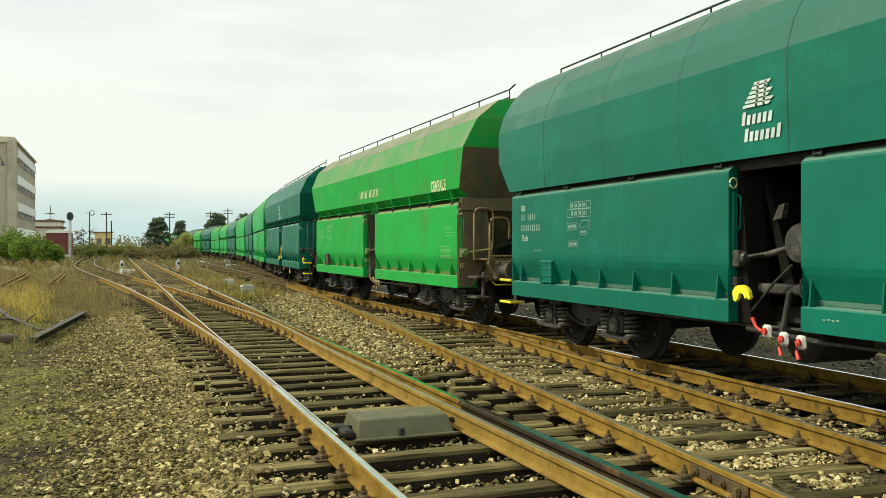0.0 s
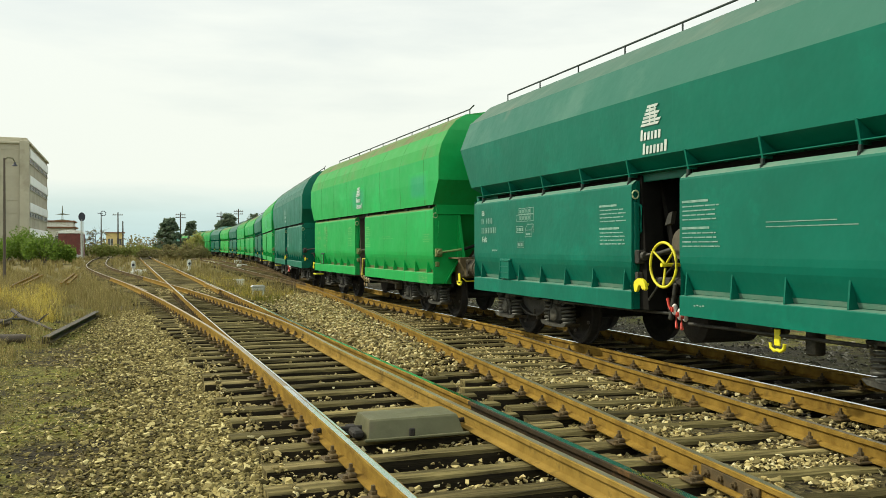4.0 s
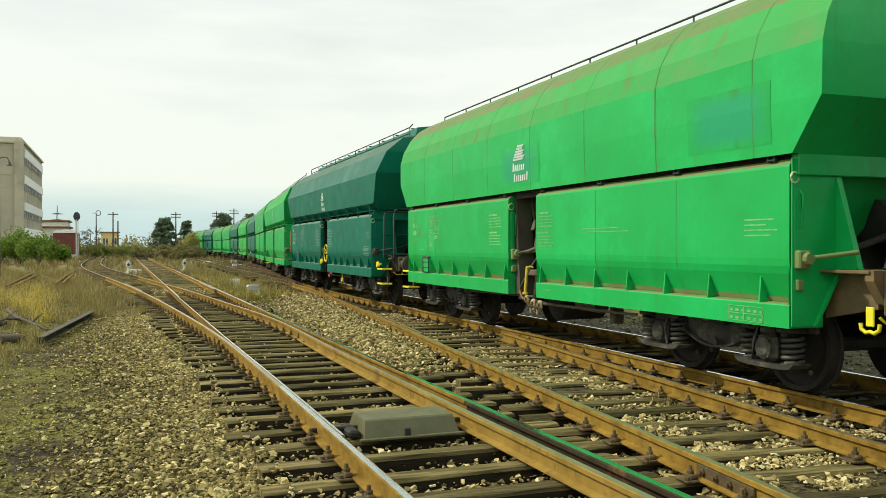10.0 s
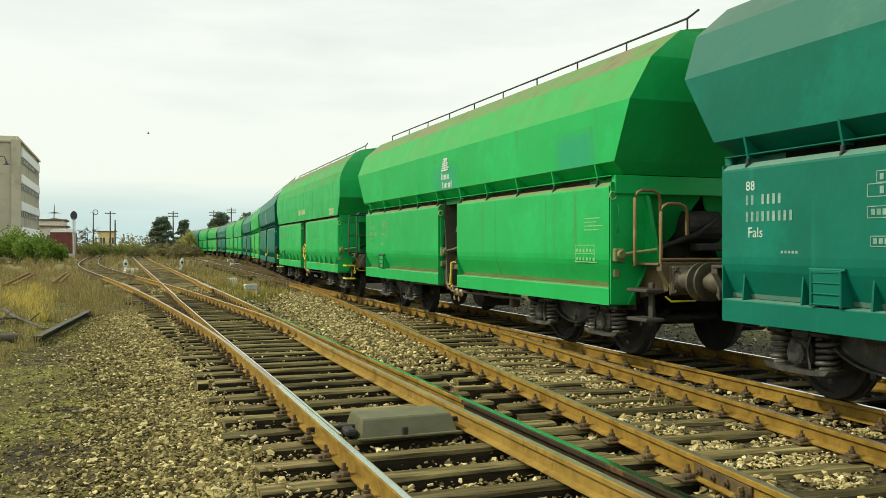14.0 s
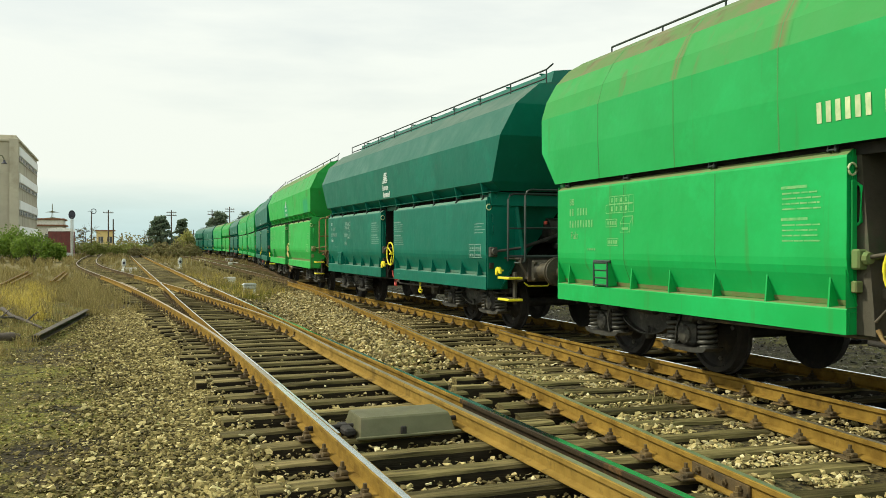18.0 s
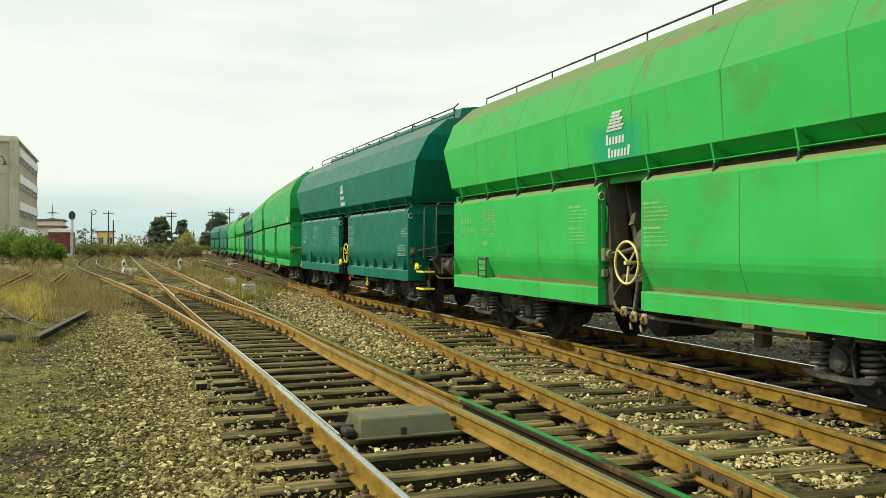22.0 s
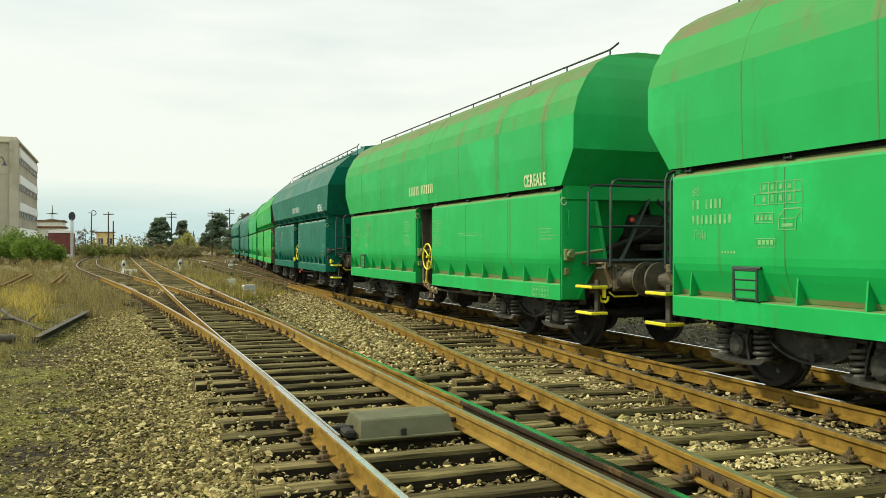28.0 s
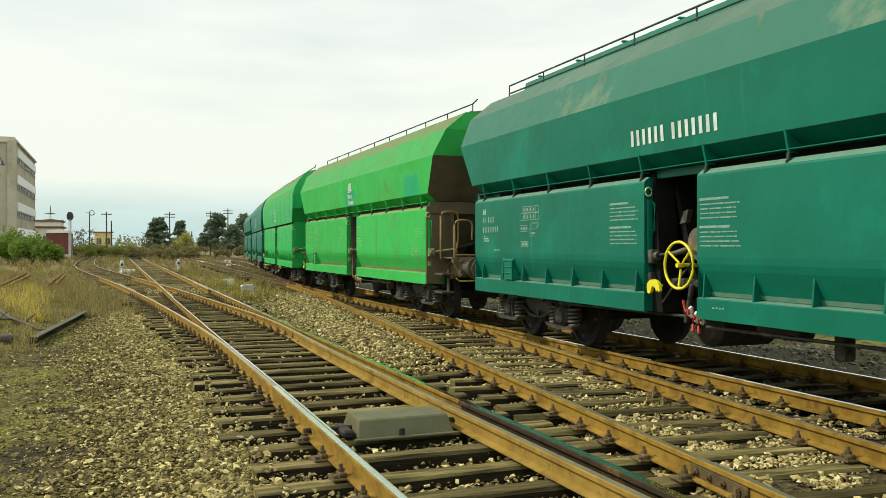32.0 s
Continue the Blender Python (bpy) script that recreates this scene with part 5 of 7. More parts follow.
def end_wall_mesh(paint, under):
    """The sloping hopper end below the hull, with a beam over it. Built for the end y < 0, from y = 0 outwards."""
    s = Solid()
    slope = lambda z: 0.02 + (2.34 - z) * 0.40
    for m in (-1, 1):
        poly = [(1.36, 2.34), (0.03, 2.34), (0.03, 2.10), (0.55, 1.25), (0.55, 0.95), (1.36, 0.95)]
        front = [(m * x, slope(z), z) for x, z in poly]
        back = [(x, y + 0.04, z) for x, y, z in front]
        k = len(poly)
        s.add(front + back, [tuple(range(k))[::-m], tuple(range(k, 2 * k))[::m]] + [(i, (i + 1) % k, k + (i + 1) % k, k + i)[::m] for i in range(k)], 0)
    s.lathe((0, 0.22, 1.72), "x", [(-0.30, 0.10), (-0.28, 0.22), (0.28, 0.22), (0.30, 0.10)], 16, 1)
    s.cbox((0.05, 0.05, 1.45), (0.5, 0.16, 0.10), 0.02, 1)
    s.tube([(-0.9, 0.0, 1.40), (-0.2, -0.04, 1.62), (0.2, 0.0, 1.86)], 0.035, 6, 1)
    s.cbox((0, 0.0, 2.24), (2.88, 0.10, 0.24), 0.01, 0)
    return s.mesh("end_wall", [paint, GRIME])


def end_post_mesh(paint):
    s = Solid()
    s.prism([(-0.02, 2.14), (0.06, 2.14), (0.06, 1.22), (-0.30, 1.22)], "x", -0.03, 0.03)
    s.cbox((0, -0.06, 1.24), (0.20, 0.40, 0.03), 0.006)
    return s.mesh("end_post", paint)


def corner_plate_mesh(paint):
    s = Solid()
    s.prism([(-1.49, 2.27), (-0.93, 2.27), (-0.93, 1.27), (-1.24, 0.74), (-1.49, 0.74)], "y", -0.022, -0.004)
    s.prism([(-0.945, 1.27), (-1.255, 0.74), (-1.235, 0.725), (-0.925, 1.255)], "y", -0.06, -0.022)
    return s.mesh("corner_plate", paint)


def mirrored(me):
    me.transform(Matrix.Scale(-1, 4, (1, 0, 0)))
    me.flip_normals()
    return me


def roof_rail_mesh(extra, far):
    s = Solid()
    a, b = -(END + extra), END + far
    n = 9
    for z in (0.06, 0.20):
        s.tube([(0, a, z), (0, b, z)], 0.014, 6)
    for i in range(n + 1):
        y = a + (b - a) * i / n
        s.tube([(0, y, -0.10), (0, y, 0.20)], 0.012, 5)
    s.tube([(0, a, 0.20), (0, a - 0.22, 0.25)], 0.014, 6)
    return s.mesh("roof_railing", TUBE)


def hatch_ridge_mesh(paint, tall):
    s = Solid()
    L = END + (0.25 if tall > 0.1 else -0.15)
    s.prism([(-0.50, 4.10), (-0.42, 4.17 + tall), (-0.10, 4.21 + tall), (0.10, 4.21 + tall), (0.42, 4.17 + tall), (0.50, 4.10)], "y", -L, L)
    for i in range(9):
        y = -L + 0.5 + i * (2 * L - 1.0) / 8
        s.cbox((0, y, 4.20 + tall), (0.86, 0.05, 0.03), 0.008)
    return s.mesh("loading_hatch", paint)


def inner_hopper_mesh(mat):
    """The hopper behind the doors, in two halves with the middle bay between: sloping chute plates and a web."""
    s = Solid()
    for a, b in ((0.52, END - 0.72), (-END + 0.72, -0.52)):
        s.prism([(-1.36, 2.34), (1.36, 2.34), (1.34, 1.9), (0.55, 0.80), (-0.55, 0.80), (-1.34, 1.9)], "y", a, b)
    s.box((0, 0, 1.55), (0.10, 1.04, 1.5))
    return s.mesh("hopper_chute", mat)


def chute_plate_mesh(i, mat):
    """One of the three sloping plates in the bay between the doors."""
    poly, x0, x1 = (([(0.50, 2.33), (0.46, 2.33), (-0.05, 0.95), (0.10, 0.92)], -1.12, -0.75), ([(0.50, 2.33), (0.46, 2.33), (0.30, 0.72), (0.50, 0.72)], -1.38, -1.12),
                    ([(-0.50, 2.33), (-0.46, 2.33), (-0.40, 0.72), (-0.50, 0.72)], -1.38, -1.0))[i]
    return Solid().prism(poly, "x", x0, x1).mesh("chute_plate", mat)


def brake_gear_mesh(mat):
    """Rods, links and brackets in the bay between the doors."""
    s = Solid()
    s.tube([(-1.42, 0.40, 1.36), (-1.28, 0.08, 1.42), (-1.18, -0.26, 1.52)], 0.018, 8)
    s.tube([(-1.33, 0.16, 1.39), (-1.24, -0.06, 1.46)], 0.030, 8)
    s.cbox((-1.12, 0, 1.06), (0.3, 0.9, 0.10), 0.02)
    s.tube([(-1.38, 0.30, 0.84), (-1.36, 0.02, 1.12), (-1.34, -0.20, 1.30)], 0.013, 8)
    s.cbox((-1.30, -0.08, 0.84), (0.05, 0.06, 0.44), 0.012, m=pose(0, 0, 0, 14, 0, 0))
    s.cbox((-1.24, -0.40, 1.45), (0.16, 0.05, 1.2), 0.01)
    s.prism([(0.10, 1.72), (0.02, 1.86), (-0.06, 1.88), (-0.02, 1.74)], "x", -1.30, -1.24)
    s.tube([(-1.33, -0.40 + 0.11 * math.cos(t), 1.10 + 0.14 * math.sin(t)) for t in [math.pi * i / 6 for i in range(5, 14)]], 0.010, 6)
    s.tube([(-1.35, -0.45, 0.62), (-1.35, -2.9, 0.64)], 0.02, 6)
    s.tube([(-1.25, -0.45, 0.70), (-1.25, 2.6, 0.66)], 0.02, 6)
    s.cbox((-1.10, -2.05, 0.60), (0.16, 0.12, 0.30), 0.02)
    s.lathe((-0.95, -1.15, 0.66), "y", [(-0.30, 0.05), (-0.28, 0.12), (0.28, 0.12), (0.30, 0.05)], 12)
    return s.mesh("brake_gear", mat)


def brake_drum_mesh(mat):
    """The short drum behind the hand wheel, partly hidden by a door."""
    s = Solid()
    s.lathe((-1.10, -0.28, 1.50), "x", [(-0.25, 0.08), (-0.24, 0.175), (-0.20, 0.19), (0.18, 0.19), (0.22, 0.12)], 20)
    s.cbox((-1.05, -0.28, 1.26), (0.20, 0.16, 0.16), 0.02)
    return s.mesh("brake_drum", mat)


def door_grip_mesh(paint):
    """The pull bar and strap on a door's end plate."""
    s = Solid()
    s.tube([(-1.40, -0.012, 1.98), (-1.40, -0.05, 1.96), (-1.40, -0.05, 1.66), (-1.40, -0.012, 1.64)], 0.014, 6)
    s.cbox((-1.44, -0.014, 1.70), (0.06, 0.02, 0.62), 0.006)
    return s.mesh("door_grip", paint)


def underframe_mesh():
    s = Solid()
    s.cbox((0, 0, 0.92), (0.62, 2 * END + 0.9, 0.30), 0.02)
    for y in (-4.02, 4.02):
        s.cbox((0, y, 0.86), (1.9, 0.5, 0.16), 0.03)
    for y in (-2.2, -0.9, 0.9, 2.2):
        s.cbox((0, y, 0.80), (2.5, 0.10, 0.16), 0.01)
    for x in (-0.95, 0.95):
        s.cbox((x, 0, 0.80), (0.10, 2 * END - 0.4, 0.16), 0.01)
    return s.mesh("underframe", GRIME)


def tank_mesh():
    s = Solid()
    s.lathe((0, 0, 0), "x", [(-0.48, 0.05), (-0.44, 0.19), (-0.38, 0.26), (0.38, 0.26), (0.44, 0.19), (0.48, 0.05)], 20)
    s.cbox((0, 0, 0.33), (0.1, 0.2, 0.12), 0.01)
    return s.mesh("air_tank", GRIME)


def hand_lever_mesh(paint, knob):
    """The release cocks under the bay: plates with bent handles on a pipe."""
    s = Solid()
    for y, z, up in ((0.10, 0.66, 1), (-0.12, 0.61, 0), (-0.34, 0.60, 0)):
        s.cbox((-1.36, y, z), (0.05, 0.12, 0.13), 0.025, 1)
        s.lathe((-1.36, y, z), "x", [(-0.05, 0.03), (-0.02, 0.035), (0.0, 0.04)], 10, 0)
        tip = [(-1.41, y + 0.02, z), (-1.41, y + 0.10, z + 0.04), (-1.41, y + 0.15, z + 0.12)] if up else [(-1.41, y, z), (-1.41, y + 0.01, z - 0.08), (-1.41, y - 0.02, z - 0.15)]
        s.tube(tip, [0.016, 0.016, 0.022], 6, 0)
    s.tube([(-1.34, 0.4, 0.66), (-1.34, -0.6, 0.62)], 0.028, 6, 2)
    return s.mesh("release_lever", [paint, knob, GRIME])


def latch_mesh(mat):
    """A door's hinge block and tie rod at its end."""
    s = Solid()
    s.cbox((-1.40, -0.05, 1.35), (0.14, 0.09, 0.17), 0.015)
    s.lathe((-1.40, -0.11, 1.36), "y", [(-0.04, 0.05), (0.0, 0.06)], 10)
    s.tube([(-1.36, -0.08, 1.36), (-1.0, -0.30, 1.42)], 0.025, 6)
    s.cbox((-1.42, -0.03, 1.12), (0.08, 0.06, 0.10), 0.01)
    return s.mesh("door_latch", mat)


def ring_mesh():
    s = Solid()
    s.tube([(-1.46 + 0.045 * math.sin(t), -0.02, 2.10 + 0.05 * math.cos(t)) for t in [i * math.pi / 5 for i in range(11)]], 0.010, 5)
    return s.mesh("lifting_ring", CREAM)


def flap_mesh(paint):
    return Solid().prism([(-1.44, 1.255), (-1.525, 1.25), (-1.515, 0.95), (-1.38, 0.95)], "y", 4.37, 4.73).mesh("inspection_flap", paint)


def flap_frame_mesh(bars):
    """The frame and cross bars on a flap."""
    s = Solid()
    for y in (4.385, 4.715):
        s.cbox((-1.522, y, 1.10), (0.022, 0.03, 0.32), 0.006)
    for z in (1.245, 1.15, 1.055, 0.965):
        s.cbox((-1.522, 4.55, z), (0.020, 0.36, 0.026 if z > 1.2 else 0.014), 0.005)
    return s.mesh("flap_frame", bars)


def flap_hinge_mesh(bars):
    return Solid().tube([(-1.50, 4.35, 1.262), (-1.50, 4.75, 1.262)], 0.018, 6).mesh("flap_hinge", bars)


def build_wagon(dark, kind, stencil_name, wheel, rail_near, rail_far, patch, dirty, tall, noticed=1):
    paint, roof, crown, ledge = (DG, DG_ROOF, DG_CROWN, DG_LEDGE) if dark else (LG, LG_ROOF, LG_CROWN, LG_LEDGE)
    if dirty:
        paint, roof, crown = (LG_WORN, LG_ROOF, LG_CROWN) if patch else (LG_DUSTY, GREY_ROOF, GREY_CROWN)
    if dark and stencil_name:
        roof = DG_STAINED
    tone = "dark green" if dark else "bright green"
    key = "d" if dark else ("l" if not dirty else ("w" if patch else "u"))
    ink, faint = (WHITE, FADED) if dark else (CREAM, FADED_CREAM)
    extra = ("stencilled cargo name" if stencil_name else "white emblem") + (", hand wheel" if wheel else "") + (", blue patches" if patch else "") + (", dirty end" if dirty else "")
    w = thing("hopper_wagon", f"{tone} hopper wagon, {extra}", "hopper wagon", "wagons of the train")
    hull = part("hull", shared(("hull", key, kind, dirty, dark and stencil_name), lambda: hull_mesh(kind, paint, roof, crown, SHADED_INSIDE, BROWN_DIRT if dirty == 1 else paint)), None, w)
    turn = lambda deg: pose(0, 0, 0, 0, 0, deg)
    for i in range(0 if kind == "b" else 7):
        part("weld_seam", shared(("seam", key, kind), lambda: seam_mesh(kind, DG_SEAM if dark else LG_SEAM)), None, hull, at=pose(0, 4.45 - 1.6 * i, 0))
    part("loading_hatch", shared(("ridge", key, tall), lambda: hatch_ridge_mesh(crown if not tall else paint, 0.22 if tall else 0.02)), None, w)
    part("roof_railing", shared(("rrail", kind), lambda: roof_rail_mesh(0.5 if kind != "a" else 0.0, 0.35 if kind != "a" else -0.1)), None, w, at=pose(-0.70, 0, 4.07 + (0.07 if tall else 0)))
    # doors, both sides, both halves
    dm, gm = shared(("door", key), lambda: door_mesh(paint, ledge)), shared(("gus", key), lambda: gusset_mesh(paint))
    lm = shared(("latch", dark), lambda: latch_mesh(BOGIE_IRON if dark else LG_LEDGE))
    bare = kind != "a" and patch
    trim = 0.12 if dark and kind == "b" else 0.0
    for side in (0, 180):
        for y0, first, way in ((0.485, 0.21, 1), (-END, 5.03, -1)):
            cut = trim if (y0 < 0) == (side == 0) else 0.0
            d = part("side_door", dm, None, w, at=turn(side) @ pose(0, y0 + (cut if y0 < 0 else 0), 0) @ Matrix.Diagonal((1, 1 - cut / DOOR, 1, 1)))
            for i in range(0 if bare else 7):
                part("gusset", gm, None, d, at=pose(0, first + way * i * 0.77, 0))
            for y in () if dark else (1.70, 3.42):
                part("door_seam", shared(("dseam", key), lambda: door_seam_mesh(LG_SEAM)), None, d, at=pose(0, y, 0))
            part("door_latch", lm, None, d, at=pose(0, 0, 0))
            part("door_grip", shared(("dgrip", key), lambda: door_grip_mesh(paint)), None, d)
            part("lifting_ring", shared("ring", ring_mesh), None, d)
        flap = (BROWN_DIRT, TUBE) if dirty == 1 else ((paint, paint) if dark else (paint, TUBE))
        ob = part("inspection_flap", shared(("insp", key), lambda: flap_mesh(flap[0])), None, w, at=turn(side) @ pose(0, -0.14 if kind == "a" else -0.32, 0))
        part("flap_frame", shared(("inspf", key), lambda: flap_frame_mesh(flap[1])), None, ob)
        part("flap_hinge", shared(("insph", key), lambda: flap_hinge_mesh(flap[1])), None, ob)
    bm_ = shared(("brk", key), lambda: eave_bracket_mesh(paint)) if kind != "a" else shared(("hng", key), lambda: eave_hinge_mesh(TUBE))
    for side in (0, 180):
        for y in (0.59, 1.76, 2.93, 4.10, 5.27) if kind != "a" else (0.66, 2.26, 3.88, 5.35):
            for m in (-1, 1):
                part("eave_bracket" if kind != "a" else "eave_hinge", bm_, None, hull, at=turn(side) @ pose(0, m * y, 0))
    if kind != "a":
        led = lambda: Solid().cbox((-1.39, 0, 2.352), (0.17, 2 * END, 0.012), 0.003).cbox((-1.34, 0, 2.30), (0.03, 2 * END - 0.1, 0.10), 0.006).mesh("eave_ledge", paint)
    else:
        # dark strip behind the door gap: the slit's shade put into its colour
        led = lambda: Solid().prism([(-1.39, 2.33), (-1.39, 2.22), (-1.36, 2.22), (-1.36, 2.33)], "y", -END, END).mesh("eave_ledge", GRIME)
        rib = lambda: Solid().prism([(-0.06, 2.40), (-0.43, 2.79), (-0.33, 2.79), (0.0, 2.45)], "x", -0.012, 0.012).mesh("end_rib", paint)
        for side in (0, 180):
            for x in (-1.1, -0.55, 0.0, 0.55, 1.1):
                part("end_rib", shared(("rib", key), rib), None, hull, at=turn(side) @ pose(x, -END, 0))
    for side in (0, 180):
        part("eave_ledge", shared(("ledge", key, kind), led), None, w, at=turn(side))
    part("hopper_chute", shared(("chute", dark), lambda: inner_hopper_mesh(SHADED_INSIDE if dark else DUSTY_INSIDE)), None, w)
    part("underframe", shared("under", underframe_mesh), None, w)
    for side in (0, 180):
        part("brake_gear", shared(("gear", dark), lambda: brake_gear_mesh(BOGIE_IRON if dark else DUSTY_GEAR)), None, w, at=turn(side))
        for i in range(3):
            part("chute_plate", shared(("cplate", dark, i), lambda: chute_plate_mesh(i, SHADED_INSIDE if dark else DUSTY_INSIDE)), None, w, at=turn(side))
        part("brake_drum", shared(("drum", dark and kind == "a"), lambda: brake_drum_mesh(BOGIE_IRON if dark and kind == "a" else DUSTY_GEAR)), None, w, at=turn(side))
        part("release_lever", shared(("rel", dark), lambda: hand_lever_mesh(RED, GREY_LIGHT_PLATE) if dark else hand_lever_mesh(RUSTY_TUBE, CREAM_PLATE)), None, w, "red and white release levers" if dark else "rusty release levers with cream plates",
             at=turn(side) @ (pose(0, -0.24, 0.10) @ Matrix.Diagonal((1, 0.45, 1, 1)) if dark and kind != "a" else pose(0, 0, 0)))
    part("air_tank", shared("tank", tank_mesh), None, w, at=pose(-0.35, 0.3, 0.56))
    if wheel:
        wm = DUSTY_YELLOW if dirty else YELLOW
        part("hand_wheel", shared(("hw", dirty), lambda: handwheel_mesh(wm)), None, w, ("dusty yellow" if dirty else "yellow") + " spoked brake hand wheel", at=pose(-1.46, -0.11, 1.265))
    if not dark and not dirty:
        bar = lambda: Solid().cbox((-1.44, -0.03, 0.96), (0.035, 0.062, 0.42), 0.01, m=pose(0, 0, 0, 10, 0, 0)).cbox((-1.43, 0.02, 0.75), (0.05, 0.13, 0.045), 0.012).tube([(-1.44, -0.07, 1.15), (-1.44, -0.16, 1.17), (-1.40, -0.20, 1.15)], 0.014, 6).mesh("unloading_lever", SHADED_YELLOW)
        part("unloading_lever", shared("ulev", bar), None, w, "yellow unloading lever")
    if dark:
        for y, z, k in ((0.27, 1.01, 0.9), (-END - 0.14, 1.03, 0.76)):
            part("lever_weight", shared("cres", lambda: crescent_mesh(YELLOW)), None, w, "yellow lever weight", at=pose(-1.515 if y > 0 else -1.40, y, z) @ Matrix.Scale(k, 4))
    if kind != "a" and dark and not stencil_name:
        part("chain_hook", shared("hook", lambda: hook_mesh(YELLOW)), None, w, "yellow hanging hook", at=pose(-1.36, -1.84, 0.53) @ Matrix.Scale(0.8, 4))
    # ends
    plate = BROWN_DIRT if dirty == 1 else paint
    loops = not dark and kind != "a" and not wheel
    tubes = RUSTY_TUBE if dirty else TUBE
    for side, railed in ((0, rail_near), (180, rail_far)):
        cut = trim if side == 0 else 0.0
        e = turn(side) @ pose(0, -END + cut, 0)
        part("end_wall", shared(("endw", key, dirty), lambda: end_wall_mesh(plate, SHADED_INSIDE)), None, w, at=e)
        for x in (-0.95, 0.95):
            part("end_post", shared(("endp", key, dirty), lambda: end_post_mesh(plate)), None, w, at=e @ pose(x, 0, 0))
        part("corner_plate", shared(("corn", key, dirty), lambda: corner_plate_mesh(plate)), None, w, at=e)
        part("corner_plate", shared(("corn", key, dirty, 1), lambda: mirrored(corner_plate_mesh(plate))), None, w, at=e)
        for x in (-1, 1) if kind == "a" else ():
            s = lambda x=x: Solid().tube([(x * 0.06, -0.02, 2.16), (x * 0.80, -0.42, 1.26)], 0.03, 6).mesh("end_brace", TUBE)
            part("end_brace", shared(("brace", key, x), s), None, w, at=e)
        part("headstock", shared(("heads", dark), lambda: headstock_mesh(HEAD if dark else RUSTY_HEAD)), None, w, at=e)
        for x in (-0.875, 0.875):
            b = part("buffer", shared("buf", buffer_mesh), None, w, at=e @ pose(x, -0.625 - cut, 1.05))
            part("buffer_head", shared("bufh", buffer_head_mesh), None, b, at=pose(0, -0.515, 0))
        part("screw_coupling", shared("coup", coupler_mesh), None, w, at=e @ pose(0, -0.62, 0))
        grip = lambda: Solid().tube([(-1.12, -0.64, 0.86), (-1.05, -0.66, 0.80), (-0.70, -0.66, 0.80), (-0.64, -0.64, 0.86)], 0.013, 6).mesh("shunter_grip", YELLOW)
        part("shunter_grip", shared("grip", grip), None, w, at=e)
        if kind == "a":
            part("chain_hook", shared("hook", lambda: hook_mesh(YELLOW)), None, w, "yellow hanging hook", at=e @ pose(-1.16, -0.58, 0.78) @ Matrix.Scale(0.85, 4))
        if railed:
            for x in (-1.30, 1.30):
                hang = lambda x=x: Solid().cbox((0, -0.02, -0.16), (0.04, 0.09, 0.52), 0.006).mesh("step_hanger", HEAD)
                st = part("step_hanger", shared(("hang",), hang), None, w, at=e @ pose(x * 0.93, -0.47, 0.92))
                for z in (0.01, -0.34):
                    part("step", shared(("step", loops), lambda: step_mesh(HEAD if loops else YELLOW)), None, st, at=pose(x * 0.06, 0.0, z))
        if railed and loops:
            part("hand_loop", shared("loop", lambda: loop_mesh(RUSTY_TUBE)), None, w, "rusty hand loops", at=e)
        elif railed:
            part("platform_railing", shared(("rail", dirty), lambda: railing_mesh(tubes)), None, w, at=e)
            lampbox = lambda: Solid().cbox((-0.60, -0.40, 1.84), (0.055, 0.04, 0.06), 0.008).mesh("red_marker", RED)
            part("red_marker", shared("redm", lampbox), None, w, at=e)
            if kind != "a" and side == 0 and not stencil_name:
                mast = lambda: Solid().tube([(0.12, -0.50, 1.2), (0.12, -0.50, 2.55)], 0.035, 8).tube([(-0.12, -0.50, 2.56), (0.0, -0.50, 2.60), (0.12, -0.50, 2.55), (0.30, -0.50, 2.60)], 0.016, 6).mesh("brake_mast", GRIME)
                part("brake_mast", shared("mast", mast), None, w, at=e)
    # bogies; their wheelsets turn
    w_sets = []
    for y in (-4.02, 4.02):
        bm_ = lambda: Solid().cbox((0, 0, 0.62), (1.9, 0.36, 0.22), 0.03).lathe((0, 0, 0.70), "z", [(0, 0.24), (0.12, 0.2)], 14).mesh("bogie", GRIME)
        bogie = part("bogie", shared("bogie", bm_), None, w, at=pose(0, y, 0))
        for side in (0, 180):
            part("side_frame", shared("sframe", side_frame_mesh), None, bogie, at=turn(side))
            for q in (-AXLE - 0.29, -AXLE + 0.29, AXLE - 0.29, AXLE + 0.29):
                part("coil_spring", shared("spring", spring_mesh), None, bogie, at=turn(side) @ pose(1.10, q, 0.315))
        for q in (-AXLE, AXLE):
            ws = part("wheelset", shared("wset", wheelset_mesh), None, bogie, at=pose(0, q, 0.46))
            w_sets.append((ws, q))
    # paint marks
    far_table = dark and (kind != "a" or not noticed)
    for i, (name, marks) in enumerate(number_marks(3.72 if far_table else 4.22)):
        if name == "stencilled_number":
            y, _, z, top = marks[0]
            digit = lambda: stencil([(0, -0.034, 0, top - z)], "digit_bar", faint)
            row = part(name, shared(("digit", key), digit), None, w, at=pose(0, y, z))
            for m in marks[1:]:
                part("digit_bar", shared(("digit", key), digit), None, row, at=pose(0, m[0] - y, 0))
        else:
            part(name, shared(("num", key, far_table, i), lambda: stencil(marks, name, faint)), None, w)
    long_lines = [(-1.85, -2.72, 1.70, 1.709), (-1.85, -2.95, 1.655, 1.664)]
    if kind == "a" or (dark and not tall):
        part("stencilled_note", shared(("long", key), lambda: stencil(long_lines, "stencilled_note", faint)), None, w)
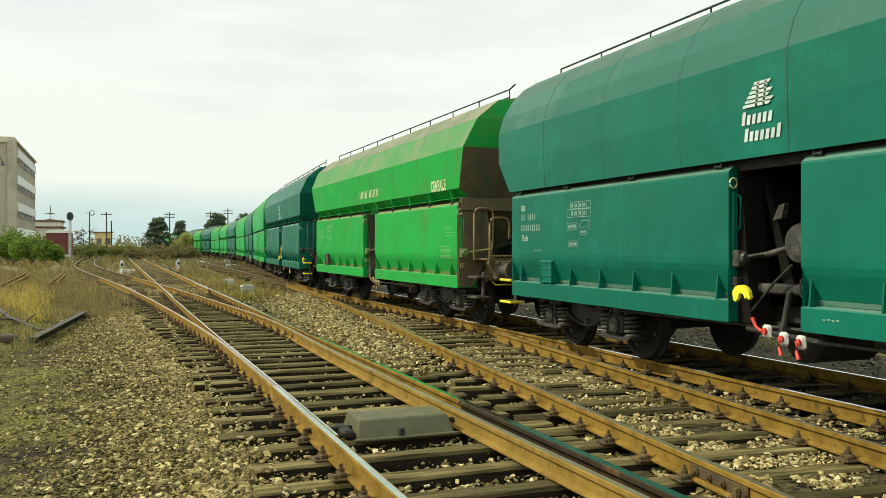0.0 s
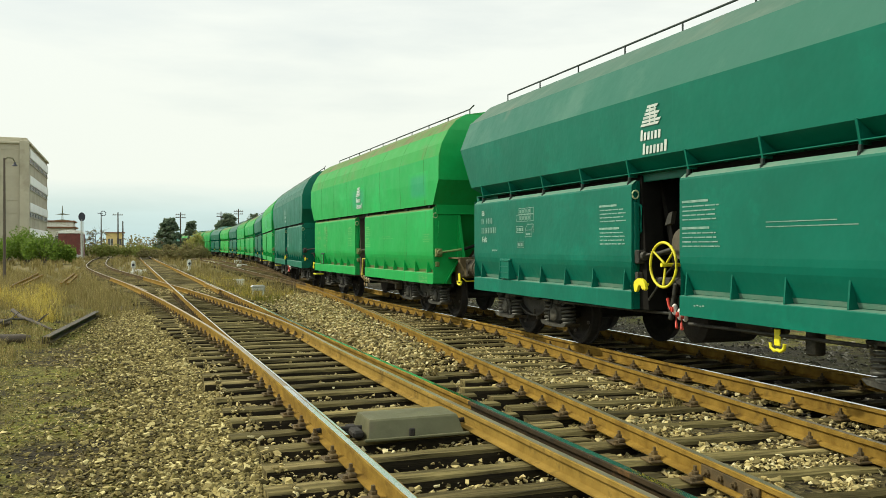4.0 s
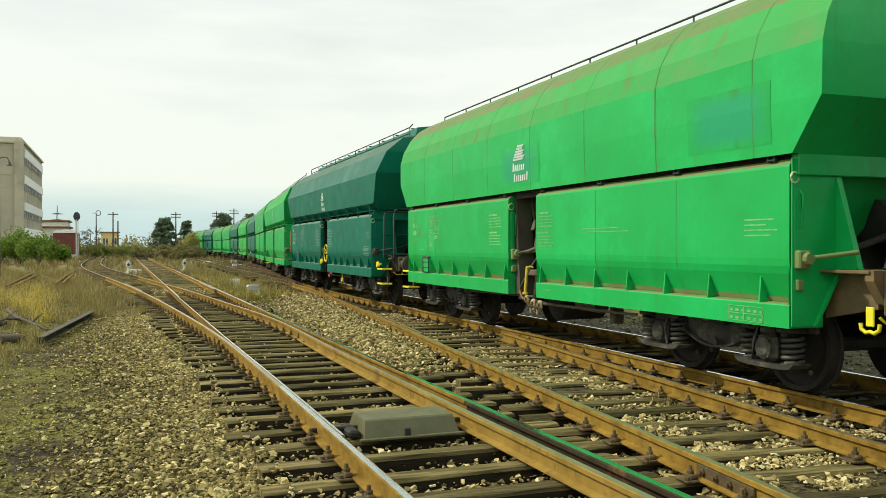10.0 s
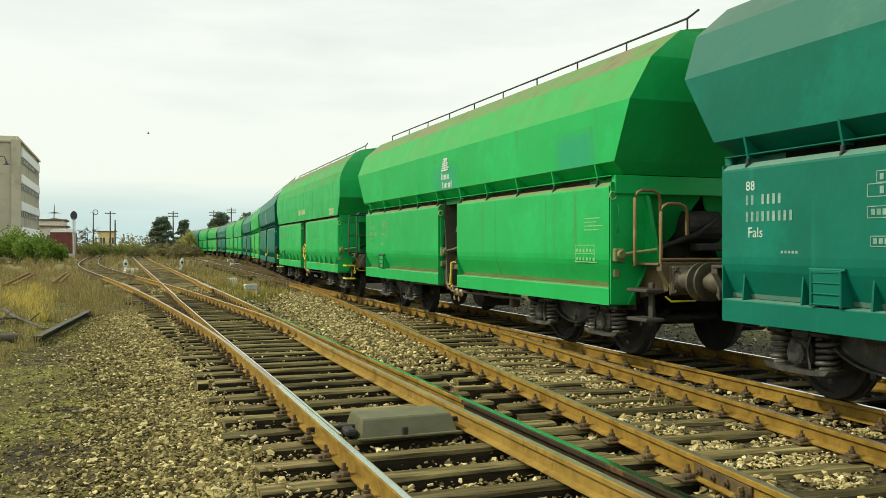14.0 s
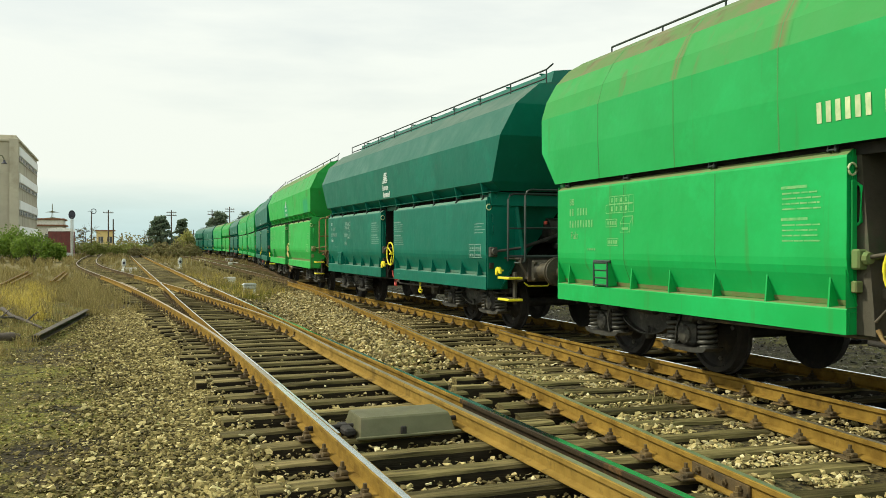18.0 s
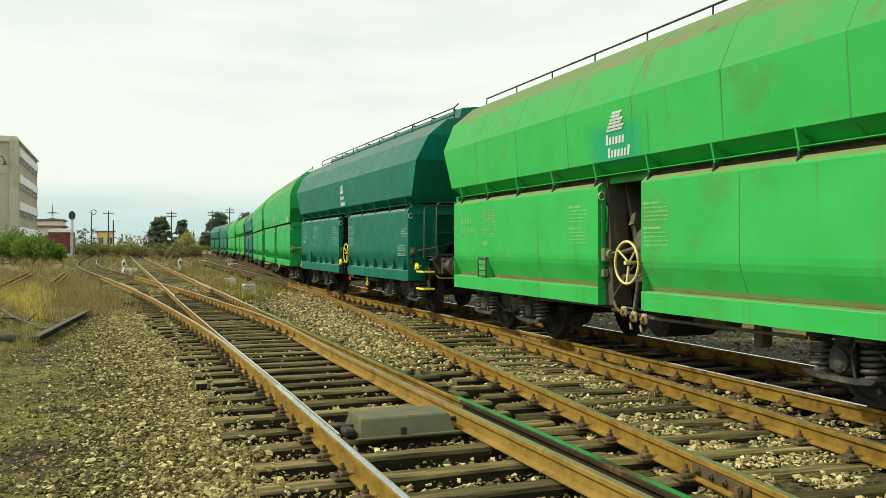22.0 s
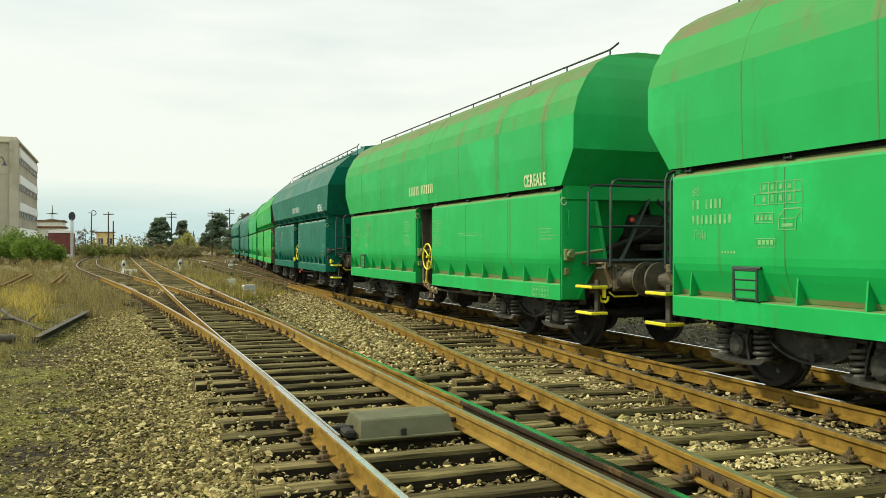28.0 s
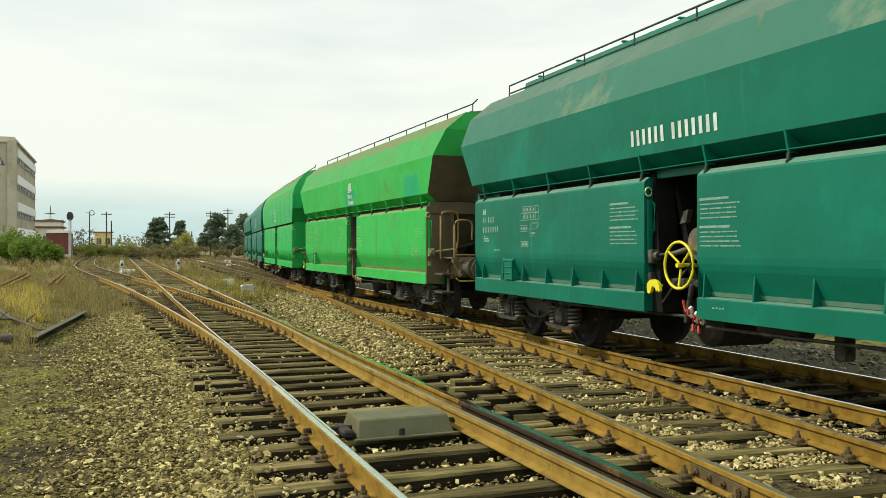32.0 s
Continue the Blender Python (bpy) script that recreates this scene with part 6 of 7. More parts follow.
    part("length_mark", shared(("lmark", key), lambda: stencil([(-0.74 - i * 0.05, -0.772 - i * 0.05, 0.835 + 0.006 * (i % 2), 0.850 + 0.006 * (i % 2)) for i in range(4)], "length_mark", faint)), None, w)
    ink = ink if dark else faint
    t = text_mesh(("fals", key), "Fals", 0.14, ink)
    side_on = Matrix(((0, 0, -1, 0), (-1, 0, 0, 0), (0, 1, 0, 0), (0, 0, 0, 1)))
    part("type_lettering", t, None, w, at=Matrix.Translation((-1.5055, 5.12, 1.55)) @ side_on)
    part("type_lettering", text_mesh(("88", key), "88", 0.13, ink), None, w, at=Matrix.Translation((-1.5055, 5.19, 2.0)) @ side_on)
    part("stencilled_table", shared(("tab", key), lambda: plate_table_mesh(faint)), None, w, at=pose(0, -0.12, 0.43) @ Matrix.Diagonal((1, 1, 0.62, 1)) if dark and stencil_name else pose(0, -0.14, 0) if kind != "a" or dark else pose(0, -0.14, -0.07) @ Matrix.Diagonal((1, 1, 0.65, 1)))
    part("stencilled_line", shared(("lin", key), lambda: plate_lines_mesh(faint)), None, w, at=pose(0, -0.25, -0.255 if dark and stencil_name else 0 if kind != "a" else -0.1))
    if noticed and (patch or not dirty):
        for i, (y, z) in enumerate(((1.24, 2.00), (-0.53, 1.97))):
            part("stencilled_notice", shared(("note", key, i), lambda: stencil(notice_marks(i + 4, y, z, 0.50 if patch else 0.66, 0.53, not dark and not patch), "stencilled_notice", faint)), None, w)
    if stencil_name:
        nm = None
        low, pitch, y = (2.51, 0.104, 0.78) if kind == "a" else (2.64, 0.118, 0.72)
        for n in (6, 7):
            for i in range(n):
                bl = lambda: (lambda s: (on_hull(s, kind, -0.055, 0.0, low, low + 0.18, 0.006), s.mesh("stencilled_block", LETTER_WHITE if dark else CREAM))[1])(Solid())
                ob = part("letter_block" if nm else "stencilled_name", shared(("sblk", kind, dark), bl), None, nm or w, at=pose(0, y - (begun if nm else 0), 0))
                begun = begun if nm else y
                nm = nm or ob
                y -= pitch
            y -= 0.09
        z, size = (2.53, 0.28) if kind != "a" else (2.36, 0.25)
        lean = math.degrees(math.atan2(hull_x(kind, z + 0.25) - hull_x(kind, z), 0.25))
        m = Matrix.Translation((-hull_x(kind, z) - 0.007, -4.70 if kind != "a" else -4.88, z)) @ pose(0, 0, 0, 0, -lean) @ side_on @ Matrix.Diagonal((0.62, 1, 1, 1))
        first = None
        for i, ch in enumerate("CEREALE"):
            step_ = Matrix.Translation(((i - (0 if first else 3)) * 0.181 * size / 0.28, 0, 0))
            ob = part("letter" if first else "stencilled_word", text_mesh(("cer", ch, dark, size), ch, size, LETTER_WHITE if dark else CREAM, 0.035), None, first or w, "" if first else "cream stencilled cargo word", at=step_ if first else m @ step_)
            first = first or ob
    else:
        low = 2.71 if kind != "a" else 2.63

        at_ = lambda y, z: (-hull_x(kind, z) - 0.012, y, z)

        def fin(i):
            q = Solid()
            z, lean = low + 0.16 + i * 0.040, i * 0.022
            a, b = -0.13 - (0.05 if i % 2 else 0) + lean * 0.4, 0.22 - i * 0.030
            q.add([at_(b, z), at_(a, z), at_(a - 0.03, z + 0.028), at_(b - 0.012, z + 0.028)], [(0, 1, 2, 3)])
            return q.mesh("stripe", LETTER_WHITE)

        def bar(y):
            q = Solid()
            q.add([at_(y + 0.03, low + 0.16), at_(y, low + 0.16), at_(y - 0.03, low + 0.38), at_(y, low + 0.38)], [(0, 1, 2, 3)])
            return q.mesh("upright_stripe", LETTER_WHITE)
        em = part("emblem", shared(("emb", kind), lambda: fin(0)), None, w, "white sail-shaped emblem")
        for i in range(1, 6):
            part("stripe", shared(("emb", kind, i), lambda: fin(i)), None, em)
        for y in (0.02, -0.08):
            part("upright_stripe", shared(("embu", kind, y), lambda: bar(y)), None, em)
        for y, z, n in ((0.25, low, 6), (0.22, low - 0.16, 7)):
            for i in range(n):
                tall_one = 0.125 if i == 0 or (n == 7 and i == 6) else 0.092

                def block(z=z, h=tall_one):
                    q = Solid()
                    at_ = lambda y, z: (-hull_x(kind, z) - 0.008, y, z)
                    q.add([at_(0, z), at_(-0.046, z), at_(-0.046 - h * 0.2, z + h), at_(-h * 0.2, z + h)], [(0, 1, 2, 3)])
                    return q.mesh("letter_block", LETTER_WHITE)
                part("letter_block", shared(("blk", kind, z, tall_one), block), None, em, at=pose(0, y - i * 0.072, 0))
    if kind != "a" and tall:
        def sign():
            s = Solid()
            at_ = lambda x, z, d=0.0: (x, -END - float(np.interp(z, [2.52, 3.23], [0.13, 0.55])) - 0.012 - d, z)
            s.add([at_(-0.345, 2.96), at_(-0.185, 2.96), at_(-0.265, 3.12)], [(0, 1, 2)], 0)
            s.add([at_(-0.268, 3.075, 0.004), at_(-0.288, 3.03, 0.004), at_(-0.262, 3.03, 0.004), at_(-0.272, 2.985, 0.004), at_(-0.245, 3.042, 0.004), at_(-0.266, 3.042, 0.004)], [(0, 1, 2, 3, 4, 5)], 1)
            return s.mesh("warning_sign", [DUSTY_YELLOW, GRIME])
        part("warning_sign", shared("warn", sign), None, w, "yellow triangular high-voltage warning sign")
    if stencil_name and not dark and not dirty:
        for y, z0, z1, wide, mat in ((-5.15, 2.33, 3.25, 0.20, RUST_STREAK), (-5.15, 3.27, 3.775, 0.22, ROOF_STREAK), (-3.55, 2.33, 3.25, 0.16, RUST_STREAK), (-3.55, 3.27, 3.775, 0.26, ROOF_STREAK),
                                     (-1.95, 3.27, 3.775, 0.20, ROOF_STREAK), (1.25, 3.27, 3.775, 0.26, ROOF_STREAK), (2.85, 3.27, 3.775, 0.18, ROOF_STREAK)):
            s = Solid()
            on_hull(s, kind, y - wide / 2, y + wide / 2, z0, z1, 0.0025)
            part("rust_streak", s, mat, w, "rusty water streak")
    if patch:
        for y0, y1, z0, z1 in ((0.80, -0.66, 2.42, 3.02), (-4.15, -5.4, 2.43, 3.02)):
            s = Solid()
            on_hull(s, kind, y1, y0, z0, z1, 0.0025)
            part("touch_up_patch", s, WORN_PATCH if dirty else BLUE_PATCH, w, "blue-green touch-up paint patch")
    return w, w_sets

# ---------------------------------------------------------------- small things beside the tracks
CONCRETE = material("stained_concrete", (0.35, 0.325, 0.24), (0.45, 0.415, 0.31), 0.35, 0.9, 0, 0.2, 6, (0.27, 0.24, 0.17), 0.6, 0.12, streak=((0.25, 0.22, 0.16), 0.6, 0.58))
PALE_BAND = material("pale_spandrel_paint", (0.66, 0.68, 0.66), (0.74, 0.75, 0.72), 0.5, 0.8, 0, 0.1, 6)
DARK_GLASS = material("dirty_window_glass", (0.05, 0.055, 0.055), (0.12, 0.12, 0.11), 1.5, 0.25, 0, 0.02, 10, spread=0.35)
GREY_METAL = material("weathered_grey_metal", (0.092, 0.090, 0.040), (0.150, 0.146, 0.070), 3, 0.6, 0.1, 0.2, 40, (0.13, 0.11, 0.06), 0.62, 3)
OLD_WOOD = material("tarred_pole_wood", (0.06, 0.048, 0.035), (0.10, 0.08, 0.06), 3, 0.9, 0, 0.4, 30, stretch=(4, 4, 0.4))
WHITEWASH = material("whitewashed_concrete", (0.72, 0.72, 0.66), (0.58, 0.57, 0.50), 6, 0.85, 0, 0.3, 30, (0.35, 0.32, 0.25), 0.62, 4)
RED_PLANK = material("faded_oxide_red_paint", (0.115, 0.030, 0.024), (0.16, 0.045, 0.034), 2, 0.8, 0, 0.2, 20, (0.12, 0.06, 0.04), 0.6, 1.5)
OCHRE = material("ochre_render", (0.55, 0.42, 0.16), (0.60, 0.47, 0.2), 1, 0.9, 0, 0.1, 8)
ROOF_BROWN = material("brown_roof_felt", (0.16, 0.075, 0.04), (0.20, 0.10, 0.055), 1, 0.9, 0, 0.1, 8)
BLACK_PAINT = material("black_signal_paint", (0.015, 0.017, 0.028), (0.025, 0.027, 0.04), 4, 0.6, 0, 0.1, 30)
BARK = material("tree_bark", (0.06, 0.048, 0.036), (0.10, 0.085, 0.065), 6, 0.9, 0, 0.5, 30, stretch=(1, 1, 0.3))


def build_point_cover():
    b = thing("point_machine_cover", "grey-green sheet metal cover between rails on sleepers", "metal cover")
    s = Solid()
    lo = [(1.90, 6.86), (2.76, 6.86), (2.76, 7.42), (1.90, 7.42)]
    hi = [(1.93, 6.95), (2.72, 6.95), (2.72, 7.33), (1.93, 7.33)]
    mid = [(1.925, 6.935), (2.725, 6.935), (2.725, 7.345), (1.925, 7.345)]
    vs = [(x, y, -0.165) for x, y in lo] + [(x, y, -0.012) for x, y in mid] + [(x, y, 0.002) for x, y in hi]
    fs = [(8, 9, 10, 11)]
    for a in (0, 4):
        fs += [(a + i, a + (i + 1) % 4, a + 4 + (i + 1) % 4, a + 4 + i) for i in range(4)]
    s.add(vs, fs)
    part("lid", s, GREY_METAL, b)
    s = Solid().cbox((2.33, 6.845, -0.150), (0.94, 0.03, 0.022), 0.005)
    part("flange", s, GREY_METAL, b)
    s = Solid().cbox((2.28, 6.862, -0.11), (0.05, 0.03, 0.07), 0.008)
    part("latch", s, GRIME, b)
    s = Solid().cbox((1.84, 7.12, -0.12), (0.10, 0.34, 0.07), 0.02).tube([(1.5, 7.15, -0.10), (3.15, 7.15, -0.10)], 0.022, 8)
    part("drive_rod", s, GRIME, b)


def build_dwarf_signal(x, y, label):
    d = thing("dwarf_signal", label, "dwarf signal", "dwarf signals", at=pose(x, y, ground_height(x, y)))
    part("foot", Solid().cbox((0, 0, 0.10), (0.34, 0.34, 0.24), 0.03), WHITEWASH, d)
    part("post", Solid().lathe((0, 0, 0.2), "z", [(0, 0.09), (0.22, 0.08)], 12), WHITEWASH, d)
    part("lamp_case", Solid().cbox((0, 0, 0.62), (0.26, 0.24, 0.40), 0.06).lathe((0, 0, 0.80), "z", [(0, 0.11), (0.06, 0.09), (0.09, 0.03)], 12), GREY_LIGHT, d)
    part("lens", Solid().lathe((0, -0.12, 0.62), "y", [(-0.05, 0.075), (0.0, 0.085)], 14), BLACK_PAINT, d)


GREY_LIGHT = material("pale_grey_enamel", (0.48, 0.50, 0.46), (0.40, 0.42, 0.38), 5, 0.6, 0, 0.1, 30, (0.25, 0.22, 0.16), 0.62, 4)


def build_relay_box(x, y):
    d = thing("relay_box", "weathered grey relay box standing on four legs", "relay box", at=pose(x, y, ground_height(x, y)) @ Matrix.Scale(0.68, 4))
    part("case", Solid().cbox((0, 0, 0.42), (0.62, 0.40, 0.20), 0.03), GREY_LIGHT, d)
    part("lid", Solid().prism([(-0.36, 0.52), (0.36, 0.52), (0.26, 0.60), (-0.26, 0.60)], "y", -0.24, 0.24), GREY_LIGHT, d)
    for i in (-0.24, 0.24):
        for j in (-0.14, 0.14):
            part("leg", Solid().cbox((i, j, 0.14), (0.07, 0.07, 0.40), 0.01), WHITEWASH, d)


def build_marker(x, y, w, label="whitewashed concrete marker slab among weeds", turn=0):
    d = thing("marker_slab", label, "marker", "whitewashed markers", at=pose(x, y, ground_height(x, y), 0, 0, turn))
    part("slab", Solid().cbox((0, 0, 0.14), (w, 0.22, 0.38), 0.03), WHITEWASH, d)


def build_old_rails():
    r = random.Random(3)
    for i, (x0, y0, x1, y1, lift) in enumerate([(-4.05, 35.5, -4.6, 52.0, 0.02), (-3.82, 36.2, -4.2, 50.0, 0.0), (-2.46, 37.2, -2.68, 51.0, 0.03), (-2.24, 37.5, -2.45, 49.0, 0.0)]):
        d = thing("discarded_rail", "rusty discarded rail lying in dry grass", "rail", "discarded rails")
        line = along([(y0, x0), (y1, x1)])
        rail(line, 0, y0, y1, d, CHAIR, 2.0, 1.2, dz=0.0 + lift)


DARK_BEAM = material("blackened_rusty_steel", (0.032, 0.027, 0.018), (0.075, 0.058, 0.033), 4, 0.6, 0.3, 0.3, 40, (0.15, 0.105, 0.05), 0.62, 3)


def build_channel_beam():
    d = thing("channel_beam", "dark rusty steel beam lying on stony earth", "steel beam")
    a, b = Vector((-1.38, 17.0, -0.24)), Vector((-0.68, 23.6, -0.22))
    turn = math.degrees(math.atan2(-(b - a).x, (b - a).y))
    L = (b - a).length
    m = Matrix.Translation((a + b) / 2) @ pose(0, 0, 0, 0, 0, turn)
    s = Solid()
    s.prism([(-0.065, -0.07), (0.065, -0.07), (0.065, -0.058), (-0.053, -0.058), (-0.053, 0.045), (0.065, 0.045), (0.065, 0.057), (-0.065, 0.057)], "y", -L / 2, L / 2)
    part("web", s, DARK_BEAM, d, at=m)


def build_log(x, y, turn, length):
    d = thing("old_timber", "blackened old timber lying half in grass", "timber", at=pose(x, y, ground_height(x, y) + 0.10, 0, 0, turn))
    r = random.Random(9)
    pts = [(-length / 2 + length * i / 6, r.uniform(-0.02, 0.02), r.uniform(-0.02, 0.02)) for i in range(7)]
    part("trunk", Solid().tube(pts, [0.08, 0.13, 0.12, 0.14, 0.10, 0.12, 0.06], 9), OLD_WOOD, d, at=Matrix.Diagonal((1, 1, 0.75, 1)))


build_point_cover()
build_dwarf_signal(0.40, 56.5, "grey dwarf signal lamp on a whitewashed foot")
build_dwarf_signal(4.0, 60.0, "grey dwarf signal lamp beside the main track")
build_relay_box(4.25, 29.6)
build_marker(0.78, 56.0, 0.75)
build_marker(9.0, 72.0, 0.8, turn=8)
build_marker(8.0, 88.0, 0.6, turn=4)
build_marker(4.9, 40.5, 0.55, turn=20)
build_marker(11.1, 92.0, 0.7, turn=4)
build_old_rails()
build_channel_beam()
def build_branch(points, thick):
    d = thing("fallen_branch", "bare grey-brown fallen branch lying in dry grass", "branch", "fallen branches")
    pts = [(x, y, ground_height(x, y) + z) for x, y, z in points]
    stem = part("stem", Solid().tube(pts, [thick * (1 - 0.7 * i / len(pts)) for i in range(len(pts))], 7), BARK, d)
    x, y, z = pts[len(pts) // 2]
    part("twig", Solid().tube([(x, y, z), (x + 0.12, y + 0.25, z + 0.12), (x + 0.20, y + 0.55, z + 0.16)], [thick * 0.5, thick * 0.3, 0.006], 6), BARK, stem)


build_branch([(-2.55, 22.6, 0.28), (-2.25, 21.6, 0.16), (-1.85, 20.6, 0.10), (-1.50, 20.1, 0.04)], 0.05)
build_branch([(-2.75, 19.8, 0.12), (-2.35, 20.5, 0.20), (-2.05, 21.8, 0.10)], 0.035)
build_log(-2.15, 17.7, 8, 0.9)
build_log(-2.75, 21.0, -35, 0.9)

# ---------------------------------------------------------------- buildings and masts


def build_factory():
    b = thing("factory_building", "grey concrete factory block with pale bands and ribbon windows", "building")
    x1, y0, y1, top = -11.7, 120.2, 147.0, 14.6
    x0 = -42.0
    base = -0.4
    wall = part("wall", Solid().box(((x0 + x1) / 2, (y0 + y1) / 2, (top + base) / 2), (x1 - x0, y1 - y0, top - base)), CONCRETE, b)
    part("corner_pier", Solid().cbox((x1 - 0.5, y0 - 0.15, (top + base) / 2 + 0.2), (1.1, 0.4, top - base + 0.4), 0.05), CONCRETE, b)
    part("roof", Solid().cbox(((x0 + x1) / 2, (y0 + y1) / 2, top + 0.12), (x1 - x0 + 0.5, y1 - y0 + 0.5, 0.30), 0.05), CONCRETE, b)
    part("roof_house", Solid().cbox((x1 - 3.2, y0 + 5.5, top + 0.65), (5.5, 6, 0.9), 0.05), CONCRETE, b)
    for i in range(9):
        part("facade_joint", Solid().box(((x0 + x1) / 2, y0 - 0.02, 0.9 + i * 1.62), (x1 - x0, 0.05, 0.035)), CONCRETE, b)
    for k, z in enumerate((12.95, 9.55, 6.05, 2.75)):
        part("spandrel_band", Solid().cbox((x1 + 0.06, (y0 + y1) / 2 + 0.6, z + 0.55), (0.16, y1 - y0 - 1.2, 1.15), 0.02), PALE_BAND, b)
        n = 12
        for i in range(n):
            y = y0 + 1.9 + i * (y1 - y0 - 3.0) / (n - 1)
            win = part("window", Solid().box((x1 + 0.03, y, z - 0.42), (0.09, 1.35, 0.62)), DARK_GLASS, b)
            part("frame", Solid().box((x1 + 0.09, y, z - 0.42), (0.05, 0.09, 0.62)).box((x1 + 0.09, y, z - 0.75), (0.10, 1.5, 0.06)), CONCRETE, win)


def build_low_house(name, label, x, y, w, d, h, wall_m, roof_m, wins, at_z=-0.4):
    b = thing(name, label, "building")
    part("wall", Solid().box((x, y, (h + at_z) / 2), (w, d, h - at_z)), wall_m, b)
    part("roof", Solid().cbox((x, y, h + 0.12), (w + 0.7, d + 0.7, 0.28), 0.04), roof_m, b)
    for i in range(wins):
        xx = x - w / 2 + (i + 0.5) * w / wins
        wv = part("window", Solid().box((xx, y - d / 2 - 0.01, h * 0.55), (w / wins * 0.55, 0.08, h * 0.32)), DARK_GLASS, b)
        part("frame", Solid().box((xx, y - d / 2 - 0.05, h * 0.55 - h * 0.17), (w / wins * 0.62, 0.12, 0.07)).box((xx, y - d / 2 - 0.05, h * 0.55), (0.06, 0.08, h * 0.32)), WHITEWASH, wv)
    return b


def build_red_van():
    b = thing("van_body", "faded red grounded van body with pale roof edge", "van body", at=pose(-6.75, 122.0, -0.36))
    part("body", Solid().cbox((0, 0, 1.9), (2.9, 6.0, 3.3), 0.05), RED_PLANK, b)
    part("roof", Solid().prism([(-1.55, 3.55), (1.55, 3.55), (1.3, 3.9), (0, 4.05), (-1.3, 3.9)], "y", -3.1, 3.1), WHITEWASH, b)
    for i in range(7):
        part("plank_batten", Solid().cbox((-1.3 + i * 0.43, -3.02, 1.9), (0.06, 0.05, 3.2), 0.01), RED_PLANK, b)
    part("headstock", Solid().cbox((0, -3.1, 0.62), (2.7, 0.25, 0.36), 0.03), GREY_LIGHT, b)
    for x in (-0.85, 0.85):
        part("buffer", Solid().lathe((x, -3.2, 0.62), "y", [(-0.42, 0.22), (-0.38, 0.22), (-0.36, 0.09), (0, 0.12)], 14), GREY_LIGHT, b)
    for x in (-1.0, 1.0):
        for y in (-2, 2):
            part("wheel", Solid().lathe((x, y, 0.42), "x", [(-0.06, 0.42), (0.06, 0.42)], 16), GRIME, b)


def build_signal():
    b = thing("signal_mast", "tall signal with dark oval board seen from behind", "railway signal", at=pose(-4.7, 103.6, -0.36))
    part("mast", Solid().tube([(0, 0, 0), (0, 0, 4.9)], [0.09, 0.07], 10), GREY_LIGHT, b)
    prof = [(0.36 * math.cos(t), 5.2 + 0.50 * math.sin(t)) for t in [i * math.pi / 12 for i in range(24)]]
    part("board", Solid().prism(prof, "y", -0.06, 0.04), BLACK_PAINT, b)
    part("lamp_case", Solid().cbox((0, 0.15, 5.2), (0.28, 0.25, 0.66), 0.04), BLACK_PAINT, b)
    part("ladder", Solid().tube([(0.2, 0.25, 0.2), (0.14, 0.14, 4.7)], 0.02, 5).tube([(-0.2, 0.25, 0.2), (-0.14, 0.14, 4.7)], 0.02, 5), GREY_LIGHT, b)
    part("foundation", Solid().cbox((0, 0, 0.05), (0.6, 0.6, 0.5), 0.04), WHITEWASH, b)


def build_pole(x, y, h, label, arms=2, lean=0.0, group="telegraph poles"):
    b = thing("telegraph_pole", label, "pole", group, at=pose(x, y, -0.4, 0, lean, 0))
    part("post", Solid().tube([(0, 0, 0), (0, 0, h * 0.5), (0, 0, h + 0.4)], [0.16, 0.13, 0.10], 8), OLD_WOOD, b)
    for i in range(arms):
        z = h - 0.1 - i * 0.55
        arm = part("crossarm", Solid().cbox((0, -0.1, z), (1.9, 0.12, 0.13), 0.02), OLD_WOOD, b)
        for xx in (-0.8, -0.4, 0.4, 0.8):
            part("insulator", Solid().lathe((xx, -0.1, z + 0.06), "z", [(0, 0.03), (0.05, 0.06), (0.16, 0.05), (0.2, 0.03)], 8), GREY_LIGHT, arm)


def build_yard_lamp(x, y, h, label, reach=0.0):
    b = thing("yard_lamp", label, "lamp post", at=pose(x, y, -0.4))
    part("post", Solid().tube([(0, 0, 0), (0, 0, h)], [0.08, 0.05] if reach else [0.14, 0.08], 10), OLD_WOOD, b)
    if reach:
        part("arm", Solid().tube([(0, 0, h - 0.1), (reach * 0.3, 0, h + 0.02), (reach * 0.8, 0, h), (reach, 0, h - 0.2)], 0.035, 8), GREY_METAL, b)
        part("shade", Solid().lathe((reach, 0, h - 0.42), "z", [(0, 0.14), (0.03, 0.13), (0.10, 0.07), (0.2, 0.04)], 14), BLACK_PAINT, b)
    else:
        ring = [(0.42 * math.cos(t) + 0.35, 0, h + 0.1 + 0.42 * math.sin(t)) for t in [i * math.pi / 8 for i in range(17)]]
        part("hoop", Solid().tube(ring, 0.07, 6), BLACK_PAINT, b)
        part("arm", Solid().tube([(-0.6, 0, h + 0.1), (0.3, 0, h + 0.1)], 0.05, 6), BLACK_PAINT, b)


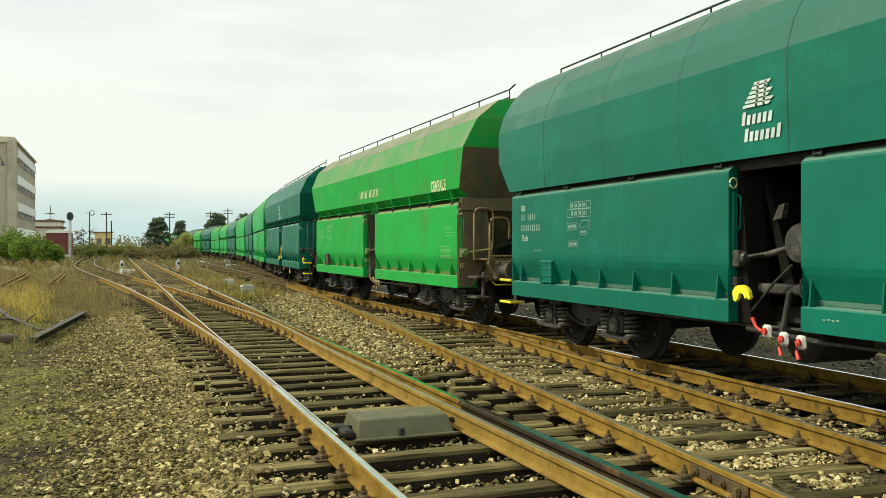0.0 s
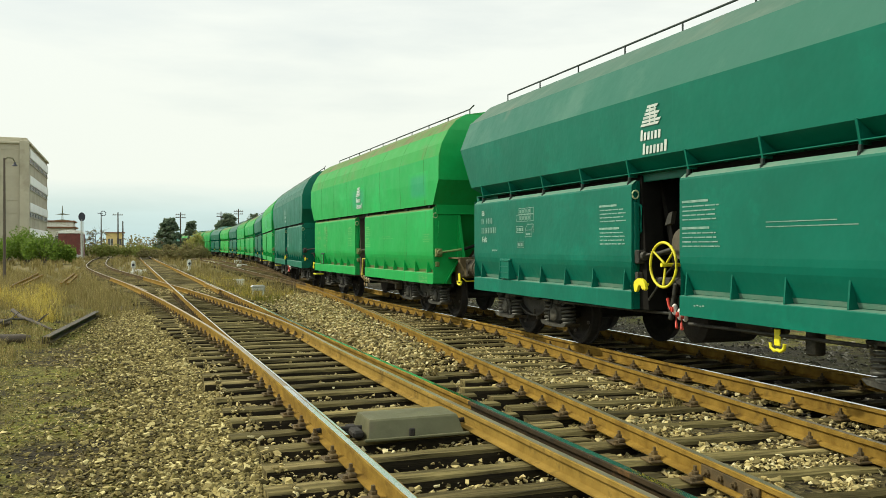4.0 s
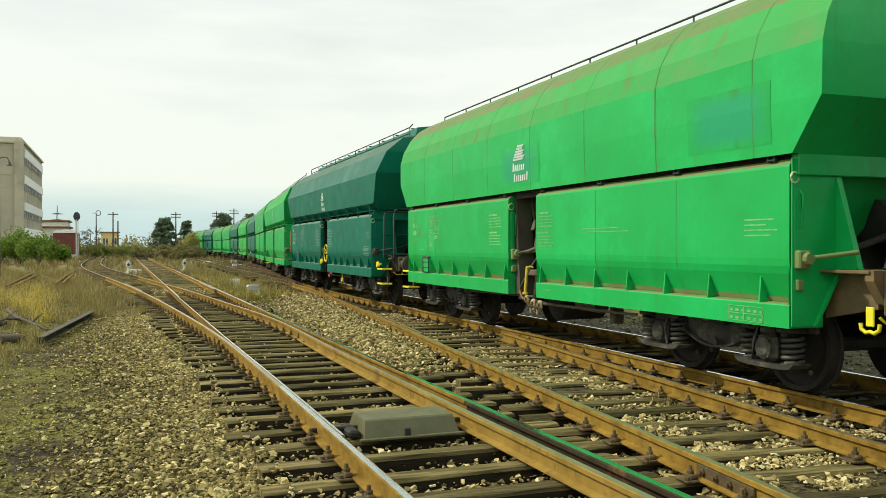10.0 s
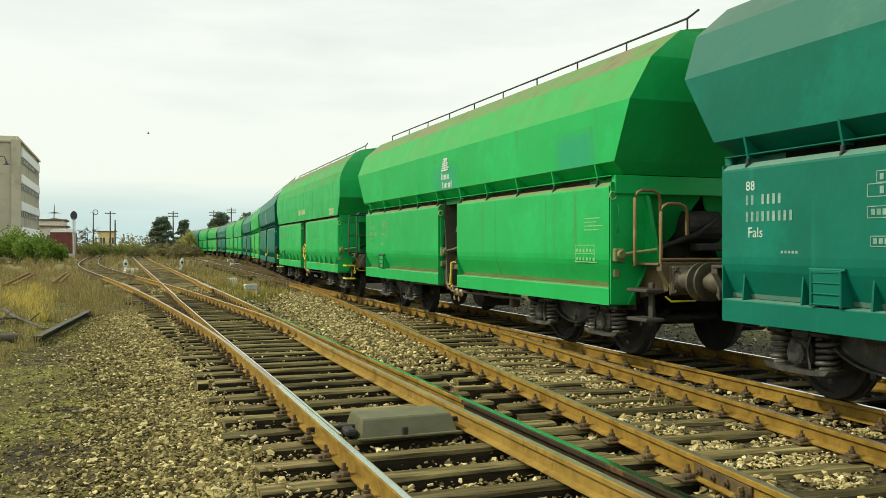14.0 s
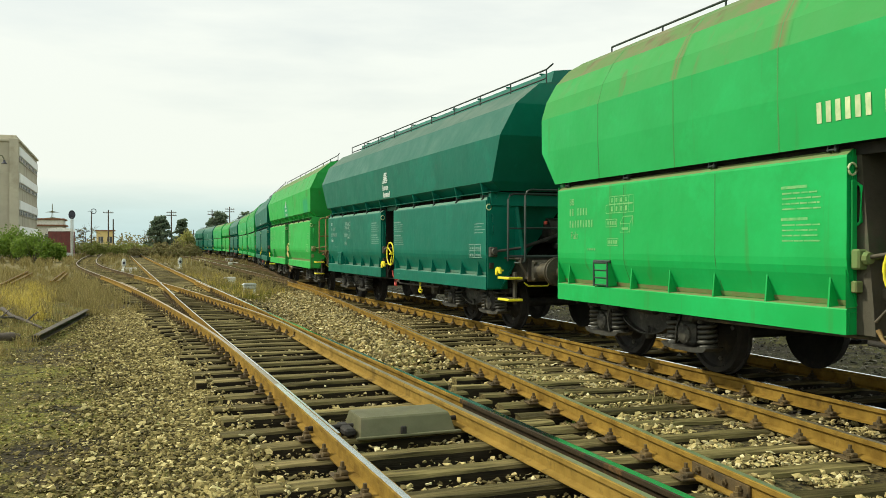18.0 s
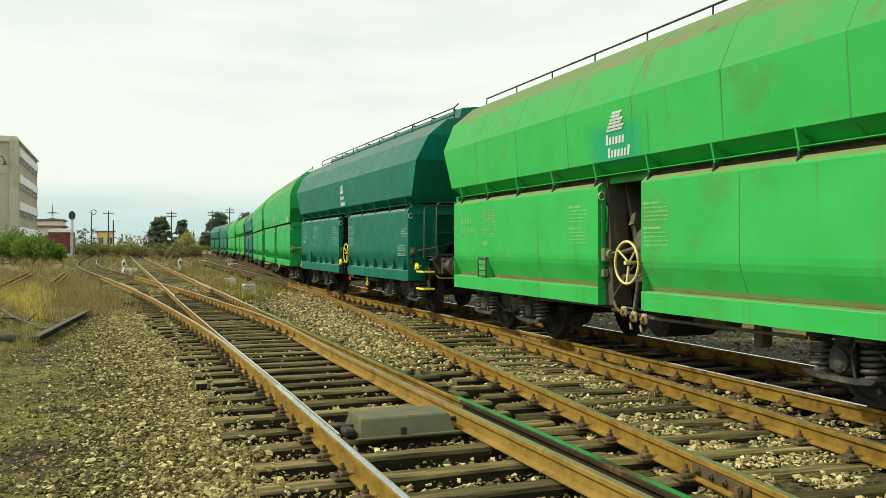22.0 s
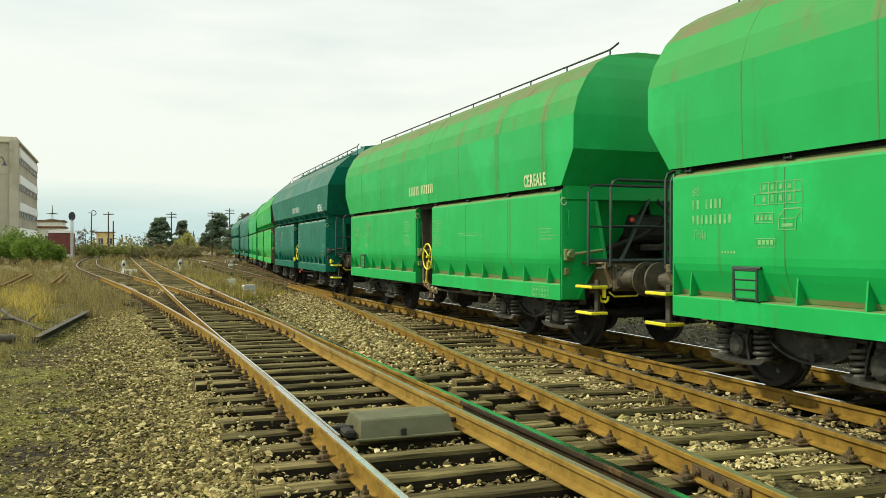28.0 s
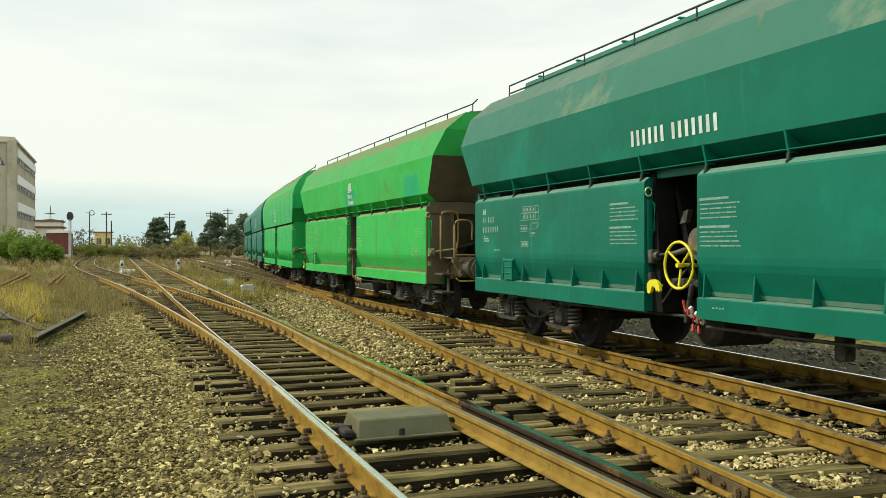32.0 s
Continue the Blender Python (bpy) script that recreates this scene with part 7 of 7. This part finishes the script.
def build_pylon(x, y, h):
    b = thing("power_pylon", "distant lattice power pylon on the horizon", "pylon", at=pose(x, y, -0.4))
    for i in (-1, 1):
        for j in (-1, 1):
            part("leg", Solid().tube([(i * 2.6, j * 2.6, 0), (i * 0.5, j * 0.5, h * 0.62), (0, 0, h)], 0.16, 5), GREY_METAL, b)
    for z, w in ((h * 0.66, 6.5), (h * 0.80, 4.8)):
        part("crossarm", Solid().prism([(-w, z), (0, z + 0.9), (w, z), (0, z - 0.2)], "y", -0.2, 0.2), GREY_METAL, b)
    for k in range(5):
        a, c = k * h * 0.12, (k + 1) * h * 0.12
        ra, rc = 2.6 - 2.1 * a / (h * 0.62), 2.6 - 2.1 * c / (h * 0.62)
        part("lattice", Solid().tube([(-ra, -ra, a), (rc, -rc, c)], 0.09, 4).tube([(ra, -ra, a), (-rc, -rc, c)], 0.09, 4), GREY_METAL, b)


build_factory()
build_low_house("workshop", "low workshop with pale walls and red trim", -14.5, 184, 9.5, 9, 6.3, WHITEWASH, ROOF_BROWN, 5)
build_low_house("annex_house", "small pale annex with flat roof behind bushes", -11.6, 160, 6.5, 7, 4.6, WHITEWASH, ROOF_BROWN, 4)
build_low_house("guard_house", "small ochre house with overhanging brown flat roof", -2.8, 236.8, 4.2, 5, 5.0, OCHRE, ROOF_BROWN, 2)
build_red_van()
build_signal()
build_yard_lamp(-6.08, 50.4, 6.6, "wooden lamp post with curved arm and dark shade", 0.5)
build_yard_lamp(-4.2, 162.3, 7.7, "tall dark lamp post with a hoop lamp")
build_pole(-1.5, 172.0, 8.0, "wooden telegraph pole beyond the green hedge", 1)
build_pole(-0.6, 161.0, 6.0, "short dark wooden pole beside the hedge", 0)
build_pole(9.9, 173.0, 8.2, "wooden telegraph pole between dark trees")
build_pole(19.0, 187.0, 9.0, "wooden telegraph pole behind a pine tree")
build_pole(21.7, 179.0, 9.3, "wooden telegraph pole rising over the train", 2)
build_pole(14.6, 183, 4.6, "leaning thin dark post among yellow shrubs", 0, 3)
build_pylon(-42.6, 659, 31)

# ---------------------------------------------------------------- trees and bushes
LEAF_GREEN = island_material("bush_leaves", [(0.070, 0.130, 0.014), (0.130, 0.215, 0.026), (0.19, 0.275, 0.042), (0.10, 0.16, 0.024)], 0.7, 0.4)
LEAF_LIGHT = island_material("pale_hedge_leaves", [(0.17, 0.21, 0.045), (0.25, 0.28, 0.07), (0.21, 0.235, 0.06), (0.29, 0.26, 0.09)], 0.7, 0.4)
# needle tones lifted and greyed: distance haze put into the colour
LEAF_PINE = island_material("pine_needles", [(0.105, 0.160, 0.105), (0.14, 0.20, 0.125), (0.19, 0.24, 0.15), (0.17, 0.19, 0.125)], 0.8, 0.4)
LEAF_BROWN = island_material("thicket_twigs_and_leaves", [(0.175, 0.150, 0.066), (0.225, 0.19, 0.082), (0.165, 0.165, 0.058), (0.27, 0.22, 0.105)], 0.85, 0.2)
LEAF_YELLOW = island_material("yellow_autumn_leaves", [(0.34, 0.34, 0.095), (0.44, 0.42, 0.14), (0.28, 0.30, 0.09), (0.38, 0.34, 0.10)], 0.8, 0.35)


def leaf_cloud(s, rng, centre, radii, n, size, flat=0.0):
    """Small leaves through an uneven blob."""
    if n < 1:
        return
    d = rng.normal(size=(n, 3))
    d /= np.linalg.norm(d, axis=1)[:, None]
    p = np.array(centre) + d * (rng.random((n, 1)) ** 0.4) * np.array(radii)
    u = rng.normal(size=(n, 3))
    u[:, 2] *= 1 - flat
    u /= np.linalg.norm(u, axis=1)[:, None]
    v = np.cross(u, rng.normal(size=(n, 3)))
    v /= np.linalg.norm(v, axis=1)[:, None]
    k = size * rng.uniform(0.6, 1.4, (n, 1))
    q = np.stack([p - u * k, p + v * k * 0.5, p + u * k, p - v * k * 0.5], 1).reshape(-1, 3)
    s.add(q.tolist(), [(4 * i, 4 * i + 1, 4 * i + 2, 4 * i + 3) for i in range(n)])


def build_bush(x, y, w, h, mat, label, seed, n=1500, size=0.10, category="bush", name="bush", group="", clumps=9):
    rng = np.random.default_rng(seed)
    b = thing(name, label, category, group, at=pose(x, y, ground_height(x, y) if abs(x) < 60 else -0.36))
    s = Solid()
    for _ in range(9):
        a = rng.random() * 6.28
        tip = (math.cos(a) * w * 0.35, math.sin(a) * w * 0.35, h * rng.uniform(0.5, 0.9))
        s.tube([(0.1 * math.cos(a), 0.1 * math.sin(a), 0), (tip[0] * 0.5, tip[1] * 0.5, tip[2] * 0.5), tip], [0.03, 0.02, 0.008], 5)
    part("stem", s, BARK, b)
    s = Solid()
    for _ in range(clumps):
        cx, cy = rng.uniform(-0.36, 0.36, 2) * w
        top = h * (1 - 0.75 * (math.hypot(cx, cy) / (0.55 * w)) ** 2) * rng.uniform(0.75, 1.02)
        rz = max(0.2, top * 0.40)
        leaf_cloud(s, rng, (cx, cy, max(0.3, top - rz)), (w * rng.uniform(0.14, 0.24), w * rng.uniform(0.14, 0.24), rz), n // clumps, size)
    part("crown", s, mat, b)
    return b


def build_tree(x, y, h, spread, mat, label, seed, conifer=False, bare=False, n=3200, size=0.16, group=""):
    rng = np.random.default_rng(seed)
    b = thing("tree", label, "tree", group, at=pose(x, y, -0.4))
    s = Solid()
    lean = rng.uniform(-0.3, 0.3)
    s.tube([(0, 0, 0), (lean * 0.3, 0, h * 0.4), (lean, 0, h * 0.92)], [0.045 * h * 0.6, 0.03 * h * 0.6, 0.03], 8)
    limbs = []
    k = 64 if conifer else 14
    for i in range(k):
        f = 0.22 + 0.74 * i / k if conifer else rng.uniform(0.3, 0.9)
        a = rng.random() * 6.28
        reach = spread * ((1 - f) ** 0.75 * 0.95 + 0.10 if conifer else rng.uniform(0.5, 1.0) * (1.1 - abs(f - 0.55)))
        tip = np.array((lean * f + math.cos(a) * reach, math.sin(a) * reach, h * f + (0.08 if conifer else 0.25) * reach * rng.uniform(0.2, 1)))
        s.tube([(lean * f, 0, h * f - 0.1), tuple((np.array((lean * f, 0, h * f)) + tip) / 2 + (0, 0, 0.1)), tuple(tip)], [0.06, 0.04, 0.015], 5)
        limbs.append(tip)
        if bare:
            for _ in range(7):
                q = tip + rng.normal(size=3) * spread * 0.22
                s.tube([tuple(tip * 0.8 + np.array((0, 0, h * f * 0.2))), tuple(q)], [0.03, 0.008], 4)
    part("trunk", s, BARK, b)
    s = Solid()
    for tip in limbs:
        c = tip * np.array((0.72, 0.72, 1.0))
        r = spread * rng.uniform(0.14, 0.30)
        if conifer:
            root = np.array((lean * tip[2] / h, 0, tip[2] - 0.1))
            for q in (0.35, 0.65, 0.9, 1.05):
                e = r * (1.0 - 0.5 * q)
                leaf_cloud(s, rng, root + (tip - root) * q + rng.normal(size=3) * 0.12, (e, e, e * 0.7), n // (4 * k), size * 1.1, 0.2)
        else:
            leaf_cloud(s, rng, c, (r * 1.3, r * 1.3, r * 0.8), (n // 12 if bare else n) // k, size)
    part("crown", s, mat, b)
    return b


for i, (x, y, w, h) in enumerate([(-11.6, 95.5, 5.0, 3.6), (-9.4, 94.0, 5.2, 4.1), (-7.6, 91.0, 4.4, 3.7), (-6.2, 94.5, 3.0, 2.9), (-13.5, 92.0, 5, 3.4)]):
    build_bush(x, y, w, h, LEAF_GREEN, "dense green bush in front of the factory", 100 + i, 2600, 0.13, group="bushes by the factory", clumps=14)
for i, (x, y, w, h) in enumerate([(-5.0, 135.6, 5, 2.7), (-2.6, 139, 5, 2.8), (-0.2, 141, 5, 2.6), (2.2, 147, 5, 2.4), (4.0, 156, 5, 2.3)]):
    build_bush(x, y, w, h, LEAF_LIGHT, "pale green overgrown hedge bush at the yard's end", 120 + i, 1500, 0.16, group="hedge bushes", clumps=10)
for i, (x, y, w, h) in enumerate([(3.2, 127, 3.6, 1.9), (4.8, 126, 3.8, 2.4), (6.4, 126, 4.0, 2.7), (8.1, 124, 3.8, 2.7), (9.6, 121, 3.0, 2.2), (7.2, 117, 3.0, 1.7), (10.4, 128, 2.4, 2.2), (11.2, 150, 2.4, 2.6), (5.4, 122, 3.0, 1.8), (10.2, 134, 2.2, 2.6)]):
    build_bush(x, y, w, h, LEAF_BROWN, "brownish thicket of half-bare shrubs", 140 + i, 2200, 0.13, group="thicket shrubs", clumps=12)
for i, (x, y, w, h) in enumerate([(10.4, 139, 2.4, 4.8), (11.2, 142, 1.6, 5.1), (9.4, 143, 2.6, 4.4), (11.6, 152, 1.8, 5.0)]):
    build_bush(x, y, w, h, LEAF_YELLOW, "tall yellow autumn shrub", 160 + i, 1600, 0.14, group="yellow shrubs", clumps=10)
for i, (x, y, w, h, m) in enumerate([(19.6, 206, 6, 3.0, LEAF_BROWN), (21.7, 195, 6, 3.4, LEAF_BROWN), (24.5, 190, 6, 3.8, LEAF_LIGHT), (27, 180, 6, 3.2, LEAF_BROWN), (17.2, 150, 3, 1.8, LEAF_BROWN), (19.5, 140, 3.5, 2.2, LEAF_BROWN), (16.6, 220, 6, 3.4, LEAF_YELLOW)]):
    build_bush(x, y, w, h, m, "low shrub growing beyond the train", 170 + i, 1400, 0.16, group="shrubs beyond the train", clumps=9)
build_tree(7.1, 158.0, 7.0, 3.0, LEAF_PINE, "dark rounded pine behind the thicket", 200, True, n=12000)
build_tree(12.0, 178.0, 7.2, 2.3, LEAF_PINE, "dark slender pine behind the thicket", 201, True, n=8000)
build_tree(20.6, 187.0, 9.0, 4.4, LEAF_PINE, "broad dark pine beyond the train", 202, True, n=16000)
build_tree(22.0, 176.0, 6.4, 2.8, LEAF_PINE, "dark low pine beside a telegraph pole", 203, True, n=7000)
build_tree(25.6, 185.0, 9.2, 3.2, LEAF_PINE, "sparse pine with an open crown", 204, True, n=5000)
build_tree(5.5, 169.3, 6.2, 2.6, LEAF_BROWN, "bare grey tree beside the pine", 205, bare=True)
build_tree(-5.8, 179.0, 5.6, 2.4, LEAF_BROWN, "bare grey tree beyond the hedge", 206, bare=True)


def build_far_woods():
    """A low uneven line of woods along the horizon."""
    rng = np.random.default_rng(77)
    s = Solid()
    for i in range(190):
        a = -0.9 + 2.4 * rng.random()
        d = rng.uniform(420, 900)
        h = rng.uniform(3, 8)
        leaf_cloud(s, rng, (d * math.sin(a), d * math.cos(a), h * 0.45), (h * 1.6, h * 1.6, h * 0.6), 60, 0.9)
    ob = part("far_woods", s, LEAF_BROWN)
    tagged(ob, "distant low woods along the horizon", "woods", kind="stuff")


build_far_woods()

# ---------------------------------------------------------------- the train
# dark, hull, stencilled name, hand wheel, railing near, railing far, blue patch, dirty end, long roof hatch
TRAIN_LIST = [
    (1, "a", 0, 0, 0, 1, 0, 0, 0, 0), (0, "c", 1, 0, 1, 0, 0, 1, 0), (1, "b", 0, 1, 1, 0, 0, 0, 0), (0, "a", 0, 0, 0, 1, 1, 0, 0),
    (1, "a", 0, 0, 0, 1, 0, 0, 0), (0, "a", 0, 0, 0, 1, 1, 0, 0), (1, "b", 0, 1, 1, 0, 0, 0, 1), (0, "b", 0, 0, 1, 0, 1, 0, 0, 0),
    (0, "a", 1, 1, 1, 0, 0, 0, 0), (1, "b", 0, 1, 1, 0, 0, 0, 1), (0, "c", 0, 1, 1, 0, 1, 2, 0), (1, "b", 0, 1, 1, 0, 0, 0, 1),
    (0, "a", 1, 0, 0, 1, 0, 0, 0), (0, "a", 1, 1, 1, 0, 0, 0, 0), (1, "b", 1, 1, 1, 0, 0, 0, 1), (0, "b", 0, 0, 1, 0, 1, 1, 0),
    (0, "a", 0, 0, 0, 1, 1, 0, 0), (1, "a", 0, 0, 1, 0, 0, 0, 0), (1, "b", 0, 0, 1, 0, 0, 0, 0),
]
WAGONS = [build_wagon(*row) for row in TRAIN_LIST]

# the way along the running track, by its length from y = 0
STEP = 0.5
_ys = np.arange(-140, 330, STEP)
_xs = np.array([TRAIN(float(y)) for y in _ys])
_ss = np.concatenate([[0], np.cumsum(np.hypot(np.diff(_xs), STEP))])
_ss -= np.interp(0, _ys, _ss)


def on_track(s):
    return Vector((float(np.interp(s, _ss, _xs)), float(np.interp(s, _ss, _ys)), 0))


def rolled(t):
    return 6.38 * t - 0.01365 * t**2 - 0.00003 * t**3


# slack in the couplings
SLACK = [0.20, 0.04, 0.18, -0.12, -0.16, -0.19, -0.02, -0.20, -0.09, -0.12, -0.19, -0.18, -0.30, -0.06, -0.03, 0, 0, 0, 0]


def wagon_pose(k, t):
    s = 13.635 * k + 6.107 + SLACK[k] - rolled(t)
    a, b = on_track(s - 4.2), on_track(s + 4.2)
    d = b - a
    m = (a + b) / 2
    return pose(m.x, m.y, 0, 0, 0, math.degrees(math.atan2(-d.x, d.y)))


def build_tail_board(x):
    """A striped board on the last wagon's end."""
    w = WAGONS[-1][0]
    s = Solid()
    for i in range(6):
        s.box((x, END + 0.04, 1.50 + 0.11 * i), (0.22, 0.02, 0.11), i % 2)
    part("tail_board", s, [RED, WHITE], w, "red and white striped tail board")


build_tail_board(-1.38)
build_tail_board(1.38)


def build_bird():
    b = thing("bird", "small dark bird flying with beating wings", "bird")
    dark = material("slate_feathers", (0.05, 0.05, 0.055), (0.09, 0.09, 0.095), 20, 0.7, 0, 0.2, 60)
    part("body", Solid().tube([(-0.17, 0, 0.01), (-0.14, 0, 0.02), (-0.08, 0, 0.0), (0.03, 0, -0.01), (0.14, 0, 0.0)], [0.012, 0.035, 0.055, 0.06, 0.02], 8), dark, b)
    part("tail", Solid().prism([(0.12, -0.02), (0.12, 0.02), (0.27, 0.05), (0.27, -0.05)], "z", -0.006, 0.006), dark, b)
    wings = []
    for m in (1, -1):
        shape = [(-0.08, 0.0), (-0.10, m * 0.16), (-0.03, m * 0.36), (0.03, m * 0.35), (0.05, m * 0.14), (0.06, 0.0)]
        wings.append((part("wing", Solid().prism(shape, "z", -0.008, 0.008), dark, b, at=pose(0, m * 0.03, 0.02)), m))
    return b, wings


BIRD, WINGS = build_bird()


def motions():
    walk(BIRD, [(t, pose(36.3 - 10.6 * (t - 11), 145.5, 20.4 - 0.25 * (t - 11))) for t in (0, 16, 32)])
    for wing, m in WINGS:
        beat = [(t / 10, pose(0, m * 0.03, 0.02, m * (8 + 34 * math.sin(t * 1.9)), 0, 0)) for t in range(321)]
        walk(wing, beat)
    for k, (w, w_sets) in enumerate(WAGONS):
        for ws, q in w_sets:
            spin = [(t / 10, pose(0, q, 0.46) @ pose(0, 0, 0, math.degrees(rolled(t / 10) / 0.46), 0, 0)) for t in range(321)]
            walk(ws, spin)
        walk(w, [(t / 2, wagon_pose(k, t / 2)) for t in range(65)])


motions()
